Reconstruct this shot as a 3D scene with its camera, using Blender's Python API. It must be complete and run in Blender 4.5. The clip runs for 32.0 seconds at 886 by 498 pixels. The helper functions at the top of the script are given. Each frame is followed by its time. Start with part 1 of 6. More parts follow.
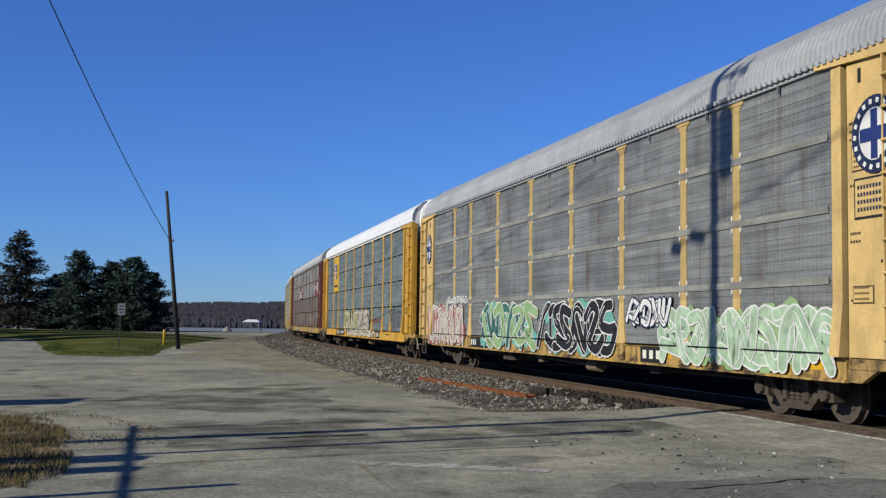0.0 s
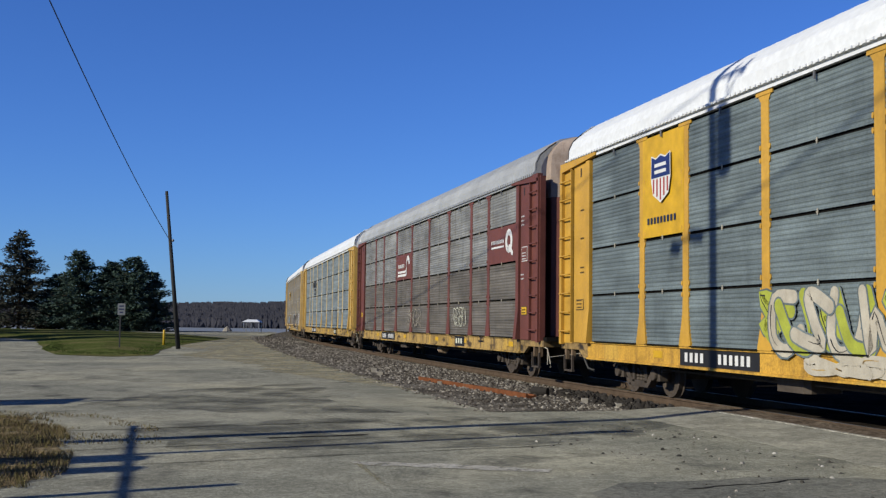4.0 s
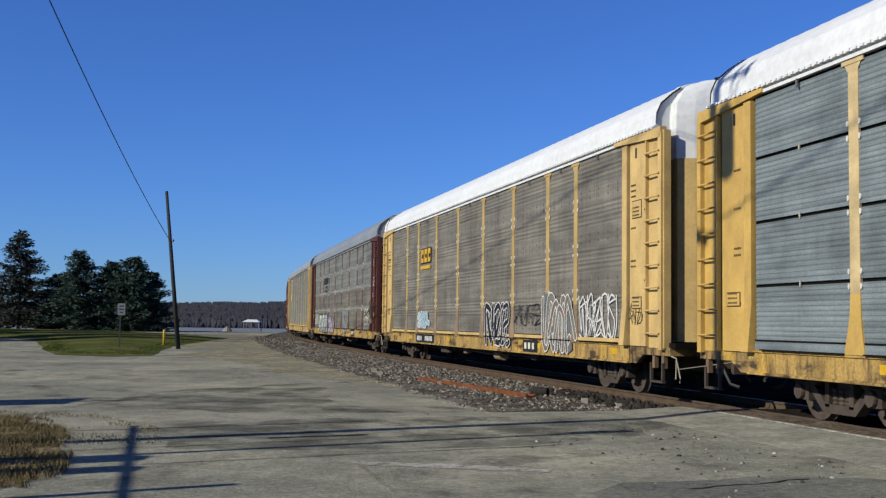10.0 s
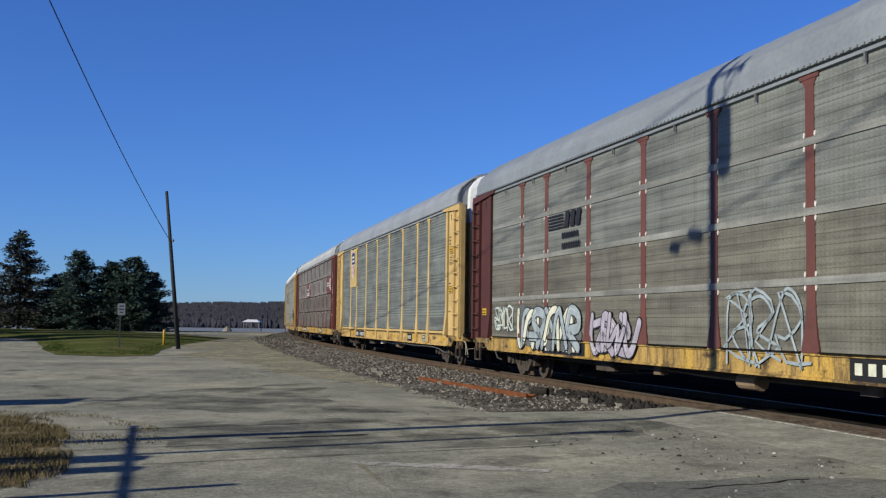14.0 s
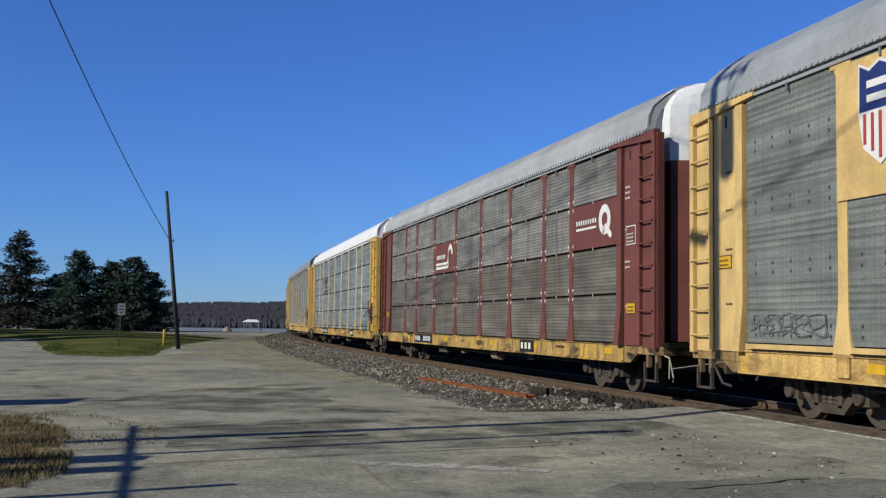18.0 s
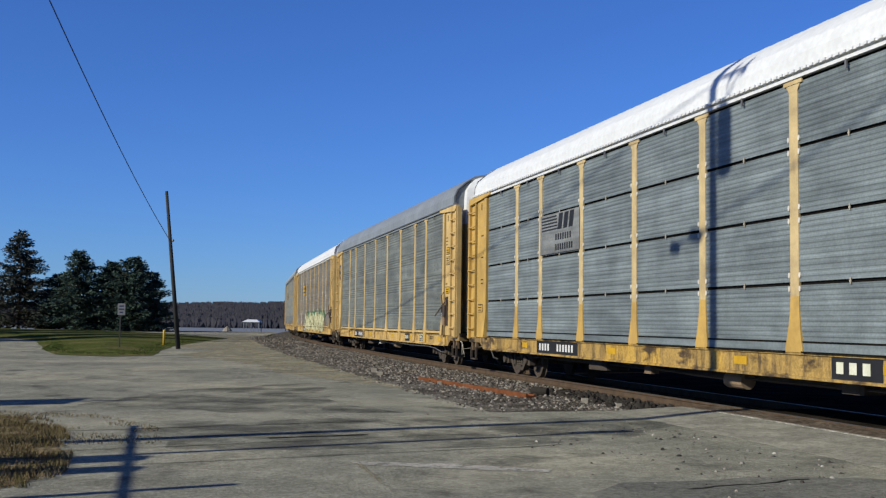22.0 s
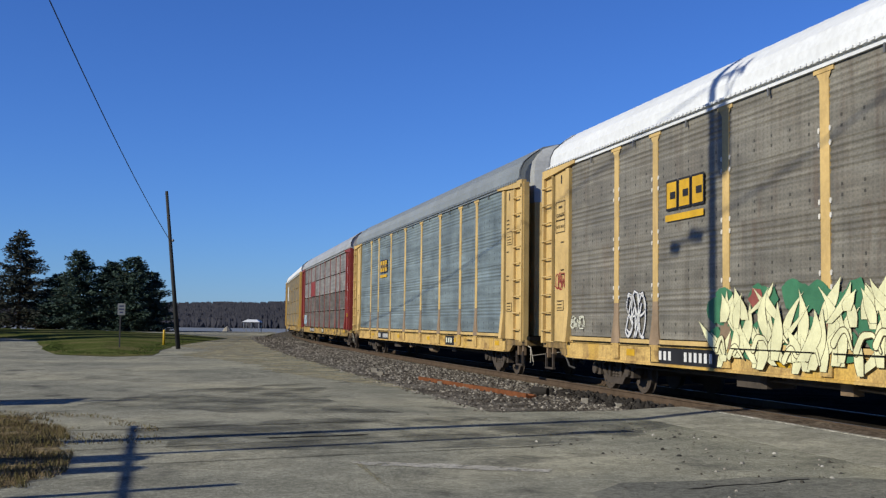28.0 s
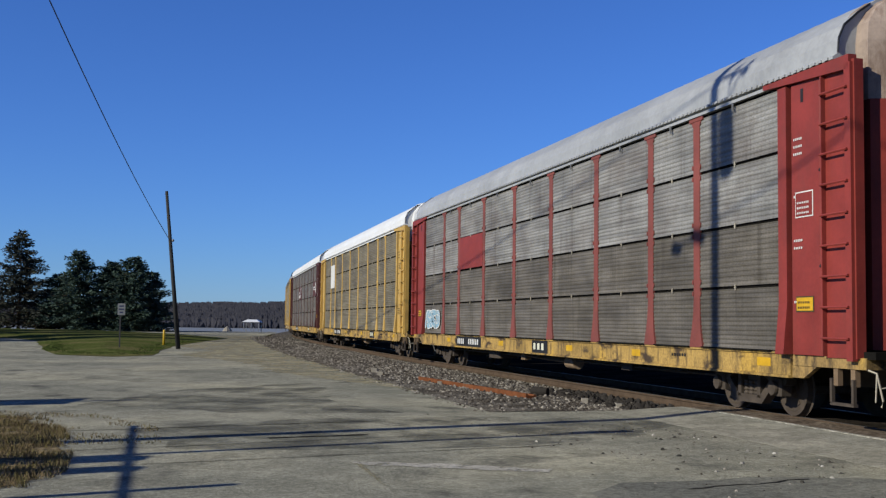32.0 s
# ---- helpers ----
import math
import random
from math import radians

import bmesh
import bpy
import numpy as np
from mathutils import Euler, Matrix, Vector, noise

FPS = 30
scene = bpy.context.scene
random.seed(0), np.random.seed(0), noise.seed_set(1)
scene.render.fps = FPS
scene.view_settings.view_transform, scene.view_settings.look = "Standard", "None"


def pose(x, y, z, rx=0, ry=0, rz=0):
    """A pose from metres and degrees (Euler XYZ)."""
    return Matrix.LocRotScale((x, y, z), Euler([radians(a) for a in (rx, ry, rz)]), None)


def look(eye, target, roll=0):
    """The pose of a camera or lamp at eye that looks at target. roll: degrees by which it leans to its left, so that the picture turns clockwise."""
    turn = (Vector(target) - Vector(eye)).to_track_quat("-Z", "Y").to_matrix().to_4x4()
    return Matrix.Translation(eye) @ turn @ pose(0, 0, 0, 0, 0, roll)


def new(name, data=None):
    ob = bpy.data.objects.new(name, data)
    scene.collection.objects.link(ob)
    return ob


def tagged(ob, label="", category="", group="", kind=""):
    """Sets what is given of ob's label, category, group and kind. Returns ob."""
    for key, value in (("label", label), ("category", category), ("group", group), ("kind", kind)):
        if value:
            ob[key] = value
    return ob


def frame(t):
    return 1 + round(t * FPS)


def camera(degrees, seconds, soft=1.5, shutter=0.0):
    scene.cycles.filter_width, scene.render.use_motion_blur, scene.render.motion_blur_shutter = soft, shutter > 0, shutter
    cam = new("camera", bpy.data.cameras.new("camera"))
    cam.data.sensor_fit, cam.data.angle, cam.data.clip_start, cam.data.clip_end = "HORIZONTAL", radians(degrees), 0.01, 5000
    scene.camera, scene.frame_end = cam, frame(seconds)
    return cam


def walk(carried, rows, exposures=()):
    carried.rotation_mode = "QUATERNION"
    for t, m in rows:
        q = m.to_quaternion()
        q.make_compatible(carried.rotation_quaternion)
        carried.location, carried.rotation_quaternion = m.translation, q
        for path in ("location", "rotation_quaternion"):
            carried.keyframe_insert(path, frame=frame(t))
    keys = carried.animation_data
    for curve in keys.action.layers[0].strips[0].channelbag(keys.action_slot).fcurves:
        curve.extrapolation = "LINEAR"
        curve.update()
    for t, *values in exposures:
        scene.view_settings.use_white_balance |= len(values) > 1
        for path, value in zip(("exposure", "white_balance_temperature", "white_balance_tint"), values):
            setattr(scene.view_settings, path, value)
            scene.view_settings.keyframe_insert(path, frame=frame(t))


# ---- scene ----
# ------------------------------------------------------------------ camera
EYE = Vector((0.0, 0.0, 1.391))
TILT = radians(3.795)
cam = camera(43.22, 32.0, soft=1.3)
STAND = look(EYE, EYE + Vector((0, math.cos(TILT), math.sin(TILT))), 0.743)
walk(cam, [(0.0, STAND), (32.0, STAND)])

# ------------------------------------------------------------------ light
SUN_DIR = Vector((-0.866, -0.5, 0.0)).normalized()
ELEV = radians(27)
world = bpy.data.worlds.new("sky")
scene.world = world
world.use_nodes = True
wt = world.node_tree
sky = wt.nodes.new("ShaderNodeTexSky")
sky.sky_type = "NISHITA"
sky.sun_disc = False
sky.sun_elevation = ELEV
sky.sun_rotation = math.atan2(SUN_DIR.x, SUN_DIR.y)
sky.air_density, sky.dust_density, sky.ozone_density = 1.0, 0.0, 6.0
wt.nodes["Background"].inputs["Strength"].default_value = 0.063
tint = wt.nodes.new("ShaderNodeMix")
tint.data_type, tint.blend_type = "RGBA", "MULTIPLY"
tint.inputs[0].default_value = 1.0
tint.inputs[7].default_value = (0.63, 0.96, 1.64, 1)
wt.links.new(sky.outputs["Color"], tint.inputs[6])
wt.links.new(tint.outputs[2], wt.nodes["Background"].inputs["Color"])
sun = new("sun", bpy.data.lights.new("sun", "SUN"))
sun.data.energy, sun.data.angle, sun.data.color = 5.0, radians(0.53), (1.0, 0.945, 0.79)
SUN_VEC = Vector((SUN_DIR.x * math.cos(ELEV), SUN_DIR.y * math.cos(ELEV), math.sin(ELEV)))
sun.matrix_world = look((0, 0, 60), Vector((0, 0, 60)) - SUN_VEC)
scene.view_settings.exposure = 0.25


# ------------------------------------------------------------------ mesh helpers
class Geo:
    """Gathers verts and faces for one mesh."""

    def __init__(self):
        self.v, self.f, self.m = [], [], []

    def add(self, verts, faces, mat=0):
        n = len(self.v)
        self.v += [tuple(p) for p in verts]
        self.f += [tuple(i + n for i in f) for f in faces]
        self.m += [mat] * len(faces)
        return self

    def box(self, x0, x1, y0, y1, z0, z1, mat=0, bev=0.0):
        if bev <= 0:
            vs = [(x, y, z) for x in (x0, x1) for y in (y0, y1) for z in (z0, z1)]
            return self.add(vs, [(0, 1, 3, 2), (4, 6, 7, 5), (0, 4, 5, 1), (2, 3, 7, 6), (0, 2, 6, 4), (1, 5, 7, 3)], mat)
        b = min(bev, (x1 - x0) / 2.1, (y1 - y0) / 2.1)
        ring = [(x0 + b, y0), (x1 - b, y0), (x1, y0 + b), (x1, y1 - b), (x1 - b, y1), (x0 + b, y1), (x0, y1 - b), (x0, y0 + b)]
        return self.prism(ring, z0, z1, mat)

    def prism(self, ring, z0, z1, mat=0, axis="z"):
        """A closed outline (counter-clockwise) pulled along an axis."""
        n = len(ring)
        put = {"z": lambda a, b, c: (a, b, c), "y": lambda a, b, c: (a, c, b), "x": lambda a, b, c: (c, a, b)}[axis]
        vs = [put(a, b, z0) for a, b in ring] + [put(a, b, z1) for a, b in ring]
        fs = [(i, (i + 1) % n, n + (i + 1) % n, n + i) for i in range(n)]
        return self.add(vs, fs + [tuple(range(n - 1, -1, -1)), tuple(range(n, 2 * n))], mat)

    def tube(self, pts, r, n=8, mat=0, caps=True, r1=None):
        pts = [Vector(p) for p in pts]
        vs, fs = [], []
        for i, p in enumerate(pts):
            d = (pts[min(i + 1, len(pts) - 1)] - pts[max(i - 1, 0)]).normalized()
            a = d.cross(Vector((0, 0, 1)) if abs(d.z) < 0.9 else Vector((1, 0, 0))).normalized()
            b = d.cross(a)
            rr = r if r1 is None else r + (r1 - r) * i / (len(pts) - 1)
            vs += [p + rr * (math.cos(k * 2 * math.pi / n) * a + math.sin(k * 2 * math.pi / n) * b) for k in range(n)]
        for i in range(len(pts) - 1):
            fs += [(i * n + k, i * n + (k + 1) % n, (i + 1) * n + (k + 1) % n, (i + 1) * n + k) for k in range(n)]
        if caps:
            fs += [tuple(range(n - 1, -1, -1)), tuple(range((len(pts) - 1) * n, len(pts) * n))]
        return self.add(vs, fs, mat)

    def lathe(self, prof, n=20, mat=0, axis="y"):
        """A profile of (radius, height) turned round an axis."""
        vs, fs = [], []
        for r, h in prof:
            for k in range(n):
                c, s = r * math.cos(k * 2 * math.pi / n), r * math.sin(k * 2 * math.pi / n)
                vs.append((c, h, s) if axis == "y" else (c, s, h))
        for i in range(len(prof) - 1):
            fs += [(i * n + k, i * n + (k + 1) % n, (i + 1) * n + (k + 1) % n, (i + 1) * n + k) for k in range(n)]
        fs += [tuple(range(n)), tuple(range((len(prof) - 1) * n, len(prof) * n))]
        return self.add(vs, fs, mat)

    def mesh(self, name, *mats, smooth=False):
        me = bpy.data.meshes.new(name)
        me.from_pydata(self.v, [], self.f)
        for m in mats:
            me.materials.append(m)
        if len(mats) > 1:
            me.polygons.foreach_set("material_index", self.m)
        if smooth:
            me.polygons.foreach_set("use_smooth", [True] * len(self.f))
        me.update()
        bm = bmesh.new()
        bm.from_mesh(me)
        if len(bm.faces) < 4000:
            bmesh.ops.recalc_face_normals(bm, faces=bm.faces)
            bm.to_mesh(me)
        bm.free()
        return me


def part(name, me, parent, label="", at=(0, 0, 0)):
    ob = new(name, me)
    ob.parent = parent
    ob.location = at
    return tagged(ob, label)


def thing(name, label, category, group="", kind="", me=None, at=(0, 0, 0)):
    ob = new(name, me)
    ob.location = at
    return tagged(ob, label, category, group, kind)


MESHES = {}


def cached(key, make):
    if key not in MESHES:
        MESHES[key] = make()
    return MESHES[key]


# ------------------------------------------------------------------ materials
def base(name, rough=0.8, metal=0.0):
    m = bpy.data.materials.new(name)
    m.use_nodes = True
    nt = m.node_tree
    b = nt.nodes["Principled BSDF"]
    b.inputs["Roughness"].default_value = rough
    b.inputs["Metallic"].default_value = metal
    b.inputs["Specular IOR Level"].default_value = 0.3 if rough < 0.85 else 0.0
    return m, nt, b


def node(nt, kind, **inputs):
    n = nt.nodes.new(kind)
    for k, v in inputs.items():
        n.inputs[k.replace("_", " ")].default_value = v
    return n


def ramp(nt, fac, stops):
    r = nt.nodes.new("ShaderNodeValToRGB")
    while len(r.color_ramp.elements) < len(stops):
        r.color_ramp.elements.new(0.5)
    for e, (p, c) in zip(r.color_ramp.elements, stops):
        e.position, e.color = p, (*c, 1) if len(c) == 3 else c
    nt.links.new(fac, r.inputs[0])
    return r.outputs[0]


def mix(nt, fac, a, b, mode="MIX"):
    n = nt.nodes.new("ShaderNodeMix")
    n.data_type, n.blend_type = "RGBA", mode
    for sock, v in ((n.inputs[0], fac), (n.inputs[6], a), (n.inputs[7], b)):
        if hasattr(v, "links"):
            nt.links.new(v, sock)
        elif isinstance(v, (int, float)):
            sock.default_value = v
        else:
            sock.default_value = (*v, 1)
    return n.outputs[2]


def grain(nt, col, fac, lo, hi, a=0.42, b=0.58):
    """Darkens and lightens a colour by a fine noise."""
    return mix(nt, 1.0, col, ramp(nt, fac, [(a, (lo, lo, lo)), (b, (hi, hi, hi))]), "MULTIPLY")


def coords(nt, scale=(1, 1, 1), local=True, scatter=False):
    """Object or world-like coordinates, stretched, and shifted by each object's own number."""
    tc = nt.nodes.new("ShaderNodeTexCoord")
    mp = nt.nodes.new("ShaderNodeMapping")
    mp.inputs["Scale"].default_value = scale
    nt.links.new(tc.outputs["Object"], mp.inputs["Vector"])
    if scatter:
        info = nt.nodes.new("ShaderNodeObjectInfo")
        mul = nt.nodes.new("ShaderNodeMath")
        mul.operation = "MULTIPLY"
        mul.inputs[1].default_value = 57.0
        nt.links.new(info.outputs["Random"], mul.inputs[0])
        nt.links.new(mul.outputs[0], mp.inputs["Location"])
    return mp.outputs[0]


def tex(nt, vec, scale, detail=5.0, rough=0.6):
    n = node(nt, "ShaderNodeTexNoise", Scale=scale, Detail=detail, Roughness=rough)
    nt.links.new(vec, n.inputs["Vector"])
    return n.outputs["Fac"]


def bump(nt, b, height, strength=0.3, dist=0.01):
    n = node(nt, "ShaderNodeBump", Strength=strength, Distance=dist)
    nt.links.new(height, n.inputs["Height"])
    nt.links.new(n.outputs[0], b.inputs["Normal"])


AGED = 0.62             # weathered paint gives back less light than fresh


def plain(name, col, rough=0.7, metal=0.0, vary=0.25, scale=3.0, dirt=None, fine=0.08, grime=0.45):
    """Paint or bare stuff with patches at two scales."""
    col = [AGED * x for x in col]
    dirt = [AGED * x for x in dirt] if dirt else None
    m, nt, b = base(name, rough, metal)
    v = coords(nt, scatter=True)
    big, small = tex(nt, v, scale), tex(nt, v, scale * 14, 3)
    lo, hi = [c * (1 - vary) for c in col], [min(1, c * (1 + vary * 0.6)) for c in col]
    c = ramp(nt, big, [(0.3, lo), (0.7, hi)])
    c = mix(nt, fine, c, ramp(nt, small, [(0.42, [x * 0.45 for x in col]), (0.58, [min(1, x * 1.5) for x in col])]))
    if dirt:
        st = tex(nt, coords(nt, (1.5, 1.5, 0.6), scatter=True), 1.7, 7, 0.7)
        c = mix(nt, ramp(nt, st, [(0.50, (0, 0, 0)), (0.72, (grime, grime, grime))]), c, dirt)
    nt.links.new(c, b.inputs["Base Color"])
    bump(nt, b, small, 0.15, 0.004)
    return m


def panel_mat(name, col, streak=(0.16, 0.12, 0.09), worn=0.5, holes=0.0, dots=0.0, bands=0.0, rough=0.6, rust=0.0):
    """Galvanised side sheet: road film, sparse run-down stains, lying bands, and rows of punched holes or bolts."""
    col, streak = [AGED * x for x in col], [AGED * x for x in streak]
    m, nt, b = base(name, rough, 0.3)
    v = coords(nt, scatter=True)
    big, small = tex(nt, v, 0.8, 6, 0.65), tex(nt, v, 26, 3)
    c = ramp(nt, big, [(0.32, [x * 0.72 for x in col]), (0.5, col), (0.68, [x * 1.22 for x in col])])
    film = tex(nt, coords(nt, (0.5, 1.0, 1.1), scatter=True), 1.1, 7, 0.7)
    c = mix(nt, ramp(nt, film, [(0.45, (0, 0, 0)), (0.68, (worn * 0.8, worn * 0.8, worn * 0.8))]), c, streak)
    run = tex(nt, coords(nt, (2.6, 1.0, 0.16), scatter=True), 1.5, 6, 0.7)
    c = mix(nt, ramp(nt, run, [(0.54, (0, 0, 0)), (0.72, (worn, worn, worn))]), c, [x * 0.7 for x in streak])
    if rust:
        drip = tex(nt, coords(nt, (2.2, 1.0, 0.22), scatter=True), 1.1, 6, 0.72)
        c = mix(nt, ramp(nt, drip, [(0.54, (0, 0, 0)), (0.70, (rust, rust, rust))]), c, (0.088, 0.046, 0.027))
    lie = tex(nt, coords(nt, (0.22, 1.0, 5.5), scatter=True), 1.5, 5, 0.65)
    c = grain(nt, c, lie, 0.74, 1.2, 0.36, 0.66)
    c = grain(nt, c, small, 0.92, 1.08)
    tc = nt.nodes.new("ShaderNodeTexCoord")
    sep = nt.nodes.new("ShaderNodeSeparateXYZ")
    nt.links.new(tc.outputs["Object"], sep.inputs[0])

    def grid(sock, pitch, share):
        w = nt.nodes.new("ShaderNodeMath")
        w.operation = "PINGPONG"
        nt.links.new(sock, w.inputs[0])
        w.inputs[1].default_value = pitch / 2
        g = nt.nodes.new("ShaderNodeMath")
        g.operation = "LESS_THAN"
        nt.links.new(w.outputs[0], g.inputs[0])
        g.inputs[1].default_value = share * pitch / 2
        return g.outputs[0]

    def both(p, q, k):
        a = nt.nodes.new("ShaderNodeMath")
        a.operation = "MULTIPLY"
        nt.links.new(p, a.inputs[0])
        nt.links.new(q, a.inputs[1])
        e = nt.nodes.new("ShaderNodeMath")
        e.operation = "MULTIPLY"
        nt.links.new(a.outputs[0], e.inputs[0])
        e.inputs[1].default_value = k
        return e.outputs[0]

    if bands:
        g = grid(sep.outputs[2], 0.49, 0.28)
        c = mix(nt, both(g, g, bands), c, [min(1, x * 1.45) for x in col])
    if holes:
        c = mix(nt, both(grid(sep.outputs[0], 0.115, 0.38), grid(sep.outputs[2], 0.072, 0.5), holes), c, [x * 0.3 for x in col])
    if dots:
        for rise in (0.84, 0.69):
            up2 = nt.nodes.new("ShaderNodeMath")
            up2.operation = "ADD"
            nt.links.new(sep.outputs[2], up2.inputs[0])
            up2.inputs[1].default_value = rise
            c = mix(nt, both(grid(sep.outputs[0], 0.52, 0.10), grid(up2.outputs[0], 0.96, 0.05), dots), c, [x * 0.15 for x in col])
        c = mix(nt, both(grid(sep.outputs[0], 0.26, 0.22), grid(sep.outputs[2], 0.075, 0.4), 0.30), c, [x * 0.5 for x in col])
    nt.links.new(c, b.inputs["Base Color"])
    rr = nt.nodes.new("ShaderNodeMapRange")
    nt.links.new(big, rr.inputs["Value"])
    rr.inputs["To Min"].default_value, rr.inputs["To Max"].default_value = rough - 0.14, rough + 0.18
    nt.links.new(rr.outputs["Result"], b.inputs["Roughness"])
    dent = nt.nodes.new("ShaderNodeMath")
    dent.operation = "ADD"
    nt.links.new(tex(nt, coords(nt, (0.8, 1, 1.6), scatter=True), 1.4, 2, 0.4), dent.inputs[0])
    nt.links.new(small, dent.inputs[1])
    bump(nt, b, dent.outputs[0], 0.22, 0.005)
    return m


def sill_mat(name, col, dirt, grime):
    """Side sill paint: rust drips from the top flange, oily film along it, patches of fresher paint."""
    col, dirt = [AGED * x for x in col], [AGED * x for x in dirt]
    m, nt, b = base(name, 0.7)
    v = coords(nt, scatter=True)
    c = ramp(nt, tex(nt, v, 1.2, 6, 0.65), [(0.32, [x * 0.62 for x in col]), (0.5, col), (0.68, [min(1, x * 1.18) for x in col])])
    fresh = tex(nt, coords(nt, (1.0, 1.0, 0.35), scatter=True), 0.9, 2, 0.3)
    c = mix(nt, ramp(nt, fresh, [(0.60, (0, 0, 0)), (0.63, (0.7, 0.7, 0.7))]), c, (0.42, 0.26, 0.046))
    run = tex(nt, coords(nt, (4.5, 1.0, 0.8), scatter=True), 1.3, 7, 0.72)
    c = mix(nt, ramp(nt, run, [(0.47, (0, 0, 0)), (0.66, (grime, grime, grime))]), c, dirt)
    film = tex(nt, coords(nt, (0.9, 1.0, 2.4), scatter=True), 1.3, 4, 0.6)
    c = mix(nt, ramp(nt, film, [(0.54, (0, 0, 0)), (0.64, (grime, grime, grime))]), c, [x * 0.7 for x in dirt])
    c = grain(nt, c, tex(nt, v, 24, 3), 0.84, 1.12)
    nt.links.new(c, b.inputs["Base Color"])
    bump(nt, b, run, 0.2, 0.004)
    return m


YELLOW = plain("yellow_paint", (0.67, 0.43, 0.115), 0.55, dirt=(0.30, 0.19, 0.08), scale=1.2)
AMBER = plain("amber_paint", (0.66, 0.37, 0.05), 0.5, dirt=(0.35, 0.20, 0.05), scale=1.2)
AMBER_S = sill_mat("scuffed_amber_sill", (0.66, 0.37, 0.05), (0.16, 0.085, 0.03), 0.5)
RUSTCAP = plain("rust_mottled_hood", (0.42, 0.33, 0.27), 0.8, vary=0.35, dirt=(0.14, 0.07, 0.045), scale=1.6, grime=0.9)
DULLY = plain("dulled_yellow_paint", (0.54, 0.385, 0.15), 0.65, dirt=(0.27, 0.17, 0.08), scale=1.2)
FADED = plain("faded_brown_red_paint", (0.17, 0.062, 0.052), 0.7, dirt=(0.09, 0.05, 0.04), scale=1.2)
PALE = plain("pale_yellow_paint", (0.71, 0.495, 0.195), 0.6, dirt=(0.36, 0.22, 0.09), scale=1.2)
PALE_S = sill_mat("rust_streaked_pale_sill", (0.67, 0.45, 0.15), (0.22, 0.11, 0.045), 0.55)
SILLY = sill_mat("faded_yellow_sill", (0.50, 0.325, 0.095), (0.085, 0.055, 0.034), 0.95)
RUSTRED = plain("oxide_red_paint", (0.178, 0.057, 0.043), 0.6, dirt=(0.10, 0.04, 0.03), scale=1.2)
BROWN = plain("dark_brown_paint", (0.11, 0.035, 0.028), 0.6, dirt=(0.05, 0.025, 0.02), scale=1.2)
OLDRED = plain("faded_dark_red_paint", (0.26, 0.07, 0.058), 0.7, dirt=(0.09, 0.06, 0.05), scale=1.2)
RED = plain("signal_red_paint", (0.30, 0.045, 0.035), 0.55, dirt=(0.18, 0.05, 0.04), scale=1.2)
BLACK = plain("black_paint", (0.02, 0.02, 0.022), 0.6, vary=0.4)
WHITE = plain("white_paint", (0.80, 0.80, 0.78), 0.6, vary=0.1, dirt=(0.45, 0.42, 0.38))
# near-black: the shade inside the racks is put into this colour
SHADE_BLACK = plain("inner_shade_sheet", (0.016, 0.015, 0.014), 0.95)
STEEL = plain("grimy_steel", (0.085, 0.067, 0.053), 0.8, 0.1, vary=0.4, scale=5)
WHEEL = plain("wheel_steel", (0.10, 0.078, 0.062), 0.7, 0.2, vary=0.3, scale=5)
ROOF_W = plain("white_roof_coat", (0.85, 0.87, 0.88), 0.55, vary=0.07, scale=0.6, dirt=(0.66, 0.66, 0.64), grime=0.3)
ROOF_D = plain("dull_galvanised_roof", (0.33, 0.36, 0.375), 0.5, 0.2, vary=0.2, scale=0.8)
ROOF_M = plain("grey_galvanised_roof", (0.40, 0.425, 0.435), 0.5, 0.2, vary=0.2, scale=0.8)
WEATHERED = plain("bleached_post_paint", (0.68, 0.52, 0.27), 0.7, vary=0.3, dirt=(0.30, 0.20, 0.10), scale=2.0)
FLARE = plain("rusted_tan_paint", (0.33, 0.235, 0.15), 0.8, vary=0.35, dirt=(0.14, 0.09, 0.06), scale=2.5)
ROOF_G = plain("galvanised_roof", (0.50, 0.515, 0.52), 0.5, 0.2, vary=0.2, scale=0.8)
ROOF_B = plain("bluish_roof", (0.31, 0.345, 0.365), 0.5, 0.2, vary=0.15, scale=0.8)
BLUE = plain("blue_paint", (0.022, 0.04, 0.17), 0.5)
CRIMSON = plain("crimson_paint", (0.42, 0.06, 0.05), 0.6)
NAVY = plain("navy_paint", (0.02, 0.03, 0.08), 0.5)
GOLD = plain("gold_yellow_paint", (0.72, 0.42, 0.02), 0.5)
GREEN = plain("green_paint", (0.30, 0.46, 0.22), 0.6)
TEAL = plain("teal_paint", (0.16, 0.45, 0.38), 0.6)
LIME = plain("lime_paint", (0.42, 0.46, 0.06), 0.6)
CREAM = plain("cream_paint", (0.88, 0.86, 0.52), 0.6)
BEIGE = plain("beige_paint", (0.55, 0.50, 0.40), 0.7, dirt=(0.35, 0.28, 0.18))
BONE = plain("bone_paint", (0.82, 0.82, 0.66), 0.7, dirt=(0.45, 0.48, 0.28))
DKTEAL = plain("deep_teal_paint", (0.05, 0.16, 0.13), 0.6)
INK = plain("brown_black_paint", (0.09, 0.065, 0.03), 0.7)
MIDGREEN = plain("mid_green_paint", (0.06, 0.22, 0.11), 0.6)
MINT = plain("pale_mint_paint", (0.42, 0.58, 0.40), 0.7, vary=0.4, dirt=(0.30, 0.32, 0.26))
SLATED = plain("slate_spray_paint", (0.16, 0.17, 0.17), 0.7, vary=0.4)
PINK = plain("faded_red_paint", (0.36, 0.10, 0.08), 0.7)
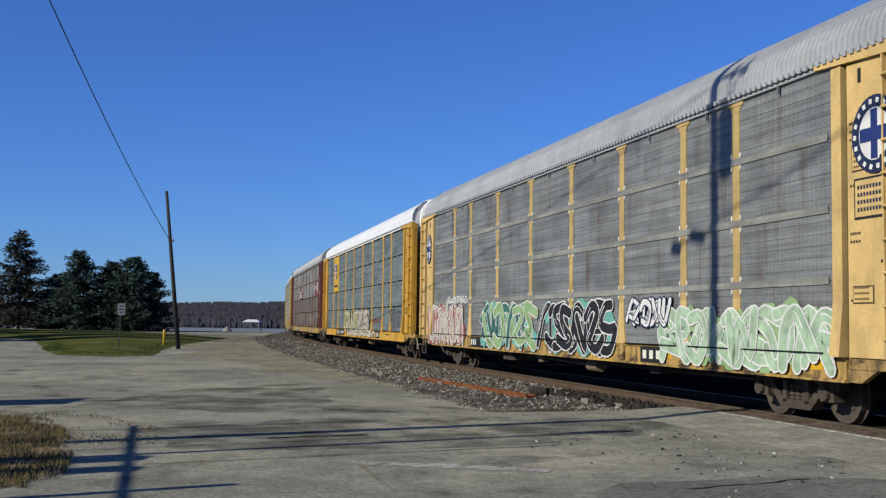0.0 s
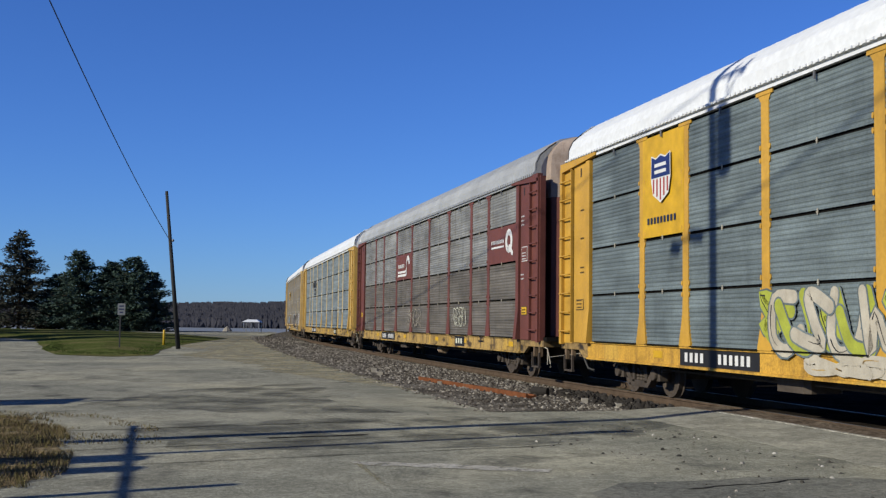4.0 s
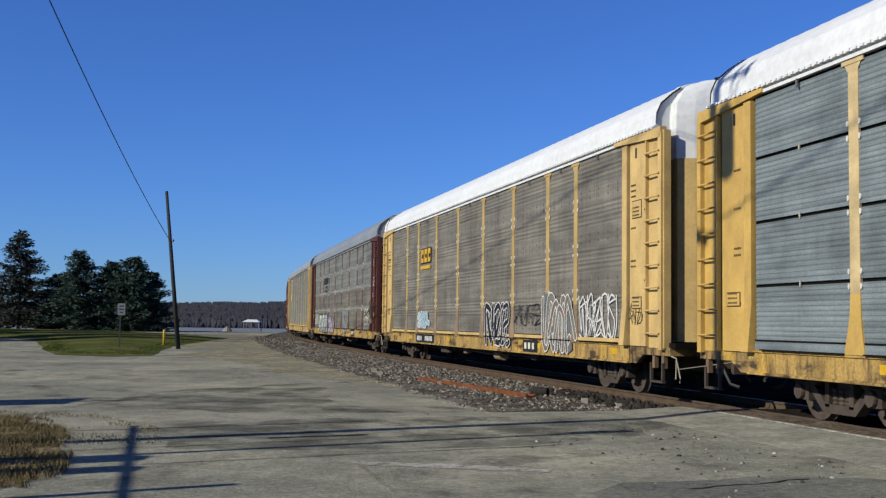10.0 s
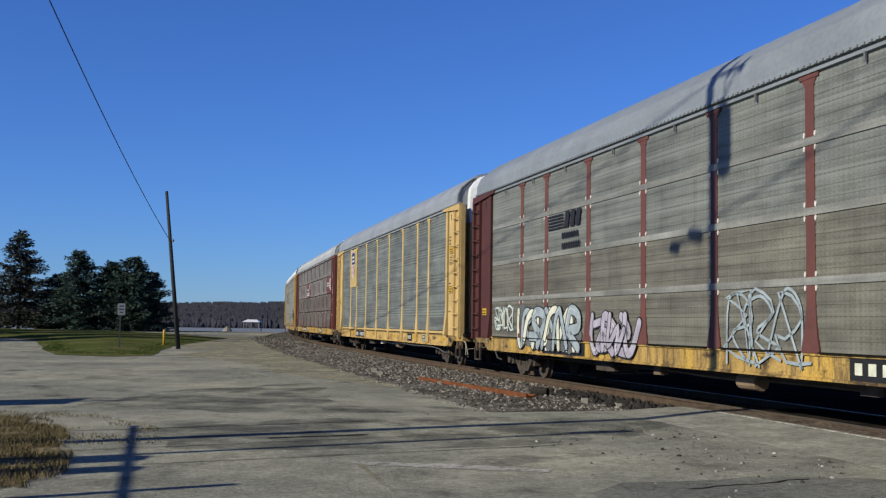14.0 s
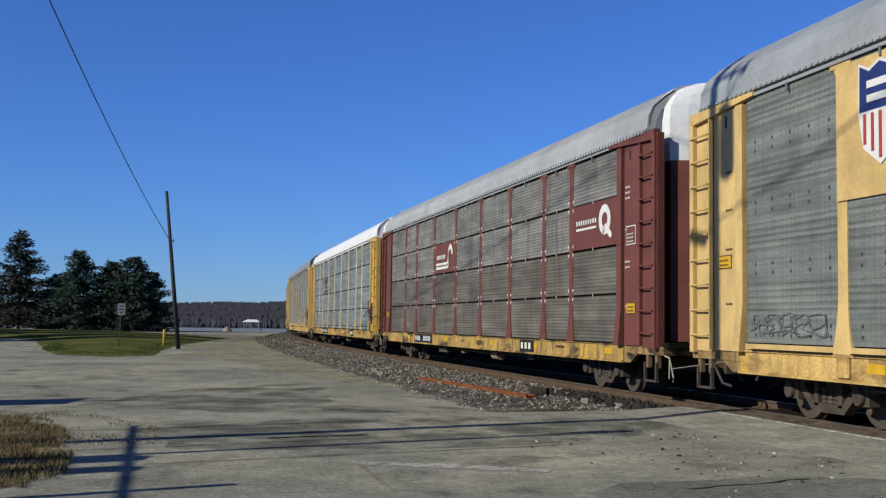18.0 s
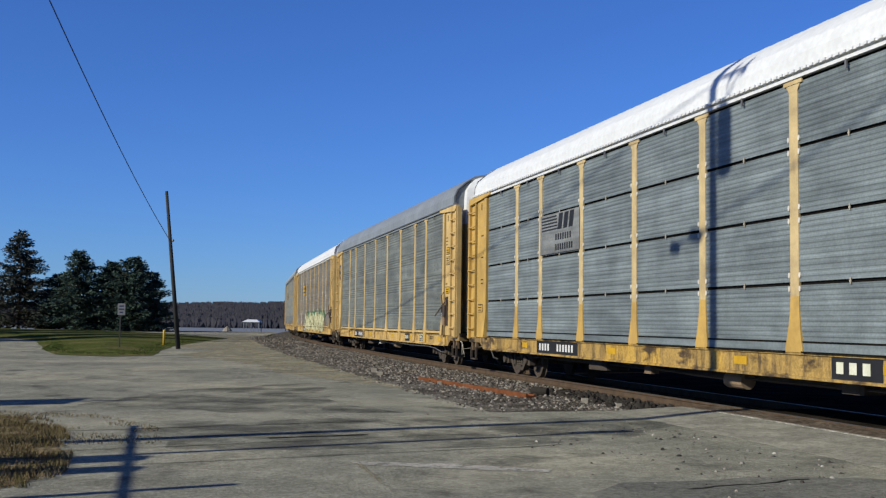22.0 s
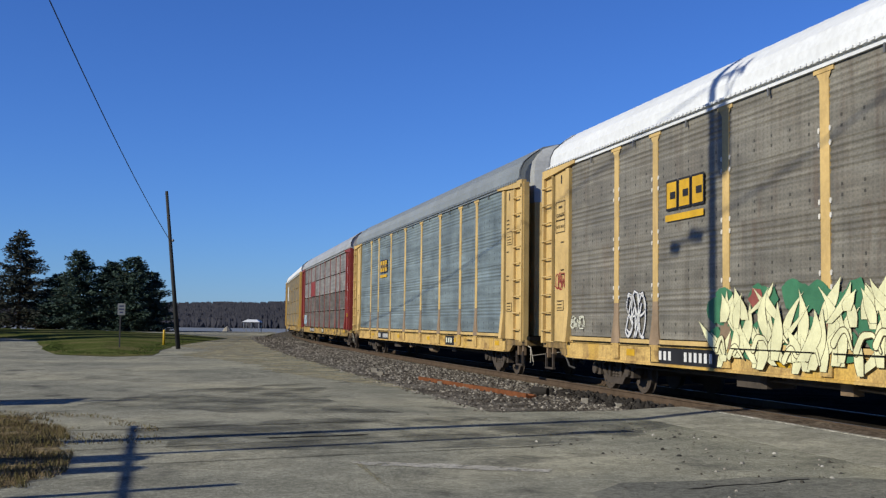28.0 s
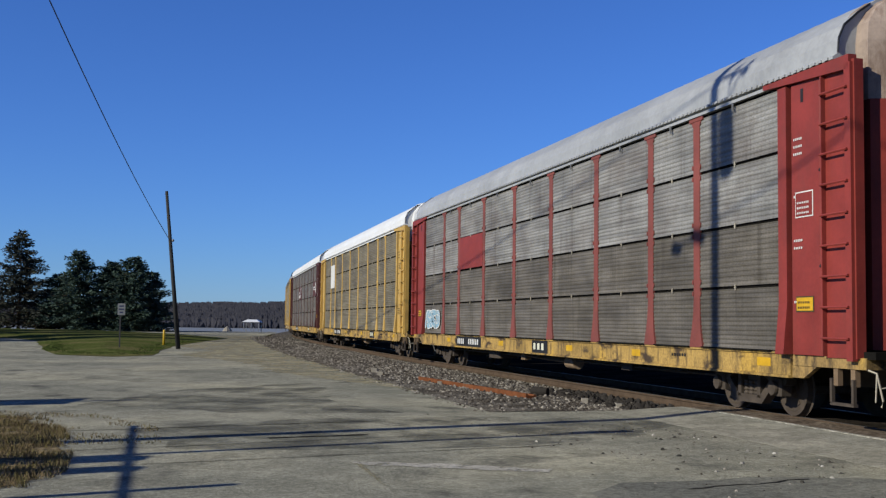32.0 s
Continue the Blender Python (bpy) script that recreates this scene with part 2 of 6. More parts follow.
MIST = plain("misty_blue_grey_paint", (0.40, 0.47, 0.50), 0.7, vary=0.35)
LILAC = plain("pale_lilac_paint", (0.48, 0.44, 0.52), 0.7, vary=0.35)
SKYB = plain("light_blue_paint", (0.30, 0.48, 0.60), 0.6)
P_BLUEGREY = panel_mat("blue_grey_sheet", (0.268, 0.315, 0.328), (0.19, 0.23, 0.23), worn=0.3)
P_SLATE = panel_mat("slate_sheet", (0.212, 0.258, 0.264), (0.14, 0.17, 0.17), worn=0.35)
P_BROWNGREY = panel_mat("weathered_sheet", (0.205, 0.195, 0.175), worn=0.6)
P_DARK = panel_mat("dark_weathered_sheet", (0.34, 0.345, 0.33), (0.14, 0.12, 0.095), worn=0.7, holes=0.22)
P_HOLES = panel_mat("punched_grey_sheet", (0.275, 0.295, 0.295), (0.18, 0.155, 0.13), 0.5, holes=0.28, rust=0.75)
P_BANDED = panel_mat("banded_grey_sheet", (0.262, 0.275, 0.245), (0.19, 0.185, 0.145), worn=0.5, bands=0.4, holes=0.22)
P_BOLTED = panel_mat("bolted_grey_sheet", (0.246, 0.268, 0.246), (0.20, 0.222, 0.195), worn=0.35, dots=0.9, holes=0.24)
P_TAN = panel_mat("tan_grey_sheet", (0.295, 0.275, 0.225), (0.17, 0.14, 0.105), worn=0.5, dots=0.8, holes=0.24, rust=0.45)
P_TANH = panel_mat("tan_corrugated_sheet", (0.26, 0.23, 0.16), worn=0.5)
P_STEELB = panel_mat("steel_blue_sheet", (0.238, 0.298, 0.315), (0.20, 0.21, 0.20), worn=0.2, dots=0.7)
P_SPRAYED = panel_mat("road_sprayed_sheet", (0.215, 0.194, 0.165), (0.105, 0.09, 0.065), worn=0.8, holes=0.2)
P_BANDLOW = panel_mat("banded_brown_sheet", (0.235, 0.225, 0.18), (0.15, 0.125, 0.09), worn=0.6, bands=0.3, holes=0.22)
P_BACK = panel_mat("smooth_backing_sheet", (0.285, 0.30, 0.295), worn=0.3)
P_DUSKY = panel_mat("brown_dusted_sheet", (0.315, 0.312, 0.292), (0.12, 0.10, 0.075), worn=0.8, holes=0.22)
P_REDGREY = panel_mat("red_dusted_sheet", (0.37, 0.365, 0.345), (0.17, 0.13, 0.11), worn=0.7, holes=0.18)


def ground_mat(name, a, b, c, big=0.4, fine=18.0, rough=0.95, bumpy=0.5, dist=0.02, mottle=1.0):
    m, nt, bs = base(name, rough)
    a, b, c = ([0.62 * x for x in k] for k in (a, b, c))
    v = coords(nt)
    n1, n2, n3 = tex(nt, v, big, 6), tex(nt, v, fine, 4), tex(nt, v, fine * 6, 2)
    col = ramp(nt, n1, [(0.40, a), (0.5, b), (0.60, c)])
    col = grain(nt, grain(nt, col, n2, 1 - 0.4 * mottle, 1 + 0.35 * mottle), n3, 0.78, 1.22)
    nt.links.new(col, bs.inputs["Base Color"])
    bump(nt, bs, n2, bumpy, dist)
    return m


def asphalt_mat():
    """Old grey asphalt with long dark tar smears and paler worn tracks."""
    m, nt, bs = base("old_asphalt", 0.92)
    v = coords(nt)
    col = ramp(nt, tex(nt, v, 0.22, 6), [(0.38, (0.178, 0.176, 0.141)), (0.5, (0.217, 0.212, 0.168)), (0.62, (0.260, 0.250, 0.192))])
    mp = coords(nt, (1, 1, 1))
    rot = nt.nodes.new("ShaderNodeMapping")
    rot.inputs["Rotation"].default_value = (0, 0, radians(-22))
    rot.inputs["Scale"].default_value = (0.85, 0.62, 1)
    nt.links.new(mp, rot.inputs["Vector"])
    pale = tex(nt, rot.outputs[0], 0.35, 4, 0.5)
    col = mix(nt, ramp(nt, pale, [(0.50, (0, 0, 0)), (0.62, (0.7, 0.7, 0.7))]), col, (0.285, 0.27, 0.20))
    smear = tex(nt, rot.outputs[0], 1.1, 7, 0.62)
    gather = ramp(nt, tex(nt, v, 0.12, 3), [(0.38, (0.0, 0.0, 0.0)), (0.55, (1, 1, 1))])
    strong = mix(nt, 1.0, ramp(nt, smear, [(0.53, (0, 0, 0)), (0.64, (0.75, 0.75, 0.75))]), gather, "MULTIPLY")
    col = mix(nt, strong, col, (0.06, 0.060, 0.056))
    col = grain(nt, col, tex(nt, v, 1.6, 5, 0.7), 0.88, 1.10)
    col = grain(nt, col, tex(nt, v, 11, 4, 0.7), 0.86, 1.13)
    col = grain(nt, col, tex(nt, v, 38, 3, 0.7), 0.78, 1.22)
    g2 = tex(nt, v, 110, 2, 0.7)
    col = grain(nt, col, g2, 0.65, 1.35)
    nt.links.new(col, bs.inputs["Base Color"])
    bump(nt, bs, g2, 0.35, 0.006)
    return m


ASPHALT = asphalt_mat()
GRASS = ground_mat("mown_grass", (0.088, 0.11, 0.03), (0.112, 0.128, 0.041), (0.16, 0.152, 0.06), 0.25, 8)
DRYGRASS = ground_mat("dry_grass_soil", (0.14, 0.11, 0.065), (0.20, 0.155, 0.09), (0.28, 0.22, 0.13), 1.2, 12)
FIELD = ground_mat("field_soil", (0.15, 0.13, 0.08), (0.16, 0.15, 0.085), (0.18, 0.16, 0.10), 0.05, 3)
GRAVEL = ground_mat("ballast_bed", (0.10, 0.089, 0.074), (0.15, 0.134, 0.112), (0.23, 0.21, 0.178), 0.8, 16, bumpy=0.9, dist=0.04)
CONCRETE = ground_mat("apron_concrete", (0.29, 0.28, 0.228), (0.34, 0.33, 0.268), (0.40, 0.385, 0.31), 1.3, 9, mottle=0.35, bumpy=0.3)
PLANK = ground_mat("rusty_plank", (0.13, 0.10, 0.075), (0.165, 0.13, 0.10), (0.21, 0.17, 0.13), 1.5, 14)
EDGE = ground_mat("edge_concrete", (0.34, 0.325, 0.265), (0.46, 0.44, 0.36), (0.56, 0.53, 0.45), 1.5, 14)
TIMBER = ground_mat("crossing_timber", (0.028, 0.024, 0.02), (0.036, 0.03, 0.025), (0.05, 0.04, 0.033), 1.5, 14)
# bed colour taken down to near black to carry the train's shade
TRAIN_SHADE = ground_mat("shade_dark_ballast", (0.015, 0.013, 0.011), (0.022, 0.019, 0.016), (0.032, 0.027, 0.022), 0.8, 16, bumpy=0.9, dist=0.04)


def stone_mat(name, lo, mid, hi):
    """Broken stones, each of its own shade."""
    m, nt, b = base(name, 0.95)
    geo = nt.nodes.new("ShaderNodeNewGeometry")
    nt.links.new(ramp(nt, geo.outputs["Random Per Island"], [(0.0, lo), (0.55, mid), (1.0, hi)]), b.inputs["Base Color"])
    return m


STONE = stone_mat("ballast_stone", (0.029, 0.024, 0.020), (0.088, 0.078, 0.065), (0.244, 0.223, 0.189))
GRIT = stone_mat("road_grit", (0.025, 0.024, 0.021), (0.067, 0.063, 0.055), (0.353, 0.336, 0.294))
SOOT = plain("dark_debris", (0.05, 0.045, 0.04), 0.9)
RUSTY = plain("rusty_rail_steel", (0.125, 0.09, 0.065), 0.85, 0.1, vary=0.3, scale=4)
RUSTY2 = plain("orange_rust_steel", (0.22, 0.085, 0.04), 0.85, 0.1, vary=0.35, scale=4)
RAILTOP = plain("polished_rail_head", (0.30, 0.27, 0.245), 0.5, 0.6, vary=0.15)
TIE = plain("weathered_tie_wood", (0.08, 0.06, 0.045), 0.9, vary=0.3)
TAR_SHADOW = plain("tar_and_shadow_black", (0.03, 0.03, 0.03), 0.95)
POLEWOOD = plain("grey_pole_wood", (0.064, 0.064, 0.062), 0.9, vary=0.3, scale=2)
GREYMETAL = plain("dull_grey_metal", (0.25, 0.25, 0.25), 0.5, 0.4)
CABLE = plain("black_cable", (0.03, 0.03, 0.035), 0.7)
SIGNG = plain("dull_sign_white", (0.19, 0.20, 0.21), 0.5, vary=0.1)
BOLLARD = plain("bollard_yellow", (0.70, 0.45, 0.03), 0.5, vary=0.1)
NEEDLE = plain("spruce_needles", (0.098, 0.148, 0.118), 0.85, vary=0.5, scale=0.8)
NEEDLE2 = plain("dull_spruce_needles", (0.088, 0.097, 0.080), 0.85, vary=0.45, scale=0.8)
BARK = plain("spruce_bark", (0.10, 0.075, 0.055), 0.9)
BLADES = plain("dry_grass_blades", (0.24, 0.182, 0.108), 0.9, vary=0.4, scale=5)
BLADES_O = plain("olive_grass_blades", (0.19, 0.165, 0.07), 0.9, vary=0.4, scale=3)
BLADES_G = plain("green_grass_blades", (0.09, 0.125, 0.034), 0.9, vary=0.4, scale=3)
# blue-grey of distance haze is mixed into the two wood colours
HILLWOOD = ground_mat("hazy_hill_wood", (0.078, 0.078, 0.092), (0.089, 0.088, 0.100), (0.10, 0.098, 0.107), 0.03, 0.25)
TWIGS = stone_mat("hazy_twigs", (0.043, 0.044, 0.055), (0.054, 0.054, 0.065), (0.068, 0.066, 0.073))
BOULDER = plain("pale_boulder", (0.34, 0.31, 0.26), 0.9, vary=0.3)


def water_mat():
    m, nt, bs = base("river_water", 0.6)
    bs.inputs["Base Color"].default_value = (0.16, 0.17, 0.17, 1)
    bump(nt, bs, tex(nt, coords(nt), 0.6, 4), 0.3, 0.2)
    return m


WATER = water_mat()

# ------------------------------------------------------------------ the line of the track
KNOT_S = [-150, -115, -95, -75, -55, -35, -15, 10, 14]
KNOT_K = [0.0012, 0.0016, 0.00192, 0.00146, 0.00082, 0.00087, 0.00091, -0.00231, 0.0]
STEP = 0.5
TS = np.arange(-560, 420, STEP)
TH = np.cumsum(np.interp(TS, KNOT_S, KNOT_K)) * STEP
ZERO = int(np.argmin(abs(TS)))
TH = TH - TH[ZERO] + radians(-76.0)
TX = np.cumsum(np.cos(TH)) * STEP
TY = np.cumsum(np.sin(TH)) * STEP
TX, TY = TX - TX[ZERO] + 6.213, TY - TY[ZERO] + 18.489


def on_track(s, off=0.0, z=0.0):
    """The point at s metres along the track, off metres to the camera's side of its middle."""
    a = float(np.interp(s, TS, TH))
    return Vector((float(np.interp(s, TS, TX)) + off * math.sin(a), float(np.interp(s, TS, TY)) - off * math.cos(a), z))


def sweep(section, s0, s1, step, close=False):
    """A strip or bar whose section (offset, height) follows the track."""
    n, k = max(2, int((s1 - s0) / step) + 1), len(section)
    g = Geo()
    vs = [on_track(s, o, z) for s in np.linspace(s0, s1, n) for o, z in section]
    fs = []
    for i in range(n - 1):
        for j in range(k if close else k - 1):
            fs.append((i * k + j, i * k + (j + 1) % k, (i + 1) * k + (j + 1) % k, (i + 1) * k + j))
    if close:
        fs += [tuple(range(k)), tuple(range((n - 1) * k, n * k))]
    return g.add(vs, fs)


# ------------------------------------------------------------------ ground
def ground_z(x, y):
    d = math.hypot(x, y)
    t = min(1.0, max(0.0, (d - 130) / 120))
    u = min(1.0, max(0.0, (d - 300) / 50))
    return -0.17 - 1.75 * t * t * (3 - 2 * t) - 4.0 * u


def polar_sheet(radii, z_of, a0=0.0, a1=2 * math.pi, n=96):
    g = Geo()
    vs = [(r * math.sin(a0 + (a1 - a0) * k / n), r * math.cos(a0 + (a1 - a0) * k / n), 0) for r in radii for k in range(n + 1)]
    vs = [(x, y, z_of(x, y)) for x, y, _ in vs]
    m = n + 1
    fs = [(i * m + k, i * m + k + 1, (i + 1) * m + k + 1, (i + 1) * m + k) for i in range(len(radii) - 1) for k in range(n)]
    return g.add(vs, fs)


thing("ground", "brown and green open land down to the river", "ground", kind="structure",
      me=polar_sheet([0.01, 10, 25, 50, 80, 110, 130, 150, 170, 190, 210, 230, 250, 280, 300, 325, 350, 600, 1200, 2500, 4500], ground_z).mesh("ground", FIELD))
thing("water", "pale river water below the wooded bluff", "river", kind="structure",
      me=Geo().add([(-900, 310, -4.2), (500, 310, -4.2), (500, 900, -4.2), (-900, 900, -4.2)], [(0, 1, 2, 3)]).mesh("water", WATER))


def flat_patch(name, ring, z, mat, label, category, kind="structure", lift=0.0, soft=4.0, cell=2.5):
    """A sheet over a plan outline; with lift it swells upward away from its edge."""
    bm = bmesh.new()
    bm.faces.new([bm.verts.new((x, y, z)) for x, y in ring])
    bm.normal_update()
    bmesh.ops.triangulate(bm, faces=bm.faces)
    if lift:
        for _ in range(5):
            long = [e for e in bm.edges if e.calc_length() > cell]
            if not long:
                break
            bmesh.ops.subdivide_edges(bm, edges=long, cuts=1)
            bmesh.ops.triangulate(bm, faces=[f for f in bm.faces if len(f.verts) > 3])
        P = np.array(ring)
        Q = np.roll(P, -1, 0)
        D = Q - P
        for v in bm.verts:
            w = np.array(v.co[:2]) - P
            t = np.clip((w * D).sum(1) / np.maximum((D * D).sum(1), 1e-9), 0, 1)
            d = np.hypot(*(w - D * t[:, None]).T).min()
            u = min(1.0, d / soft)
            v.co.z = z + lift * u * (2 - u)
    bm.normal_update()
    for f in bm.faces:
        if f.normal.z < 0:
            f.normal_flip()
    me = bpy.data.meshes.new(name)
    bm.to_mesh(me)
    bm.free()
    me.materials.append(mat)
    return thing(name, label, category, kind=kind, me=me)


def wobble(ring, amount, step, seed=3):
    """Breaks an outline into short, slightly uneven edges."""
    rnd, out = random.Random(seed), []
    for (x0, y0), (x1, y1) in zip(ring, ring[1:] + ring[:1]):
        n = max(1, int(math.hypot(x1 - x0, y1 - y0) / step))
        for i in range(n):
            u = i / n
            out.append((x0 + (x1 - x0) * u + rnd.uniform(-amount, amount), y0 + (y1 - y0) * u + rnd.uniform(-amount, amount)))
    return out


# road: a wide worn yard that narrows to a lane beside the track
road_right = [tuple(on_track(s, o)[:2]) for s, o in ((30, 0.2), (-1.7, 0.2), (-1.9, 3.2), (-3.0, 4.7), (-10, 5.0), (-40, 4.9), (-80, 4.7), (-110, 3.0))]
flat_patch("road", wobble([(-45, -30), (22, -30)] + road_right + [(-22, 150), (-45, 160), (-36, 122), (-24, 104), (-19, 92), (-17.6, 78), (-15.8, 60), (-13.6, 48.5), (-14, 46.5), (-17, 53), (-25.5, 76), (-45, 92)],
           0.12, 2.5), -0.10, ASPHALT, "worn grey asphalt yard and lane beside the railway", "road")

DUST = ground_mat("dusty_margin", (0.38, 0.345, 0.23), (0.43, 0.39, 0.262), (0.49, 0.445, 0.305), 0.5, 10, mottle=0.4)
dn = DUST.node_tree
DUST.node_tree.links.new(ramp(dn, tex(dn, coords(dn, (0.9, 0.5, 1)), 1.1, 6, 0.66), [(0.34, (0, 0, 0)), (0.58, (0.8, 0.8, 0.8))]), dn.nodes["Principled BSDF"].inputs["Alpha"])
near_edge = [tuple(on_track(s, 4.9)[:2]) for s in range(-96, -5, 6)]
far_edge = [tuple(on_track(s, 5.2 + float(np.interp(s, [-96, -60, -35, -20, -10], [3.0, 6.0, 5.0, 3.2, 0.3])) * (0.8 + 0.2 * math.sin(s * 0.35)))[:2]) for s in range(-10, -97, -3)]
flat_patch("dusty_margin", wobble(near_edge + far_edge, 0.28, 0.5, 8), -0.0955, DUST, "pale dusty edge of the road beside the ballast", "road")

ISLAND = wobble([(-12.9, 44.2), (-11.9, 46.2), (-12.6, 50), (-15.0, 62), (-16.6, 78), (-17.6, 92), (-22, 104), (-33, 122), (-70, 140), (-75, 92), (-33, 84), (-26.8, 74.2), (-17.9, 50.5), (-15.6, 45.8)], 0.15, 3)
flat_patch("grass_island", ISLAND, -0.085, GRASS, "mown green grass verge with evergreens", "lawn", lift=0.30, soft=7.0, cell=4.0)
vn = DRYGRASS.node_tree
vn.links.new(ramp(vn, tex(vn, coords(vn), 2.2, 6, 0.7), [(0.36, (0, 0, 0)), (0.50, (1, 1, 1))]), vn.nodes["Principled BSDF"].inputs["Alpha"])
NEARGRASS = wobble([(-3.75, 9.7), (-3.75, 10.9), (-4.4, 12.9), (-5.0, 14.6), (-5.9, 16.4), (-6.9, 17.4), (-12, 17), (-14, 9), (-6, 7.5)], 0.16, 0.35)
flat_patch("dry_verge", NEARGRASS, -0.088, DRYGRASS, "patch of dry brown grass beside the asphalt", "verge", lift=0.015, soft=1.2, cell=0.8)


def blades(name, ring, count, h, mats, label, seed, z=-0.08, wide=0.012):
    rnd, g = random.Random(seed), Geo()
    xs, ys = [p[0] for p in ring], [p[1] for p in ring]

    def inside(x, y):
        hit = False
        for (x0, y0), (x1, y1) in zip(ring, ring[1:] + ring[:1]):
            if (y0 > y) != (y1 > y) and x < (x1 - x0) * (y - y0) / (y1 - y0) + x0:
                hit = not hit
        return hit

    made = 0
    while made < count:
        x, y = rnd.uniform(min(xs), max(xs)), rnd.uniform(min(ys), max(ys))
        if not inside(x, y) or noise.noise((x * 1.7, y * 1.7, seed)) + 0.7 * noise.noise((x * 0.7, y * 0.7, seed + 4)) < -0.12:
            continue
        a, l, t = rnd.uniform(0, 6.28), rnd.uniform(0.4, 1) * h, rnd.uniform(0.2, 0.9)
        dx, dy = math.cos(a), math.sin(a)
        b = rnd.uniform(0, 6.28)
        ex, ey = math.cos(b) * l * t, math.sin(b) * l * t
        g.add([(x - dx * wide, y - dy * wide, z), (x + dx * wide, y + dy * wide, z), (x + ex, y + ey, z + l)], [(0, 1, 2)], made % 2)
        made += 1
    return thing(name, label, "grass", kind="stuff", me=g.mesh(name, *mats))


blades("dry_grass", [(-3.6, 9.7), (-3.6, 10.9), (-4.2, 13.0), (-5.0, 15.0), (-5.8, 16.6), (-8, 17.4), (-8.5, 9)], 26000, 0.085, (BLADES, BLADES_O), "tufts of dry straw-coloured grass", 11, -0.09, 0.005)
blades("dry_grass", [(-4.6, 13.2), (-3.3, 13.6), (-3.9, 15.6), (-5.4, 17.6), (-8, 18.2), (-8, 16.5), (-5.6, 15.6)], 1500, 0.05, (BLADES, BLADES_O), "sparse dead grass in the broken edge of the asphalt", 14, -0.1, 0.006)
blades("lawn_grass", [(-12.9, 44.3), (-12.0, 46.2), (-12.7, 50), (-15.2, 62), (-16.6, 76), (-26, 76), (-18, 50.5), (-15.6, 46)], 9000, 0.08, (BLADES_G, BLADES_G), "short green grass along the verge", 12, -0.03, 0.02)

# ------------------------------------------------------------------ track
track_bed = thing("ballast_bed", "grey crushed-stone bed under and beside the rails", "ballast", kind="structure",
                  me=sweep([(-2.6, -0.3), (-1.7, -0.21), (0.95, -0.21), (1.1, -0.165), (1.7, -0.15), (2.6, -0.11), (4.2, -0.085), (5.0, -0.094), (5.4, -0.125)], -70, -1.9, 1.5).mesh("ballast_bed", GRAVEL))
thing("ballast_bed", "grey crushed-stone bed under the far rails", "ballast", kind="structure",
      me=sweep([(-3.2, -0.6), (-1.7, -0.13), (1.7, -0.13), (2.8, -0.10), (3.4, -0.3), (4.0, -0.6)], -520, -70, 4).mesh("ballast_bed", GRAVEL))
thing("ballast_bed", "grey crushed-stone bed beyond the crossing", "ballast", kind="structure",
      me=sweep([(-3.2, -0.4), (-1.7, -0.13), (1.7, -0.13), (3.2, -0.4)], 14.1, 400, 4).mesh("ballast_bed", GRAVEL))

RAIL = [(-0.07, -0.17), (0.07, -0.17), (0.07, -0.155), (0.012, -0.13), (0.012, -0.045), (0.036, -0.035), (0.036, -0.002), (-0.036, -0.002), (-0.036, -0.035), (-0.012, -0.045), (-0.012, -0.13), (-0.07, -0.155)]
track = thing("railway_track", "single railway track of rusty rails on wooden ties", "track", kind="structure")
for side in (0.755, -0.755):
    part("rail", sweep([(o + side, z) for o, z in RAIL], -520, 400, 2.0, True).mesh("rail", RUSTY), track, "rusty steel rail")
    part("rail_head", sweep([(side - 0.03, -0.0015), (side + 0.03, -0.0015), (side + 0.024, 0.0), (side - 0.024, 0.0)], -520, 400, 2.0, True).mesh("rail_head", RAILTOP), track, "polished rail head")
tie_me = Geo().box(-0.115, 0.115, -1.3, 1.3, -0.34, -0.165, 0, 0.01).mesh("tie", TIE)
for i in range(216):
    s = -120 + i * 0.545
    tie = part("tie", tie_me, track, at=on_track(s))
    tie.rotation_euler = (0, 0, float(np.interp(s, TS, TH)))

# ground sheets whose near-black colour paints the shade below and behind the train
thing("cinder_strip", "near-black ground between and beyond the rails, train shade in its colour", "ballast", kind="structure",
      me=sweep([(-16, -0.21), (-14, -0.15), (-2.6, -0.16), (-1.7, -0.18), (1.1, -0.18)], -120, -1.05, 1.5).mesh("cinder_strip", TRAIN_SHADE))
thing("cinder_strip", "near-black ground beyond the crossing, train shade in its colour", "ballast", kind="structure",
      me=sweep([(-22, -0.19), (-16, -0.14), (-4.55, -0.14)], -1.05, 40, 2.0).mesh("cinder_strip", TRAIN_SHADE))

# crossing
thing("crossing_apron", "worn grey asphalt apron at the level crossing", "crossing", kind="structure",
      me=sweep([(1.545, -0.022), (2.2, -0.055), (2.95, -0.0985), (2.96, -0.2), (1.545, -0.2)], -1.85, 14, 1.2, True).mesh("crossing_apron", CONCRETE))
thing("crossing_plank", "rust-brown timber plank outside the near rail", "crossing", kind="structure",
      me=sweep([(0.84, -0.014), (1.46, -0.02), (1.46, -0.2), (0.84, -0.2)], -1.75, 14, 1.2, True).mesh("crossing_plank", PLANK))
thing("crossing_edge", "pale concrete edge strip of the crossing", "crossing", kind="structure",
      me=sweep([(1.465, -0.014), (1.54, -0.016), (1.54, -0.2), (1.465, -0.2)], -0.6, 14, 1.2, True).mesh("crossing_edge", EDGE))
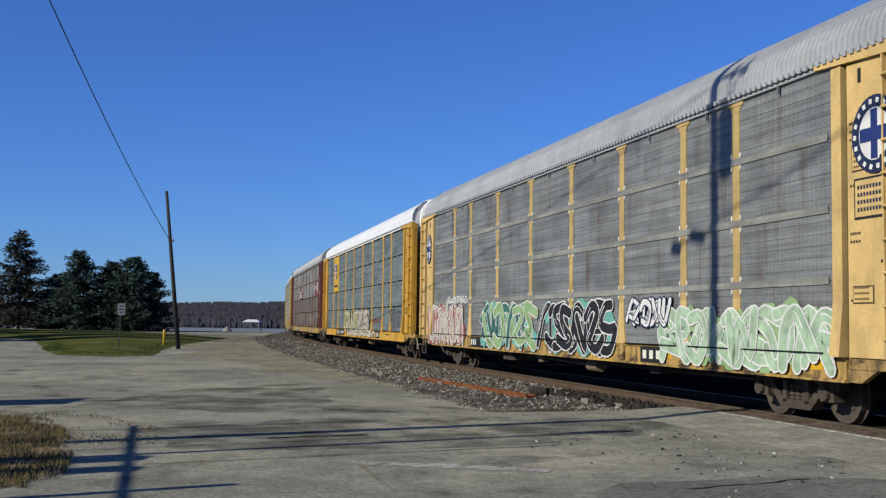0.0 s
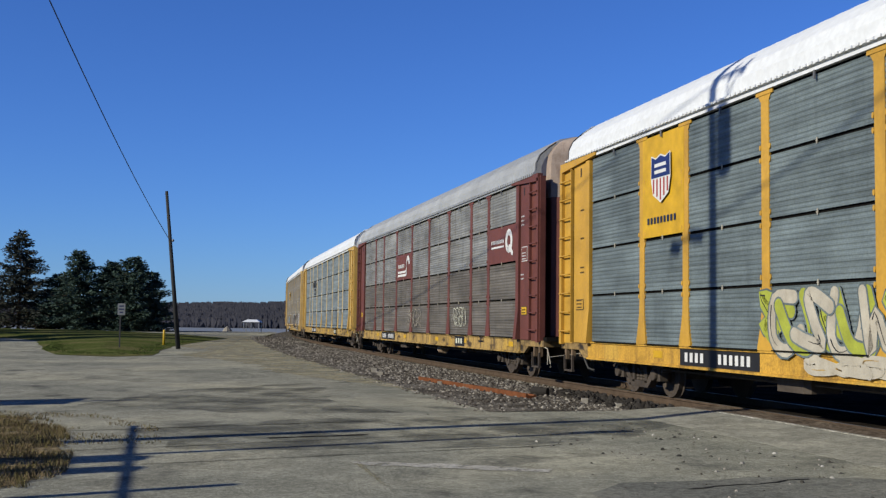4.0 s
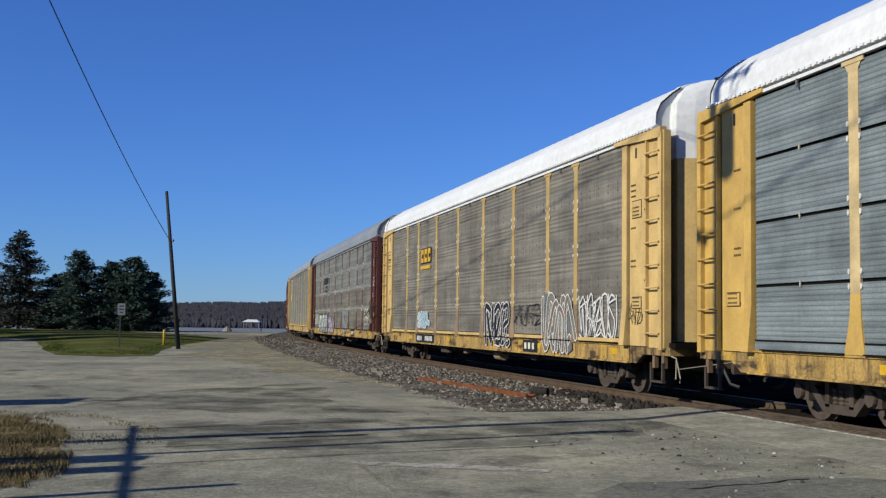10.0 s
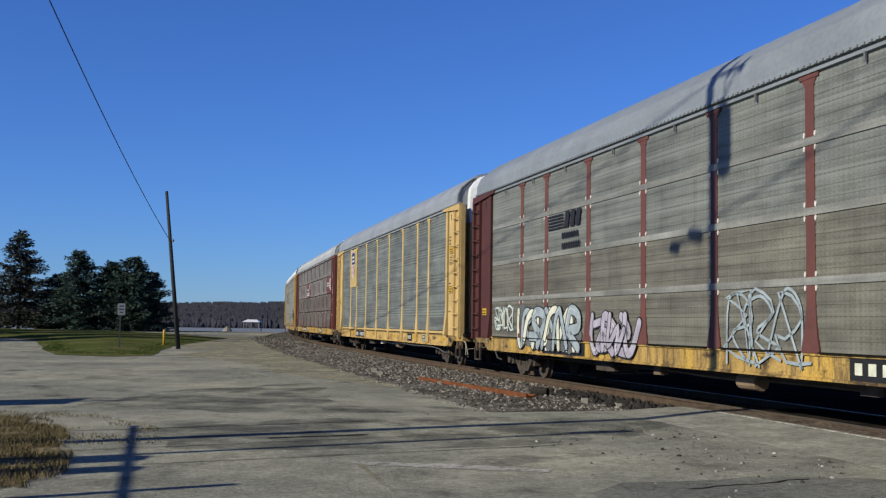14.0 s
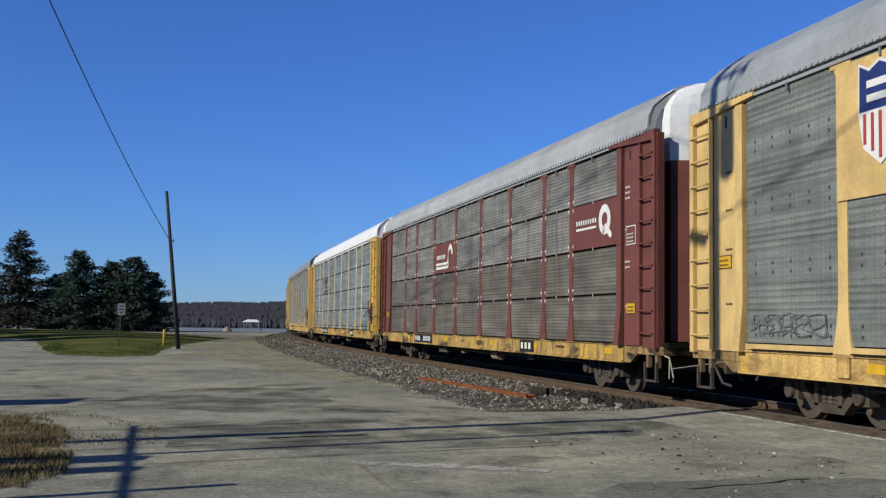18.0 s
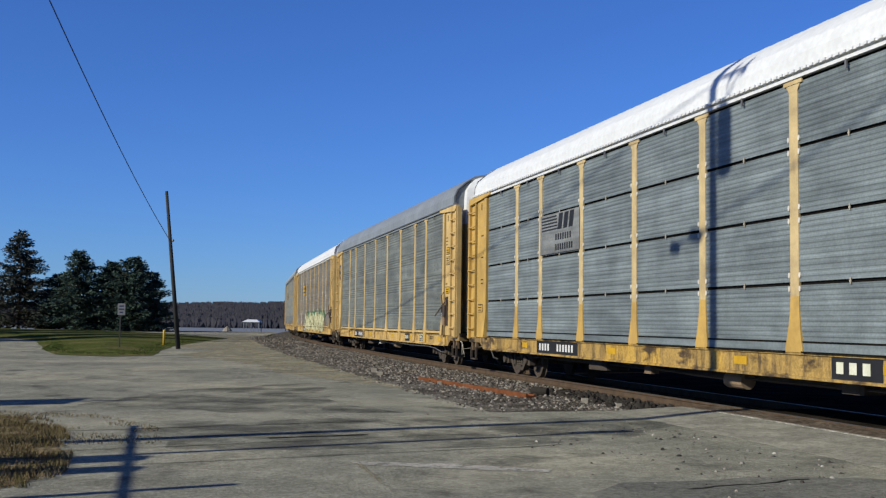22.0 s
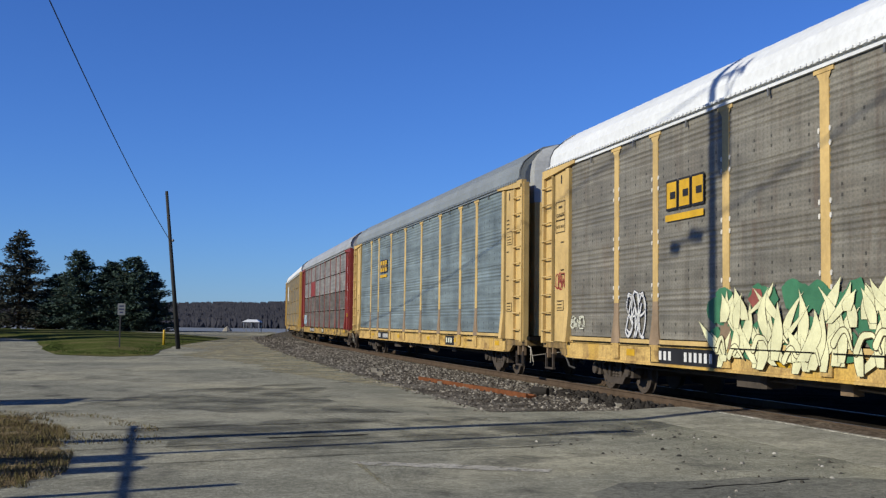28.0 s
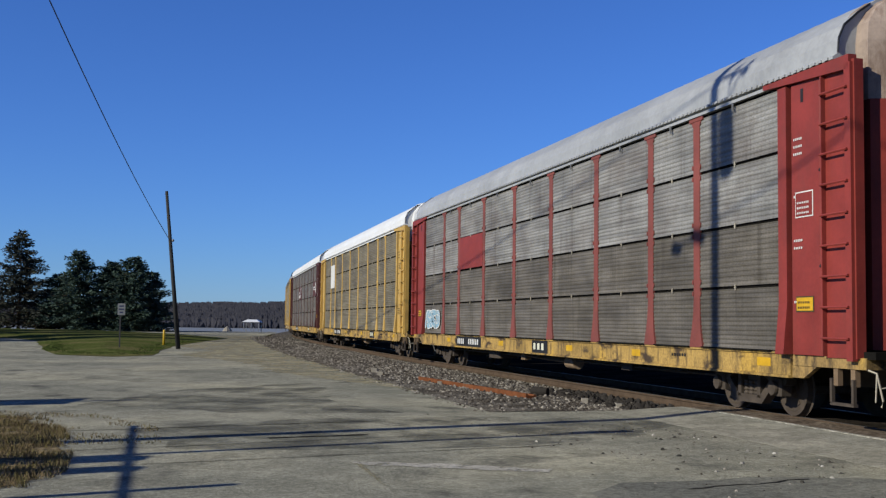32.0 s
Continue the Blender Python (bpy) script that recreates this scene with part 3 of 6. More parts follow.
thing("crossing_deck", "dark timber decking between the rails", "crossing", kind="structure",
      me=sweep([(-0.66, -0.012), (0.66, -0.012), (0.66, -0.16), (-0.66, -0.16)], -1.0, 14, 1.0, True).mesh("crossing_deck", TIMBER))
thing("crossing_deck", "dark timber strip outside the far rail", "crossing", kind="structure",
      me=sweep([(-0.85, -0.012), (-4.5, -0.1), (-4.5, -0.3), (-0.85, -0.3)], -1.0, 14, 1.0, True).mesh("crossing_deck", TIMBER))


def bed_z(o):
    return float(np.interp(o, [0.9, 1.1, 1.7, 2.6, 4.2, 5.25], [-0.19, -0.175, -0.16, -0.12, -0.095, -0.115]))


def stones(name, count, s0, s1, o0, o1, size, label, mat, seed, z0=None):
    rnd, g = random.Random(seed), Geo()
    for _ in range(count):
        s, o = rnd.uniform(s0, s1), rnd.uniform(o0, o1)
        if rnd.random() < (abs(o) - 1.5) / 5.0:
            continue
        z = bed_z(o) if z0 is None else z0
        p, r = on_track(s, o, z), size * rnd.uniform(0.5, 1.35)
        a = rnd.uniform(0, 3.14)
        ca, sa = math.cos(a) * r, math.sin(a) * r
        k = [rnd.uniform(0.7, 1.2) for _ in range(6)]
        h = r * rnd.uniform(0.5, 0.9)
        g.add([(p.x + ca * k[0], p.y + sa * k[0], z), (p.x - sa * k[1], p.y + ca * k[1], z), (p.x - ca * k[2], p.y - sa * k[2], z), (p.x + sa * k[3], p.y - ca * k[3], z),
               (p.x + ca * 0.3 * k[4], p.y + sa * 0.4, z + h), (p.x - ca * 0.35, p.y - sa * 0.3 * k[5], z + h * 0.9)],
              [(0, 1, 4), (1, 5, 4), (1, 2, 5), (2, 3, 5), (3, 4, 5), (3, 0, 4)])
    me = g.mesh(name, mat)
    return thing(name, label, "gravel", kind="stuff", me=me)


stones("ballast_stones", 20000, -45, -2.0, 0.95, 5.3, 0.05, "loose grey ballast stones beside the rail", STONE, 5)
stones("ballast_stones", 6000, -90, -45, 0.95, 5.0, 0.07, "loose grey ballast stones along the curve", STONE, 6)
stones("dark_debris", 420, -7.8, -2.3, 1.25, 2.4, 0.085, "dark clods and scraps beside the rail", SOOT, 7, -0.13)
stones("road_grit", 1500, -2, 9, 3.2, 9.5, 0.016, "scattered grit on the asphalt", STONE, 8, -0.099)
stones("road_grit", 260, 1.5, 8, 3.2, 9.5, 0.03, "larger dark and pale grit on the asphalt", GRIT, 9, -0.099)

# lengths of scrap rail and tie plates lying on the ballast
a, b = on_track(-12.1, 3.86, -0.03), on_track(-5.1, 3.26, -0.03)
d = b - a
g = Geo().prism([(-0.11, -0.07), (0.10, -0.07), (0.115, -0.055), (0.115, -0.005), (0.095, 0.01), (0.07, 0.01), (0.05, -0.015), (-0.06, -0.015), (-0.075, 0.03), (-0.11, 0.03)], 0, d.length, 0, "x")
ob = thing("scrap_rail", "loose orange-rusted rail lying on its side", "scrap rail", me=g.mesh("scrap_rail", RUSTY2), at=a)
ob.rotation_euler = (0, 0, math.atan2(d.y, d.x))
for s, o, r in ((-8.75, 3.6, 0.07), (-9.9, 3.95, 0.05), (-4.1, 2.5, 0.06), (-2.9, 2.3, 0.05), (-6.4, 2.0, 0.045), (-16.5, 4.3, 0.09), (-14.5, 4.5, 0.08)):
    p = on_track(s, o, bed_z(o) + 0.02)
    thing("rubble_chunk", "pale stone chunk beside the scrap rail", "stone", "rubble chunks", me=Geo().prism([(-r, -r * 0.8), (r * 0.9, -r), (r * 1.2, r * 0.5), (0, r * 1.1), (-r * 1.1, r * 0.6)], -0.04, 0.02 + r).mesh("rubble_chunk", BOULDER), at=p)
p = on_track(-6.1, 2.55, -0.03)
ob = thing("pipe_stub", "short blackened steel pipe on the ballast", "pipe", me=Geo().lathe([(0.075, 0), (0.095, 0), (0.095, 0.36), (0.075, 0.36), (0.075, 0.02)], 14).mesh("pipe_stub", SOOT), at=p)
ob.rotation_euler = (0, 0, radians(62))

# tar-filled cracks of the asphalt, with a cast shadow painted among them
def dark_line(pts, w):
    g, n = Geo(), len(pts)
    rnd = random.Random(int(pts[0][0] * 100))
    vs = []
    for i, (x, y) in enumerate(pts):
        x1, y1 = pts[min(i + 1, n - 1)]
        x0, y0 = pts[max(i - 1, 0)]
        l = math.hypot(x1 - x0, y1 - y0) or 1
        ww = w * rnd.uniform(0.6, 1.3)
        nx, ny = -(y1 - y0) / l * ww, (x1 - x0) / l * ww
        vs += [(x + nx, y + ny, -0.094), (x - nx, y - ny, -0.094)]
    g.add(vs, [(2 * i, 2 * i + 1, 2 * i + 3, 2 * i + 2) for i in range(n - 1)])
    thing("tar_seam", "thin black strip among the asphalt's tar cracks and painted shadow", "tar seam", "tar seams", "structure", g.mesh("tar_seam", TAR_SHADOW))


def wander(p, q, n, amp, seed):
    rnd = random.Random(seed)
    return [(p[0] + (q[0] - p[0]) * i / n + rnd.uniform(-amp, amp), p[1] + (q[1] - p[1]) * i / n + rnd.uniform(-amp, amp)) for i in range(n + 1)]


dark_line(wander((-5.0, 14.9), (-1.0, 17.0), 16, 0.05, 1), 0.02)
dark_line(wander((-3.1, 11.6), (1.5, 14.0), 16, 0.03, 2), 0.012)
dark_line(wander((-4.4, 12.6), (0.3, 15.2), 18, 0.03, 3), 0.012)
dark_line(wander((2.3, 10.4), (3.6, 11.1), 8, 0.06, 4), 0.02)
# cast shadow of something overhead, painted as a short dark strip
dark_line(wander((-2.2, 14.35), (-0.95, 14.98), 8, 0.02, 5), 0.06)

STAIN = ground_mat("oil_dark_asphalt", (0.13, 0.132, 0.118), (0.155, 0.157, 0.14), (0.185, 0.185, 0.165), 0.6, 16, mottle=0.4)
PATCH = ground_mat("patched_asphalt", (0.19, 0.19, 0.165), (0.225, 0.223, 0.19), (0.26, 0.255, 0.215), 0.6, 16, mottle=0.5)
sn = STAIN.node_tree
sn.links.new(ramp(sn, tex(sn, coords(sn, (1.0, 0.8, 1)), 0.9, 6, 0.65), [(0.42, (0, 0, 0)), (0.62, (0.6, 0.6, 0.6))]), sn.nodes["Principled BSDF"].inputs["Alpha"])
flat_patch("dark_patch", wobble([(-4.2, 15.2), (-1.9, 17.4), (0.2, 18.0), (2.6, 18.2), (3.6, 17.3), (2.5, 15.0), (0.6, 13.8), (-1.6, 13.1), (-3.2, 13.2)], 0.15, 0.5, 14), -0.0965, STAIN, "darker stained strip of old asphalt", "road")
flat_patch("dark_patch", wobble([(-6.5, 19.5), (-5.5, 24), (-3.2, 27.5), (-2.4, 24), (-2.0, 20.5), (-0.6, 18.8), (-3.0, 18.2)], 0.2, 0.6, 15), -0.0968, STAIN, "darker stained patch of old asphalt", "road")
flat_patch("dark_patch", wobble([(1.35, 10.05), (1.75, 10.72), (2.42, 10.95), (3.05, 11.2), (4.2, 11.3), (5.4, 10.9), (5.2, 7.5), (1.2, 7.5)], 0.06, 0.25, 16), -0.0968, PATCH, "newer dark asphalt patch with a ragged edge", "road")
STREAK = ground_mat("loose_grit_streak", (0.52, 0.50, 0.43), (0.60, 0.575, 0.50), (0.70, 0.67, 0.585), 0.9, 30, mottle=0.5)
sn = STREAK.node_tree
sn.links.new(ramp(sn, tex(sn, coords(sn, (1, 1, 1)), 7, 7, 0.72), [(0.30, (0, 0, 0)), (0.52, (0.85, 0.85, 0.85))]), sn.nodes["Principled BSDF"].inputs["Alpha"])
flat_patch("dust_streak", wobble([(-0.94, 12.1), (0.11, 11.93), (1.12, 11.62), (1.07, 11.37), (0.1, 11.62), (-0.85, 11.83)], 0.05, 0.12, 4), -0.0930, STREAK, "pale dusty streak on the asphalt", "road")
flat_patch("dust_streak", wobble([(-0.94, 12.1), (-0.88, 12.1), (-0.26, 9.5), (-0.30, 9.5)], 0.015, 0.12, 5), -0.0945, DUST, "thin pale crack across the asphalt", "road")

# ------------------------------------------------------------------ poles, wires, signs
PALL = plain("weathered_alu", (0.4, 0.4, 0.4), 0.4, 0.5)
lean_top, lean_base = Vector((-14.3, 57.4, 8.0)), Vector((-13.45, 57.4, -0.3))
pole = thing("utility_pole", "leaning grey wooden utility pole at the grass corner", "utility pole", "utility poles")
part("pole_shaft", Geo().tube([lean_base, lean_base.lerp(lean_top, 0.5), lean_top], 0.122, 10, r1=0.075).mesh("pole_shaft", POLEWOOD, smooth=True), pole)
part("insulator", Geo().lathe([(0.03, 0), (0.06, 0.03), (0.06, 0.1), (0.03, 0.14)], 8, axis="z").mesh("insulator", GREYMETAL), pole, at=lean_base.lerp(lean_top, 0.685) + Vector((0.15, -0.05, 0)))

# the tall pole beside the camera: its shadow lies over the road and up the train
TALL = Vector((-8.0, 11.60, -0.3))
ALONG = Vector((0.242, -0.97, 0))
big_pole = thing("utility_pole", "tall wooden utility pole with crossarm and transformer", "utility pole", "utility poles")
part("pole_shaft", Geo().tube([TALL, TALL + Vector((0, 0, 15.2))], 0.16, 12, r1=0.12).mesh("pole_shaft", POLEWOOD, smooth=True), big_pole)


def beam(p, q, w, h):
    d = q - p
    me = Geo().box(0, d.length, -w / 2, w / 2, -h / 2, h / 2).mesh("beam", POLEWOOD)
    return me, Matrix.Translation(p) @ d.to_track_quat("X", "Z").to_matrix().to_4x4()


def beam_part(name, p, q, w, h, mat, parent):
    me, m = beam(p, q, w, h)
    me.materials.clear()
    me.materials.append(mat)
    ob = part(name, me, parent)
    ob.matrix_local = m
    return ob


up = Vector((0, 0, 1))
beam_part("crossarm", TALL + up * 14.9 - ALONG * 1.1, TALL + up * 14.9 + ALONG * 1.1, 0.1, 0.12, POLEWOOD, big_pole)
beam_part("lamp_arm", TALL + up * 10.55 - ALONG * 1.5, TALL + up * 10.75, 0.05, 0.05, GREYMETAL, big_pole)
part("lamp_head", Geo().box(-0.12, 0.12, -0.2, 0.2, -0.06, 0.06, 0, 0.04).mesh("lamp_head", GREYMETAL), big_pole, at=TALL + up * 10.50 - ALONG * 1.45)
part("junction_box", Geo().box(-0.1, 0.1, -0.26, 0.26, -0.07, 0.07, 0, 0.03).mesh("junction_box", GREYMETAL), big_pole, at=TALL + up * 10.66 - ALONG * 0.62)
part("transformer", Geo().lathe([(0.2, 0), (0.24, 0.03), (0.24, 1.0), (0.2, 1.06), (0.05, 1.1)], 16, axis="z").mesh("transformer", GREYMETAL, smooth=True), big_pole, at=TALL + up * 11.65 + ALONG * 0.40)
for k in (-1.0, -0.5, 0.5, 1.0):
    part("insulator", Geo().lathe([(0.03, 0), (0.06, 0.03), (0.06, 0.12), (0.03, 0.16)], 8, axis="z").mesh("insulator", GREYMETAL), big_pole, at=TALL + up * 14.96 + ALONG * k)


beam_part("fuse_arm", TALL + up * 13.35, TALL + up * 13.35 + ALONG * 1.05, 0.07, 0.08, POLEWOOD, big_pole)
for k in (0.55, 0.95):
    part("fuse_cutout", Geo().lathe([(0.04, -0.22), (0.075, -0.18), (0.05, 0.0), (0.075, 0.14), (0.04, 0.2)], 10, axis="z").mesh("fuse_cutout", GREYMETAL), big_pole, at=TALL + up * 13.42 + ALONG * k)
for k0, k1, h in ((0.32, 0.95, 0.25), (0.50, 0.55, 0.12)):
    pts = [TALL + up * (12.7 + 0.75 * (i / 10) - h * math.sin(i / 10 * math.pi)) + ALONG * (k0 + (k1 - k0) * (i / 10) ** 1.6) for i in range(11)]
    part("jumper_lead", Geo().tube(pts, 0.025, 6).mesh("jumper_lead", CABLE), big_pole)


def wire(p, q, sag, r, label):
    pts = [p.lerp(q, i / 24) - up * (sag * 4 * (i / 24) * (1 - i / 24)) for i in range(25)]
    thing("overhead_wire", label, "wire", "overhead wires", me=Geo().tube(pts, r, 6).mesh("overhead_wire", CABLE))


wire(lean_base.lerp(lean_top, 0.69), TALL + up * 13.25, 0.72, 0.018, "thin black overhead wire from the leaning pole")
wire(TALL + up * 10.9, TALL + up * 13.6 + ALONG * 9, 0.25, 0.022, "black service wire from the tall pole")
lamp_post = thing("lamp_post", "short grey post with a flat lamp head", "lamp post")
part("post", Geo().tube([Vector((-6.5, 10.68, -0.2)), Vector((-6.5, 10.68, 5.0))], 0.072, 8).mesh("post", GREYMETAL), lamp_post)
beam_part("lamp_head", Vector((-6.62, 10.62, 4.9)) - ALONG * 0.08, Vector((-6.1, 10.9, 5.05)), 0.28, 0.1, GREYMETAL, lamp_post)

# an unseen gantry to the left, shaped to cast the shadows on the yard
GO = Vector((-4.47, -2.48, 0))
gantry = thing("sign_gantry", "unseen steel gantry with two stout posts, added for its shadow", "sign frame")
ga, gb = Vector((-4.25, 15.75, 0)) + GO + up * 2.5, Vector((-2.5, 9.0, 0)) + GO + up * 2.5
beam_part("top_beam", ga, gb, 0.085, 0.03, GREYMETAL, gantry)
for q, w in ((Vector((-3.3, 12.1, 0)), 0.42), (Vector((-3.1, 11.25, 0)), 0.36)):
    part("post", Geo().box(-w / 2, w / 2, -w / 2, w / 2, -0.2, 2.5, 0, 0.03).mesh("post", GREYMETAL), gantry, at=q + GO)
# unseen posts, one with a board, added for the shadows they throw
for tip, w, board in ((Vector((-5.75, 20.7, 0)), 0.16, 1.5), (Vector((-2.0, 10.15, 0)), 0.11, 0)):
    sp = thing("sign_post", "unseen square post beside the yard, added for its shadow", "post", "roadside posts", at=tip + GO)
    part("post", Geo().box(-w / 2, w / 2, -w / 2, w / 2, -0.2, 2.6, 0, 0.01).mesh("post", POLEWOOD), sp)
    if board:
        part("board", Geo().box(-0.02, 0.02, -board / 2, board / 2, 1.1, 2.1).mesh("board", GREYMETAL), sp, at=(-0.1, 0, 0))

sign = thing("road_sign", "small white road sign with dark bars on a dark post", "road sign", at=(-15.46, 53.85, -0.1))
part("post", Geo().box(-0.03, 0.03, -0.02, 0.02, -0.1, 2.1).mesh("post", CABLE), sign)
plate = part("plate", Geo().prism([(-0.16, -0.28), (0.16, -0.28), (0.18, -0.26), (0.18, 0.26), (0.16, 0.28), (-0.16, 0.28), (-0.18, 0.26), (-0.18, -0.26)], -0.035, -0.022, 0, "y").mesh("plate", SIGNG), sign, "white sign plate", at=(0.05, 0, 1.96))
for z, w in ((0.15, 0.22), (0.0, 0.26), (-0.15, 0.18)):
    part("marking", Geo().box(-w / 2, w / 2, -0.041, -0.036, z - 0.035, z + 0.035).mesh("marking", NAVY), plate)
bollard = thing("bollard", "yellow steel bollard at the grass edge", "bollard", at=(-15.6, 63.0, -0.09))
part("pipe", Geo().lathe([(0.07, -0.1), (0.07, 0.86), (0.05, 0.90), (0.02, 0.92)], 12, axis="z").mesh("pipe", BOLLARD, smooth=True), bollard)


# ------------------------------------------------------------------ trees
def spruce(x, y, h, r, seed, label, mat, z0=0.05, full=0.75, sparse=2.2, spray=0.66):
    """Whorls of drooping limbs with upturned tips, hung with narrow sprays."""
    rnd = random.Random(seed)
    tree = thing("spruce", label, "tree", "evergreens", at=(x, y, z0))
    part("trunk", Geo().tube([(0, 0, -0.3), (0.05, 0, h * 0.5), (0, 0, h * 0.97)], h * 0.018, 8, r1=0.02).mesh("trunk", BARK, smooth=True), tree)
    limbs, crown = Geo(), Geo()
    z = h * 0.06
    while z < h * 0.985:
        u = z / h
        reach = r * (1 - u) ** full * (0.72 + 0.28 * min(1, u * 5)) * rnd.uniform(0.78, 1.18)
        for k in range(rnd.randint(6, 9)):
            a = rnd.uniform(0, 6.283)
            l = reach * rnd.uniform(0.6, 1.18) + 0.15
            out = Vector((math.cos(a), math.sin(a), 0))
            drop = rnd.uniform(0.05, 0.30) * (1 - 0.6 * u)
            root, mid = Vector((0, 0, z)), out * l * 0.6 + Vector((0, 0, z - l * drop))
            tip = out * l + Vector((0, 0, z - l * (drop - rnd.uniform(0.02, 0.14))))
            limbs.tube([root, mid, tip], 0.04, 4, caps=False, r1=0.008)
            side = Vector((-out.y, out.x, 0))
            for q in range(max(6, int(l * 12 * sparse))):
                w = rnd.uniform(0.12, 1.02)
                p = root.lerp(mid, w / 0.6) if w < 0.6 else mid.lerp(tip, (w - 0.6) / 0.4)
                p = p + side * rnd.gauss(0, 0.10 + 0.10 * l * (1 - w)) + Vector((0, 0, rnd.gauss(-0.05, 0.10)))
                s = rnd.uniform(0.28, 0.62) * spray
                d = (out * rnd.uniform(0.5, 1.2) + side * rnd.gauss(0, 0.75) + Vector((0, 0, rnd.gauss(0.05, 0.35)))).normalized()
                e = d.cross(Vector((rnd.gauss(0, 0.6), rnd.gauss(0, 0.6), 1))).normalized() * (s * rnd.uniform(0.13, 0.24))
                crown.add([p - e, p + e, p + d * s * 0.6 + e * 1.2, p + d * s, p + d * s * 0.55 - e * 1.2], [(0, 1, 2, 3, 4)])
        z += 0.20 + 0.10 * rnd.random()
    tagged(part("limb", limbs.mesh("limb", BARK), tree), kind="stuff")
    tagged(part("crown", crown.mesh("crown", mat), tree), kind="stuff")
    return tree


spruce(-52.9, 140, 12.4, 6.0, 1, "tall thinning brown-green spruce on the verge", NEEDLE2, full=0.7, sparse=1.7)
spruce(-59.5, 143, 10.6, 5.6, 2, "dark green spruce at the edge of the verge", NEEDLE)
spruce(-44.8, 138, 9.9, 5.0, 3, "dark pointed green spruce on the verge", NEEDLE, full=0.62)
spruce(-41.0, 139, 8.5, 4.8, 4, "broad dark green spruce on the verge", NEEDLE, full=0.5)
spruce(-37.9, 137, 9.0, 4.9, 5, "broad dark green spruce beside the lane", NEEDLE, full=0.5)
spruce(-36.1, 138, 7.4, 3.3, 6, "low dark green spruce beside the lane", NEEDLE, full=0.5)
spruce(-48.6, 142, 7.0, 4.8, 7, "low dark spruce between taller ones", NEEDLE, full=0.5)
spruce(-42.6, 144, 8.6, 4.6, 8, "dark green spruce behind the row", NEEDLE)
# unseen trees, heights set so their shadows streak the lawn
for i, (x, y, h) in enumerate(((-41, 88, 17), (-46, 97, 17), (-37.5, 78, 15), (-50, 104, 17), (-34.5, 70, 12))):
    spruce(x, y, h, 4.4, 20 + i, "dark green spruce out of view, placed for its shadow on the lawn", NEEDLE, sparse=1.0, spray=1.0)


# ------------------------------------------------------------------ far bluff, gazebo, boulders
def ridge_z(x, y):
    u = (y - 830) / 260
    top = 14.5 + 4 * noise.noise((x * 0.004, 1.3, 0)) + 2.0 * noise.noise((x * 0.02, 5.0, 0)) + max(0, min(6, (x + 420) * 0.012))
    return -4.6 + top * max(0, min(1, u)) ** 0.7


g = Geo()
nx, ny = 120, 10
vs = [(-1500 + 2600 * i / nx, 830 + 330 * j / ny, 0) for j in range(ny + 1) for i in range(nx + 1)]
g.add([(x, y, ridge_z(x, y)) for x, y, _ in vs], [(j * (nx + 1) + i, j * (nx + 1) + i + 1, (j + 1) * (nx + 1) + i + 1, (j + 1) * (nx + 1) + i) for j in range(ny) for i in range(nx)])
thing("backdrop", "long bluff of bare woods across the river, haze in its colour", "hill", kind="structure", me=g.mesh("backdrop", HILLWOOD))
g, rnd = Geo(), random.Random(31)
for _ in range(17000):
    x, y = rnd.uniform(-700, 260), 831 + 300 * rnd.random() ** 1.7
    z, h = ridge_z(x, y), rnd.uniform(4.5, 8.0)
    for k in range(4):
        dx, w, b = rnd.gauss(0, 1.3), rnd.uniform(0.5, 1.3), rnd.uniform(0.3, 0.5)
        g.add([(x + dx * 0.3 - 0.15, y + k * 0.3, z), (x + dx * 0.3 + 0.15, y + k * 0.3, z), (x + dx + w, y + k * 0.3, z + h * (b + 0.25)), (x + dx + 0.6 * w, y + k * 0.3, z + h * rnd.uniform(0.84, 0.95)), (x + dx, y + k * 0.3, z + h), (x + dx - 0.7 * w, y + k * 0.3, z + h * rnd.uniform(0.82, 0.94)), (x + dx - w, y + k * 0.3, z + h * (b + 0.22))], [tuple(range(7))])
thing("far_woods", "leafless trees covering the far bluff, haze in their colour", "woods", kind="stuff", me=g.mesh("far_woods", TWIGS))

gazebo = thing("gazebo", "small open white-roofed shelter by the river", "gazebo", at=(-48.7, 288, -1.95))
part("roof", Geo().add([(-2.35, -2.35, 3.0), (2.35, -2.35, 3.0), (2.35, 2.35, 3.0), (-2.35, 2.35, 3.0), (-1.2, -1.2, 3.65), (1.2, -1.2, 3.65), (1.2, 1.2, 3.65), (-1.2, 1.2, 3.65)],
     [(0, 3, 2, 1), (0, 1, 5, 4), (1, 2, 6, 5), (2, 3, 7, 6), (3, 0, 4, 7), (4, 5, 6, 7)]).mesh("roof", ROOF_W), gazebo, "white roof")
part("slab", Geo().box(-2.2, 2.2, -2.2, 2.2, 0, 0.4, 0, 0.05).mesh("slab", GRAVEL), gazebo)
leg = Geo().box(-0.09, 0.09, -0.09, 0.09, 0.4, 3.01).mesh("post", PALL)
for x in (-1.95, 0, 1.95):
    for y in (-1.95, 1.95):
        part("post", leg, gazebo, at=(x, y, 0))


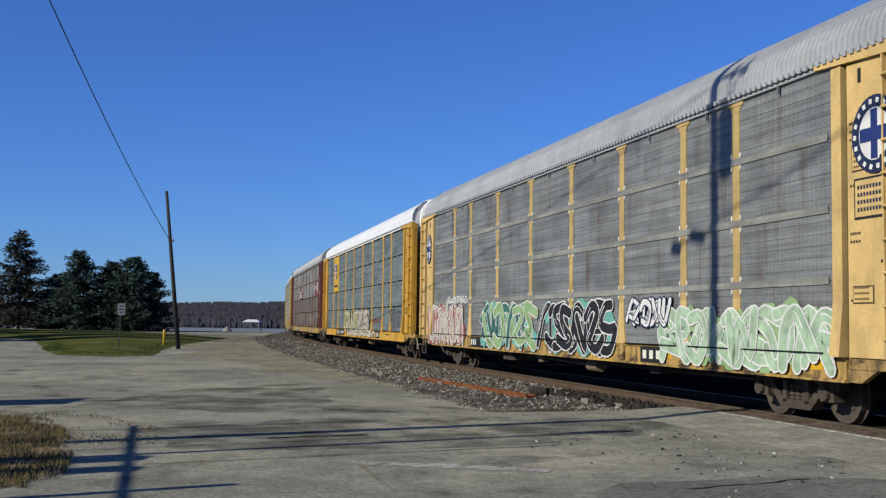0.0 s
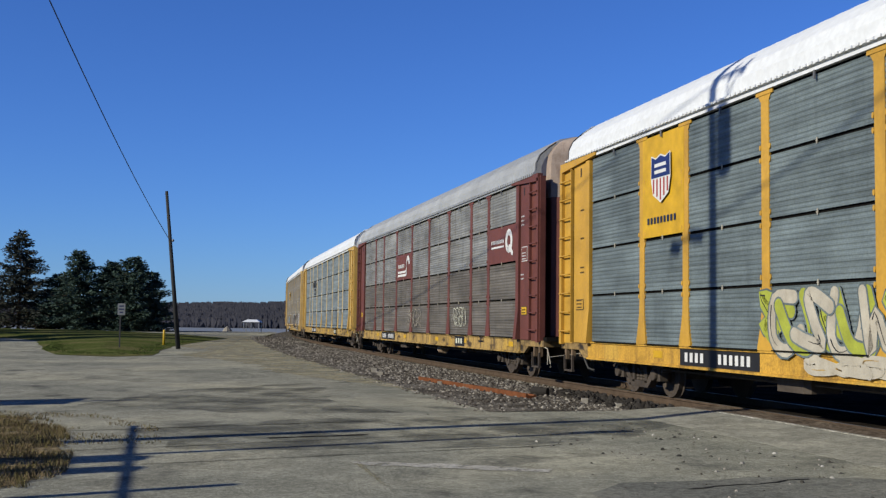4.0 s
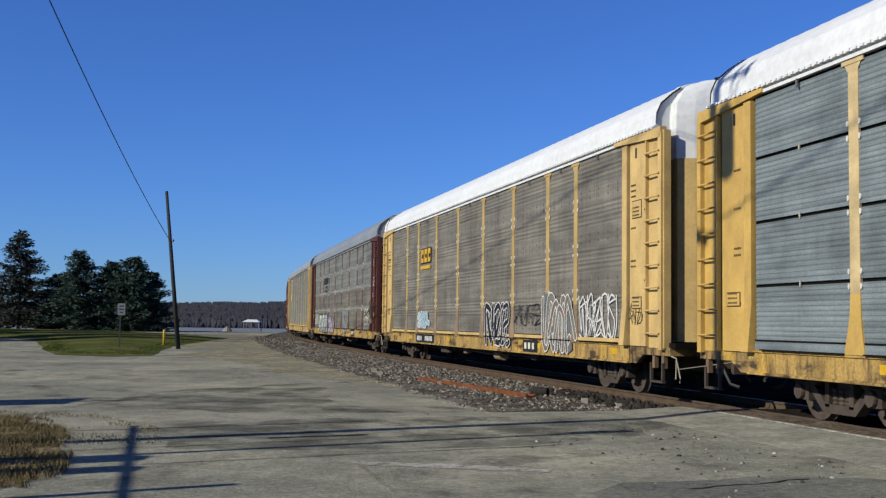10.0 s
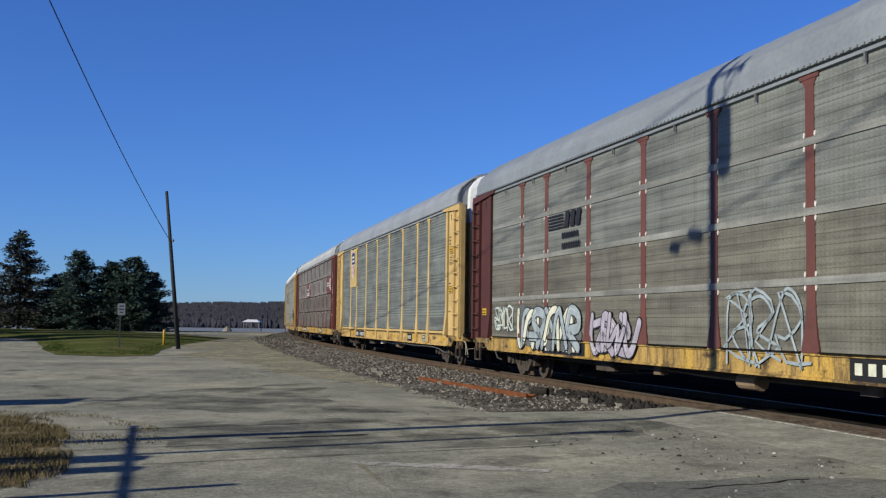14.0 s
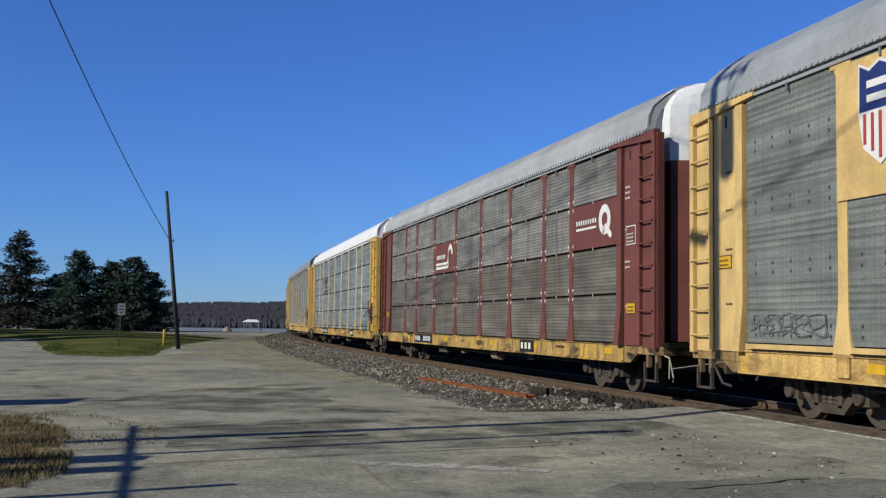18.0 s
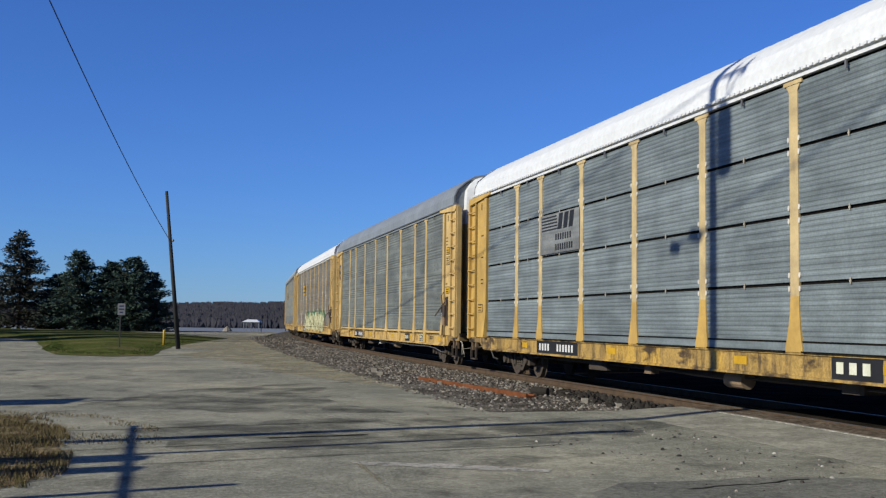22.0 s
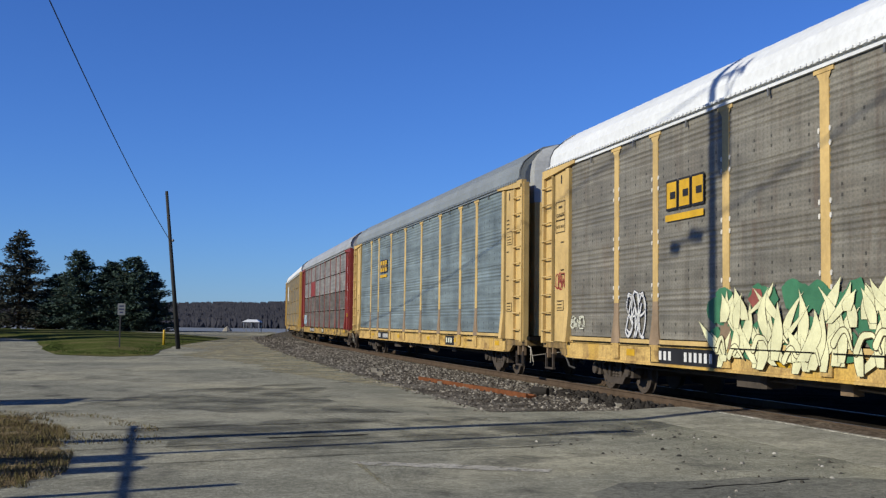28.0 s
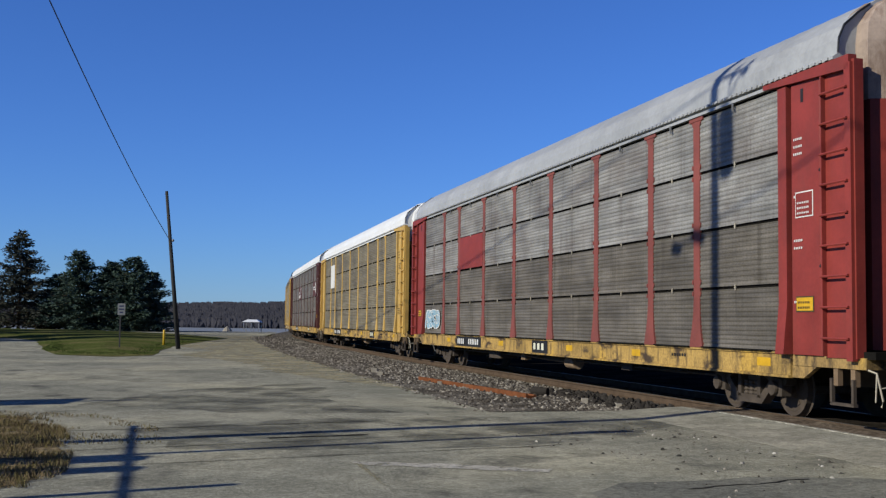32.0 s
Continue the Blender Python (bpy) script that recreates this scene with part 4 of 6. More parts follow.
def boulder(x, y, z, r, h, seed, label):
    rnd, g, n = random.Random(seed), Geo(), 9
    prof = [(1.0, 0), (0.95, 0.3), (0.72, 0.62), (0.4, 0.88), (0.12, 1.0)]
    vs = [(r * q * math.cos(k * 6.283 / n) * rnd.uniform(0.85, 1.1), r * q * math.sin(k * 6.283 / n) * rnd.uniform(0.85, 1.1), h * w - 0.2) for q, w in prof for k in range(n)]
    g.add(vs, [(i * n + k, i * n + (k + 1) % n, (i + 1) * n + (k + 1) % n, (i + 1) * n + k) for i in range(4) for k in range(n)] + [tuple(range(4 * n, 5 * n))])
    thing("boulder", label, "boulder", "boulders", me=g.mesh("boulder", BOULDER), at=(x, y, z))


boulder(-36.4, 190, -0.9, 0.95, 1.5, 3, "pale pointed boulder by the river lawn")
boulder(-31.6, 205, -1.0, 0.5, 0.6, 4, "low pale boulder by the river lawn")
boulder(-27.4, 180, -0.75, 0.6, 0.55, 5, "low pale boulder beside the track")
boulder(-25.4, 176, -0.7, 0.45, 0.5, 6, "low pale boulder beside the track")

# ------------------------------------------------------------------ the train
HALF = 14.275            # half of a car's length over its couplers
POSTS = [-9.0, -7.1, -4.33, -1.44, 1.44, 4.33, 7.1, 9.0]
EDGES = [-11.72] + POSTS + [11.72]
LEVELS = [1.045, 2.06, 3.06, 4.075, 5.055]
SIDE = 1.5


def corrugated(width, height, waves, depth):
    """A side sheet pressed in flat-topped horizontal waves; its face looks to -y."""
    def make():
        g, zs = Geo(), []
        p = height / waves
        for i in range(waves):
            z = i * p
            zs += [(z + 0.08 * p, 0.0), (z + 0.46 * p, 0.0), (z + 0.62 * p, depth), (z + 0.86 * p, depth)] if p < 0.16 else [(z + 0.02 * p, 0.0), (z + 0.78 * p, 0.0), (z + 0.80 * p, depth), (z + 0.95 * p, depth)]
        if depth > 0.019:
            # two tall sheets: per deck a group of soft grooves under a flat field
            zs = [(0.0, 0.0)]
            for deck in (0.0, 0.96):
                for j in range(5):
                    zz = deck + 0.44 + 0.098 * j
                    zs += [(zz, 0.0), (zz + 0.03, 0.012), (zz + 0.055, 0.012), (zz + 0.085, 0.0)]
            zs.append((height, 0.0))
        zs[0], zs[-1] = (0.0, 0.0), (height, 0.0)
        vs = [(x, y, z) for z, y in zs for x in (-width / 2, width / 2)]
        return g.add(vs, [(2 * i, 2 * i + 1, 2 * i + 3, 2 * i + 2) for i in range(len(zs) - 1)])
    return make


def car_panel(style, width, height, mat):
    waves = max(2, round(height / 0.077)) if style == "rows" else max(2, round(height / 0.165))
    key = ("panel", style, round(width, 2), round(height, 2), mat.name)
    return cached(key, lambda: corrugated(width, height, waves, 0.009 if style == "rows" else 0.02 if style == "tall" else 0.007)().mesh("panel", mat))


def post_mesh(mat, clip, foot, heel, heeled):
    def make():
        g = Geo()
        g.box(-0.115, 0.115, -0.008, 0.03, 1.85, 4.98, 0)
        g.box(-0.25, 0.25, -0.022, 0.0, 4.985, 5.075, 0)
        g.add([(-0.19, -0.012, 4.985), (0.19, -0.012, 4.985), (0.115, -0.01, 4.88), (-0.115, -0.01, 4.88)], [(0, 1, 2, 3)])
        # the foot flares in a soft curve on to the sill
        foot_k = [(1.85, 0.115, -0.0085), (1.62, 0.125, -0.012), (1.42, 0.15, -0.02), (1.24, 0.185, -0.028), (1.10, 0.225, -0.03), (1.035, 0.23, -0.03)]
        fv = [(k * w, y, z) for z, w, y in foot_k for k in (-1, 1)] + [(k * w, 0.02, z) for z, w, y in foot_k for k in (-1, 1)]
        m = 2 * len(foot_k)
        for q in range(len(foot_k) - 1):
            a = 2 * q
            g.add([fv[a], fv[a + 1], fv[a + 3], fv[a + 2], fv[m + a], fv[m + a + 1], fv[m + a + 3], fv[m + a + 2]], [(0, 1, 2, 3), (0, 3, 7, 4), (1, 5, 6, 2)], 2)
        g.add([fv[m - 2], fv[m - 1], fv[2 * m - 1], fv[2 * m - 2]], [(0, 1, 2, 3)], 2)
        if heeled:
            g.box(-0.15, 0.15, -0.026, 0.0, 0.72, 1.033, 3)
        if clip:
            for z in LEVELS[1:4]:
                for k in (-1, 1):
                    for dz in (-0.10, 0.10):
                        g.prism([(k * 0.14 + 0.026 * math.cos(q * 1.047), z + dz + 0.045 * math.sin(q * 1.047)) for q in range(6)], -0.016, 0.0, 1, "y")
        return g.mesh("post", mat, CLIPS if clip == 1 else mat, foot, heel)
    return cached(("post", mat.name, clip, foot.name, heel.name, heeled), make)


CLIPS = plain("chipped_white_clip", (0.78, 0.75, 0.68), 0.7)


def roof_mesh(mat, ribbed, lift):
    """The arched roof: toothed eave, haunch and crown, pressed in cross ribs."""
    def make():
        prof = [(-1.49, 5.11), (-1.49, 5.135), (-1.55, 5.14), (-1.55, 5.175), (-1.465, 5.21), (-1.45, 5.42), (-1.36, 5.62), (-1.12, 5.83), (-0.82, 6.03), (-0.4, 6.12), (0, 6.14)]
        prof = prof + [(-y, z) for y, z in prof[-2::-1]]
        g, k = Geo(), len(prof)
        if ribbed:
            stations = [(-13.22 + 0.13 * i + d, h) for i in range(204) for d, h in ((0.0, 0.034), (0.06, 0.034), (0.08, -0.004), (0.11, -0.004))]
            stations = [q for q in stations if q[0] <= 13.22]
        else:
            stations = [(-13.22 + 26.44 * i / 120, lift + (0.005 if i % 2 else 0.0)) for i in range(121)]
        n = len(stations) - 1
        out = []
        for j, (y, z) in enumerate(prof):
            (ya, za), (yb, zb) = prof[max(j - 1, 0)], prof[min(j + 1, k - 1)]
            l = math.hypot(yb - ya, zb - za)
            out.append((-(zb - za) / l, (yb - ya) / l) if z > 5.2 else (0.0, 0.0))
        vs = [(x, y + h * oy, z + h * oz) for x, h in stations for (y, z), (oy, oz) in zip(prof, out)]
        g.add(vs, [(i * k + j, i * k + j + 1, (i + 1) * k + j + 1, (i + 1) * k + j) for i in range(n) for j in range(k - 1)])
        g.add([vs[j] for j in range(k)] + [vs[n * k + j] for j in range(k)], [tuple(range(k)), tuple(range(k, 2 * k))])
        # pressed rib ends hanging along the eave, the shadow between them a near-black strip
        for j in range(165):
            x = -13.2 + 0.16 * j
            for sy in (-1, 1):
                g.box(x, x + 0.085, min(sy * 1.545, sy * 1.575), max(sy * 1.545, sy * 1.575), 5.105 if ribbed else 5.14, 5.178)
        for sy in (-1, 1) if ribbed else ():
            g.box(-13.2, 13.2, min(sy * 1.50, sy * 1.542), max(sy * 1.50, sy * 1.542), 5.108, 5.134, 1)
        return g.mesh("roof", mat, SHADE_BLACK)
    return cached(("roof", mat.name, ribbed, lift), make)


def seal_geo():
    """A thin dark strip down one haunch of the roof where it meets the hood."""
    prof = [(-1.465, 5.21), (-1.45, 5.42), (-1.36, 5.62), (-1.12, 5.83), (-0.95, 5.945)]
    k = len(prof)
    vs = [(x, y * 1.008, z + d) for x, d in ((13.215, 0.01), (13.215, 0.035), (13.255, 0.035), (13.255, 0.0)) for y, z in prof]
    return Geo().add(vs, [(r * k + j, r * k + j + 1, (r + 1) * k + j + 1, (r + 1) * k + j) for r in range(3) for j in range(k - 1)])


def brow_geo():
    return Geo().tube([(13.57, -0.42, 6.10), (13.62, -0.2, 6.145), (13.64, 0, 6.155), (13.62, 0.2, 6.145), (13.57, 0.42, 6.10)], 0.025, 6)


def lettering(car, text, x, z, size, mat, y):
    """Painted words in the plain built-in face, as a thin mesh on the camera's side."""
    cu = bpy.data.curves.new("words", "FONT")
    cu.body, cu.size, cu.align_x, cu.extrude = text, size, "CENTER", 0.001
    tmp = bpy.data.objects.new("words", cu)
    me = bpy.data.meshes.new_from_object(tmp)
    bpy.data.objects.remove(tmp)
    me.transform(Matrix.Translation((x, y, z)) @ Matrix.Rotation(math.pi / 2, 4, "X"))
    me.materials.clear()
    me.materials.append(mat)
    return part("lettering", me, car)


def ladder_mesh(mat):
    def make():
        g = Geo()
        g.box(-0.375, -0.345, -0.07, 0.0, 1.0, 5.0).box(0.22, 0.36, -0.08, 0.0, 0.95, 5.02)
        for i in range(9):
            z = 1.25 + i * 0.43
            g.tube([(-0.34, -0.10, z), (0.30, -0.10, z)], 0.018, 6)
            g.tube([(-0.34, 0, z), (-0.34, -0.10, z)], 0.018, 6).tube([(0.28, 0, z), (0.28, -0.10, z)], 0.018, 6)
        return g.mesh("ladder", mat)
    return cached(("ladder", mat.name), make)


def end_post_mesh(mat):
    """The flared column past the last panel; drawn, like the next three, for the +x, -y corner."""
    return cached(("end_post", mat.name), lambda: Geo().prism([(-1.53, 5.0), (-1.53, 1.75), (-1.60, 1.0), (-1.42, 1.0), (-1.42, 5.0)], 11.74, 11.97, 0, "x").mesh("end_post", mat))


def end_sheet_mesh(mat):
    return cached(("end_sheet", mat.name), lambda: Geo().box(12.04, 12.80, -1.49, -1.44, 1.0, 4.99, 0, 0.015).mesh("end_panel", mat))


def bracket_mesh(mat):
    return cached(("bracket", mat.name), lambda: Geo().prism([(11.35, 5.06), (12.5, 4.99), (13.58, 4.93), (13.58, 5.13), (11.35, 5.13)], -1.55, -1.42, 0, "y").mesh("eave_bracket", mat))


def corner_mesh(mat):
    return cached(("corner", mat.name), lambda: Geo().prism([(12.89, -1.47), (13.48, -1.47), (13.50, -1.50), (13.64, -1.50), (13.64, -1.36), (12.89, -1.36)], 0.98, 5.06).mesh("corner_column", mat))


def end_door_mesh(mat):
    """Two-leaf rounded end doors that swell out between the corner columns."""
    def make():
        g = Geo()
        prof = [(-1.36, 13.15), (-1.18, 13.18), (-1.16, 13.50), (-0.85, 13.62), (-0.5, 13.71), (-0.02, 13.76), (-0.02, 13.70), (0.02, 13.70), (0.02, 13.76), (0.5, 13.71), (0.85, 13.62), (1.16, 13.50), (1.18, 13.18), (1.36, 13.15)]
        n = len(prof)
        vs = [(x, y, z) for z in (1.1, 4.55) for y, x in prof]
        g.add(vs, [(i, i + 1, n + i + 1, n + i) for i in range(n - 1)])
        return g.mesh("end_door", mat)
    return cached(("end_door", mat.name), make)


def end_cap_mesh(mat):
    """The hood over the end doors: straight cheeks, bowed front, brow as high as the roof."""
    def make():
        g = Geo()
        prof = [(-1.36, 13.1), (-1.19, 13.16), (-1.17, 13.48), (-0.85, 13.60), (-0.5, 13.685), (0, 13.73), (0.5, 13.685), (0.85, 13.60), (1.17, 13.48), (1.19, 13.16), (1.36, 13.1)]
        n = len(prof)
        lv = [(4.55, 0.0, 1.0), (5.38, 0.0, 1.0), (5.64, -0.02, 0.97), (5.84, -0.04, 0.86), (6.00, -0.06, 0.70), (6.09, -0.08, 0.48), (6.13, -0.10, 0.22)]
        vs = [(x + d * (1 if x > 13.3 else 0), y * w, z) for z, d, w in lv for y, x in prof]
        g.add(vs, [(r * n + i, r * n + i + 1, (r + 1) * n + i + 1, (r + 1) * n + i) for r in range(len(lv) - 1) for i in range(n - 1)])
        top = vs[-n:]
        g.add(top + [(13.0, y, z) for x, y, z in top], [(i, i + 1, n + i + 1, n + i) for i in range(n - 1)])
        return g.mesh("end_cap", mat)
    return cached(("end_cap", mat.name), make)


def wheelset_mesh():
    def make():
        g = Geo()
        for s in (-1, 1):
            y = 0.755 * s
            g.lathe([(0.44, y - 0.065 * s), (0.455, y - 0.045 * s), (0.425, y - 0.03 * s), (0.42, y + 0.065 * s), (0.36, y + 0.065 * s), (0.34, y + 0.03 * s), (0.14, y + 0.03 * s), (0.13, y + 0.08 * s)], 22)
            for k in range(4):
                a = k * math.pi / 2
                g.box(0.24 * math.cos(a) - 0.03, 0.24 * math.cos(a) + 0.03, min(y, y + 0.045 * s), max(y, y + 0.045 * s), 0.24 * math.sin(a) - 0.03, 0.24 * math.sin(a) + 0.03)
        g.tube([(0, -0.98, 0), (0, 0.98, 0)], 0.075, 10)
        return g.mesh("wheelset", WHEEL)
    return cached("wheelset", make)


def side_frame_mesh():
    def make():
        ring = [(-1.15, 0.33), (-0.75, 0.30), (-0.42, 0.16), (0.42, 0.16), (0.75, 0.30), (1.15, 0.33), (1.15, 0.55), (0.80, 0.60), (0.45, 0.78), (-0.45, 0.78), (-0.80, 0.60), (-1.15, 0.55)]
        g = Geo()
        # outline with open windows: top chord, bottom chord, columns and axle boxes
        g.prism([(-1.15, 0.50), (-0.80, 0.46), (-0.45, 0.64), (0.45, 0.64), (0.80, 0.46), (1.15, 0.50), (1.15, 0.60), (0.80, 0.64), (0.45, 0.80), (-0.45, 0.80), (-0.80, 0.64), (-1.15, 0.60)], -0.09, 0.09, 0, "y")
        g.prism([(-0.78, 0.50), (-0.40, 0.16), (0.40, 0.16), (0.78, 0.50), (0.66, 0.56), (0.34, 0.29), (-0.34, 0.29), (-0.66, 0.56)], -0.08, 0.08, 0, "y")
        g.box(-0.36, -0.25, -0.08, 0.08, 0.25, 0.7).box(0.25, 0.36, -0.08, 0.08, 0.25, 0.7)
        for x in (-0.9, 0.9):
            g.box(x - 0.16, x + 0.16, -0.14, 0.08, 0.32, 0.58, 0, 0.03)
            g.lathe([(0.11, -0.2), (0.12, -0.17), (0.12, 0.0)], 12)
            for i in range(len(g.v) - 36, len(g.v)):
                a, b, c = g.v[i]
                g.v[i] = (a + x, b, c + 0.44)
        return g.mesh("side_frame", STEEL)
    return cached("side_frame", make)


def spring_mesh():
    def make():
        g = Geo()
        for x in (0.0,):
            g.lathe([(0.065, 0.29), (0.075, 0.31), (0.055, 0.34), (0.075, 0.37), (0.055, 0.40), (0.075, 0.43), (0.055, 0.46), (0.075, 0.49), (0.065, 0.52)], 8, axis="z")
            for i in range(len(g.v) - 72, len(g.v)):
                a, b, c = g.v[i]
                g.v[i] = (a + x, b, c)
        return g.mesh("spring", STEEL)
    return cached("spring", make)


WHEELSETS = []


def add_truck(car, x):
    truck = part("truck", cached("bolster", lambda: Geo().box(-0.2, 0.2, -1.0, 1.0, 0.46, 0.72, 0, 0.04).box(-0.06, 0.06, -0.3, 0.3, 0.7, 0.9).mesh("bolster", STEEL)), car, "grimy two-axle steel truck", at=(x, 0, 0))
    for y in (-1.0, 1.0):
        fr = part("side_frame", side_frame_mesh(), truck, at=(0, y, 0))
        if y > 0:
            fr.rotation_euler = (0, 0, math.pi)
        for x_s in (-0.16, 0.0, 0.16):
            part("spring", spring_mesh(), truck, at=(x_s, y, 0))
    for dx in (-0.9, 0.9):
        ws = part("wheelset", wheelset_mesh(), truck, "rusty steel wheels on an axle")
        ws.matrix_parent_inverse = Matrix.Translation((dx, 0, 0.425))
        WHEELSETS.append(ws)


def decal(car, name, ring, mat, label="", y=None, layer=0):
    """A flat painted shape on the camera's side, outline in (along, up)."""
    yy = (-SIDE - 0.016 if y is None else y) - 0.004 * layer
    g = Geo().prism(ring, yy - 0.003, yy, 0, "y")
    return part(name, g.mesh(name, mat), car, label)


def rect(x0, x1, z0, z1):
    return [(x0, z0), (x1, z0), (x1, z1), (x0, z1)]


def disc(x, z, rx, rz, n=28):
    return [(x + rx * math.cos(k * 2 * math.pi / n), z + rz * math.sin(k * 2 * math.pi / n)) for k in range(n)]


def ribbon(g, pts, w, y, mat, w1=None):
    """A painted stroke: one strip with mitred turns and round ends."""
    n = len(pts)
    vs, dirs = [], []
    for i, (x, z) in enumerate(pts):
        x0, z0 = pts[max(i - 1, 0)]
        x1, z1 = pts[min(i + 1, n - 1)]
        l = math.hypot(x1 - x0, z1 - z0) or 1e-6
        ux, uz = (x1 - x0) / l, (z1 - z0) / l
        ww = w if w1 is None else w + (w1 - w) * i / (n - 1)
        dirs.append((ux, uz, ww))
        vs += [(x - uz * ww, y, z + ux * ww), (x + uz * ww, y, z - ux * ww)]
    g.add(vs, [(2 * i, 2 * i + 1, 2 * i + 3, 2 * i + 2) for i in range(n - 1)], mat)
    for i, sg in ((0, -1), (n - 1, 1)):
        ux, uz, ww = dirs[i]
        x, z = pts[i]
        fan = [(x - uz * ww * math.cos(a) + sg * ux * ww * math.sin(a), y, z + ux * ww * math.cos(a) + sg * uz * ww * math.sin(a)) for a in (k * math.pi / 6 for k in range(7))]
        g.add(fan, [tuple(range(7))], mat)


def smooth(knots, closed=False):
    """A soft line through the knots."""
    n, fine = len(knots), []
    for k in range(n if closed else n - 1):
        if closed:
            p0, p1, p2, p3 = (knots[(k + j) % n] for j in (-1, 0, 1, 2))
        else:
            p0, p1, p2, p3 = knots[max(k - 1, 0)], knots[k], knots[k + 1], knots[min(k + 2, n - 1)]
        for u in (0.0, 0.25, 0.5, 0.75):
            fine.append(tuple(0.5 * (2 * b + (q - a) * u + (2 * a - 5 * b + 4 * q - d) * u * u + (3 * b - a - 3 * q + d) * u ** 3) for a, b, q, d in zip(p0, p1, p2, p3)))
    return fine + ([] if closed else [knots[-1]])


# loose bends that sprayed shapes are made of, in a unit box
BENDS = (((0.85, 0.85), (0.35, 1.0), (0.05, 0.5), (0.35, 0.0), (0.9, 0.2)),
         ((0.85, 0.9), (0.35, 1.0), (0.15, 0.72), (0.55, 0.5), (0.85, 0.25), (0.45, 0.0), (0.05, 0.12)),
         ((0.0, 0.0), (0.15, 0.7), (0.45, 1.0), (0.75, 0.7), (0.95, 0.0)),
         ((0.05, 0.95), (0.15, 0.3), (0.5, 0.0), (0.8, 0.3), (0.95, 1.0)),
         ((0.1, 0.0), (0.15, 0.95), (0.7, 0.95), (0.85, 0.6), (0.3, 0.45), (0.95, 0.0)),
         ((0.0, 1.0), (0.25, 0.1), (0.5, 0.75), (0.72, 0.05), (1.0, 0.95)),
         ((0.95, 0.95), (0.1, 0.9), (0.75, 0.5), (0.1, 0.35), (0.95, 0.0)))


def graffiti(car, x0, x1, z0, z1, letters, fill, edge, seed, fat=0.075, y=-SIDE, back=None, label="sprayed graffiti", shade=None, fill2=None):
    """Sprayed work: thin tags, fat outlined bends, or (fat over 0.5) interlocking flame-like strokes."""
    rnd, g = random.Random(seed), Geo()
    w, h = (x1 - x0) / letters, z1 - z0
    layer = 0.0012

    def bend(i, width, spread=1.35):
        c, knots = x0 + w * (i + 0.5), rnd.choice(BENDS)
        turn_, fx = rnd.uniform(-0.5, 0.5), rnd.choice((-1, 1))
        ca, sa = math.cos(turn_), math.sin(turn_)
        out = []
        for kx, kz in knots:
            px, pz = fx * (kx - 0.5) + rnd.gauss(0, 0.07), kz - 0.5 + rnd.gauss(0, 0.06)
            px, pz = px * ca - pz * sa, px * sa + pz * ca
            out.append((c + px * spread * w, z0 + h / 2 + max(-0.5, min(0.5, pz)) * (h - 2 * width)))
        return smooth(out)

    def cloud(n, r0, r1, mt, lay, zlo=0.0, zhi=1.0):
        for j in range(n):
            cx, cz, r = x0 + (x1 - x0) * (j + rnd.random()) / n, z0 + h * rnd.uniform(zlo, zhi), rnd.uniform(r0, r1) * h
            k = 12
            ring = [(cx + r * 1.4 * rnd.uniform(0.7, 1.2) * math.cos(q * 6.283 / k), max(z0 - 0.02, cz + r * rnd.uniform(0.7, 1.2) * math.sin(q * 6.283 / k))) for q in range(k)]
            g.add([(px, y - lay - 0.00012 * j, pz) for px, pz in ring], [tuple(range(k))], mt)

    if fat > 0.5:
        cloud(letters * 11, 0.10, 0.17, 2, 0.0, 0.2, 0.85)
        cloud(max(3, letters // 2), 0.07, 0.15, 4, 0.012, 0.45, 0.95)
        n = letters * 12
        for j in range(n):
            bx = x0 + (x1 - x0) * (0.02 + 0.96 * ((j * 0.618) % 1.0))
            low = rnd.random() < 0.45
            bz = z0 + h * (rnd.uniform(0.0, 0.15) if low else rnd.uniform(0.25, 0.62))
            lean, long_, bow = rnd.gauss(0.05, 0.55), h * rnd.uniform(0.3, 0.62), rnd.uniform(-0.3, 0.3)
            wide = h * rnd.uniform(0.07, 0.13)
            long_ = min(long_, z1 - 0.02 - 0.18 * h * abs(math.sin(bx * 1.9)) - bz)
            for grow, lay, mt in ((0.013, 0.0, 1), (0.0, 0.00012, 0)):
                le, ri = [], []
                yy = y - 0.012 - 0.00015 * j - lay
                for q in range(9):
                    u = q / 8
                    px = bx + lean * long_ * u + bow * math.sin(u * 3.14) * long_
                    pz = bz + long_ * u
                    ww = wide * (1 - u ** 2.2) * (0.5 + 0.6 * math.sin(0.4 + 2.4 * u) ** 2) + grow * (1.2 - u)
                    le.append((px - ww, yy, pz))
                    ri.append((px + ww, yy, pz))
                g.add(le + ri, [(q, q + 9, q + 10, q + 1) for q in range(8)], mt)
        # sweeping arcs over the feet of the strokes
        for j in range(letters * 2):
            bx, bz, r = x0 + (x1 - x0) * (j + rnd.uniform(0.1, 0.6)) / (2 * letters), z0 + h * rnd.uniform(0.12, 0.34), h * rnd.uniform(0.16, 0.3)
            arc = smooth([(bx + r * 1.2 * u, bz + r * 0.55 * math.sin(3.14 * u) + 0.1 * u * rnd.uniform(-1, 1)) for u in (0.0, 0.25, 0.5, 0.75, 1.0)])
            ribbon(g, arc, 0.075, y - 0.031 - 0.0002 * j, 1, 0.03)
            ribbon(g, arc, 0.058, y - 0.0311 - 0.0002 * j, 0, 0.016)
    elif fat < 0.05:
        for i in range(letters):
            s = bend(i, fat) + bend(i, fat)[::2]
            if edge is not fill:
                ribbon(g, s, fat * 1.7, y, 1)
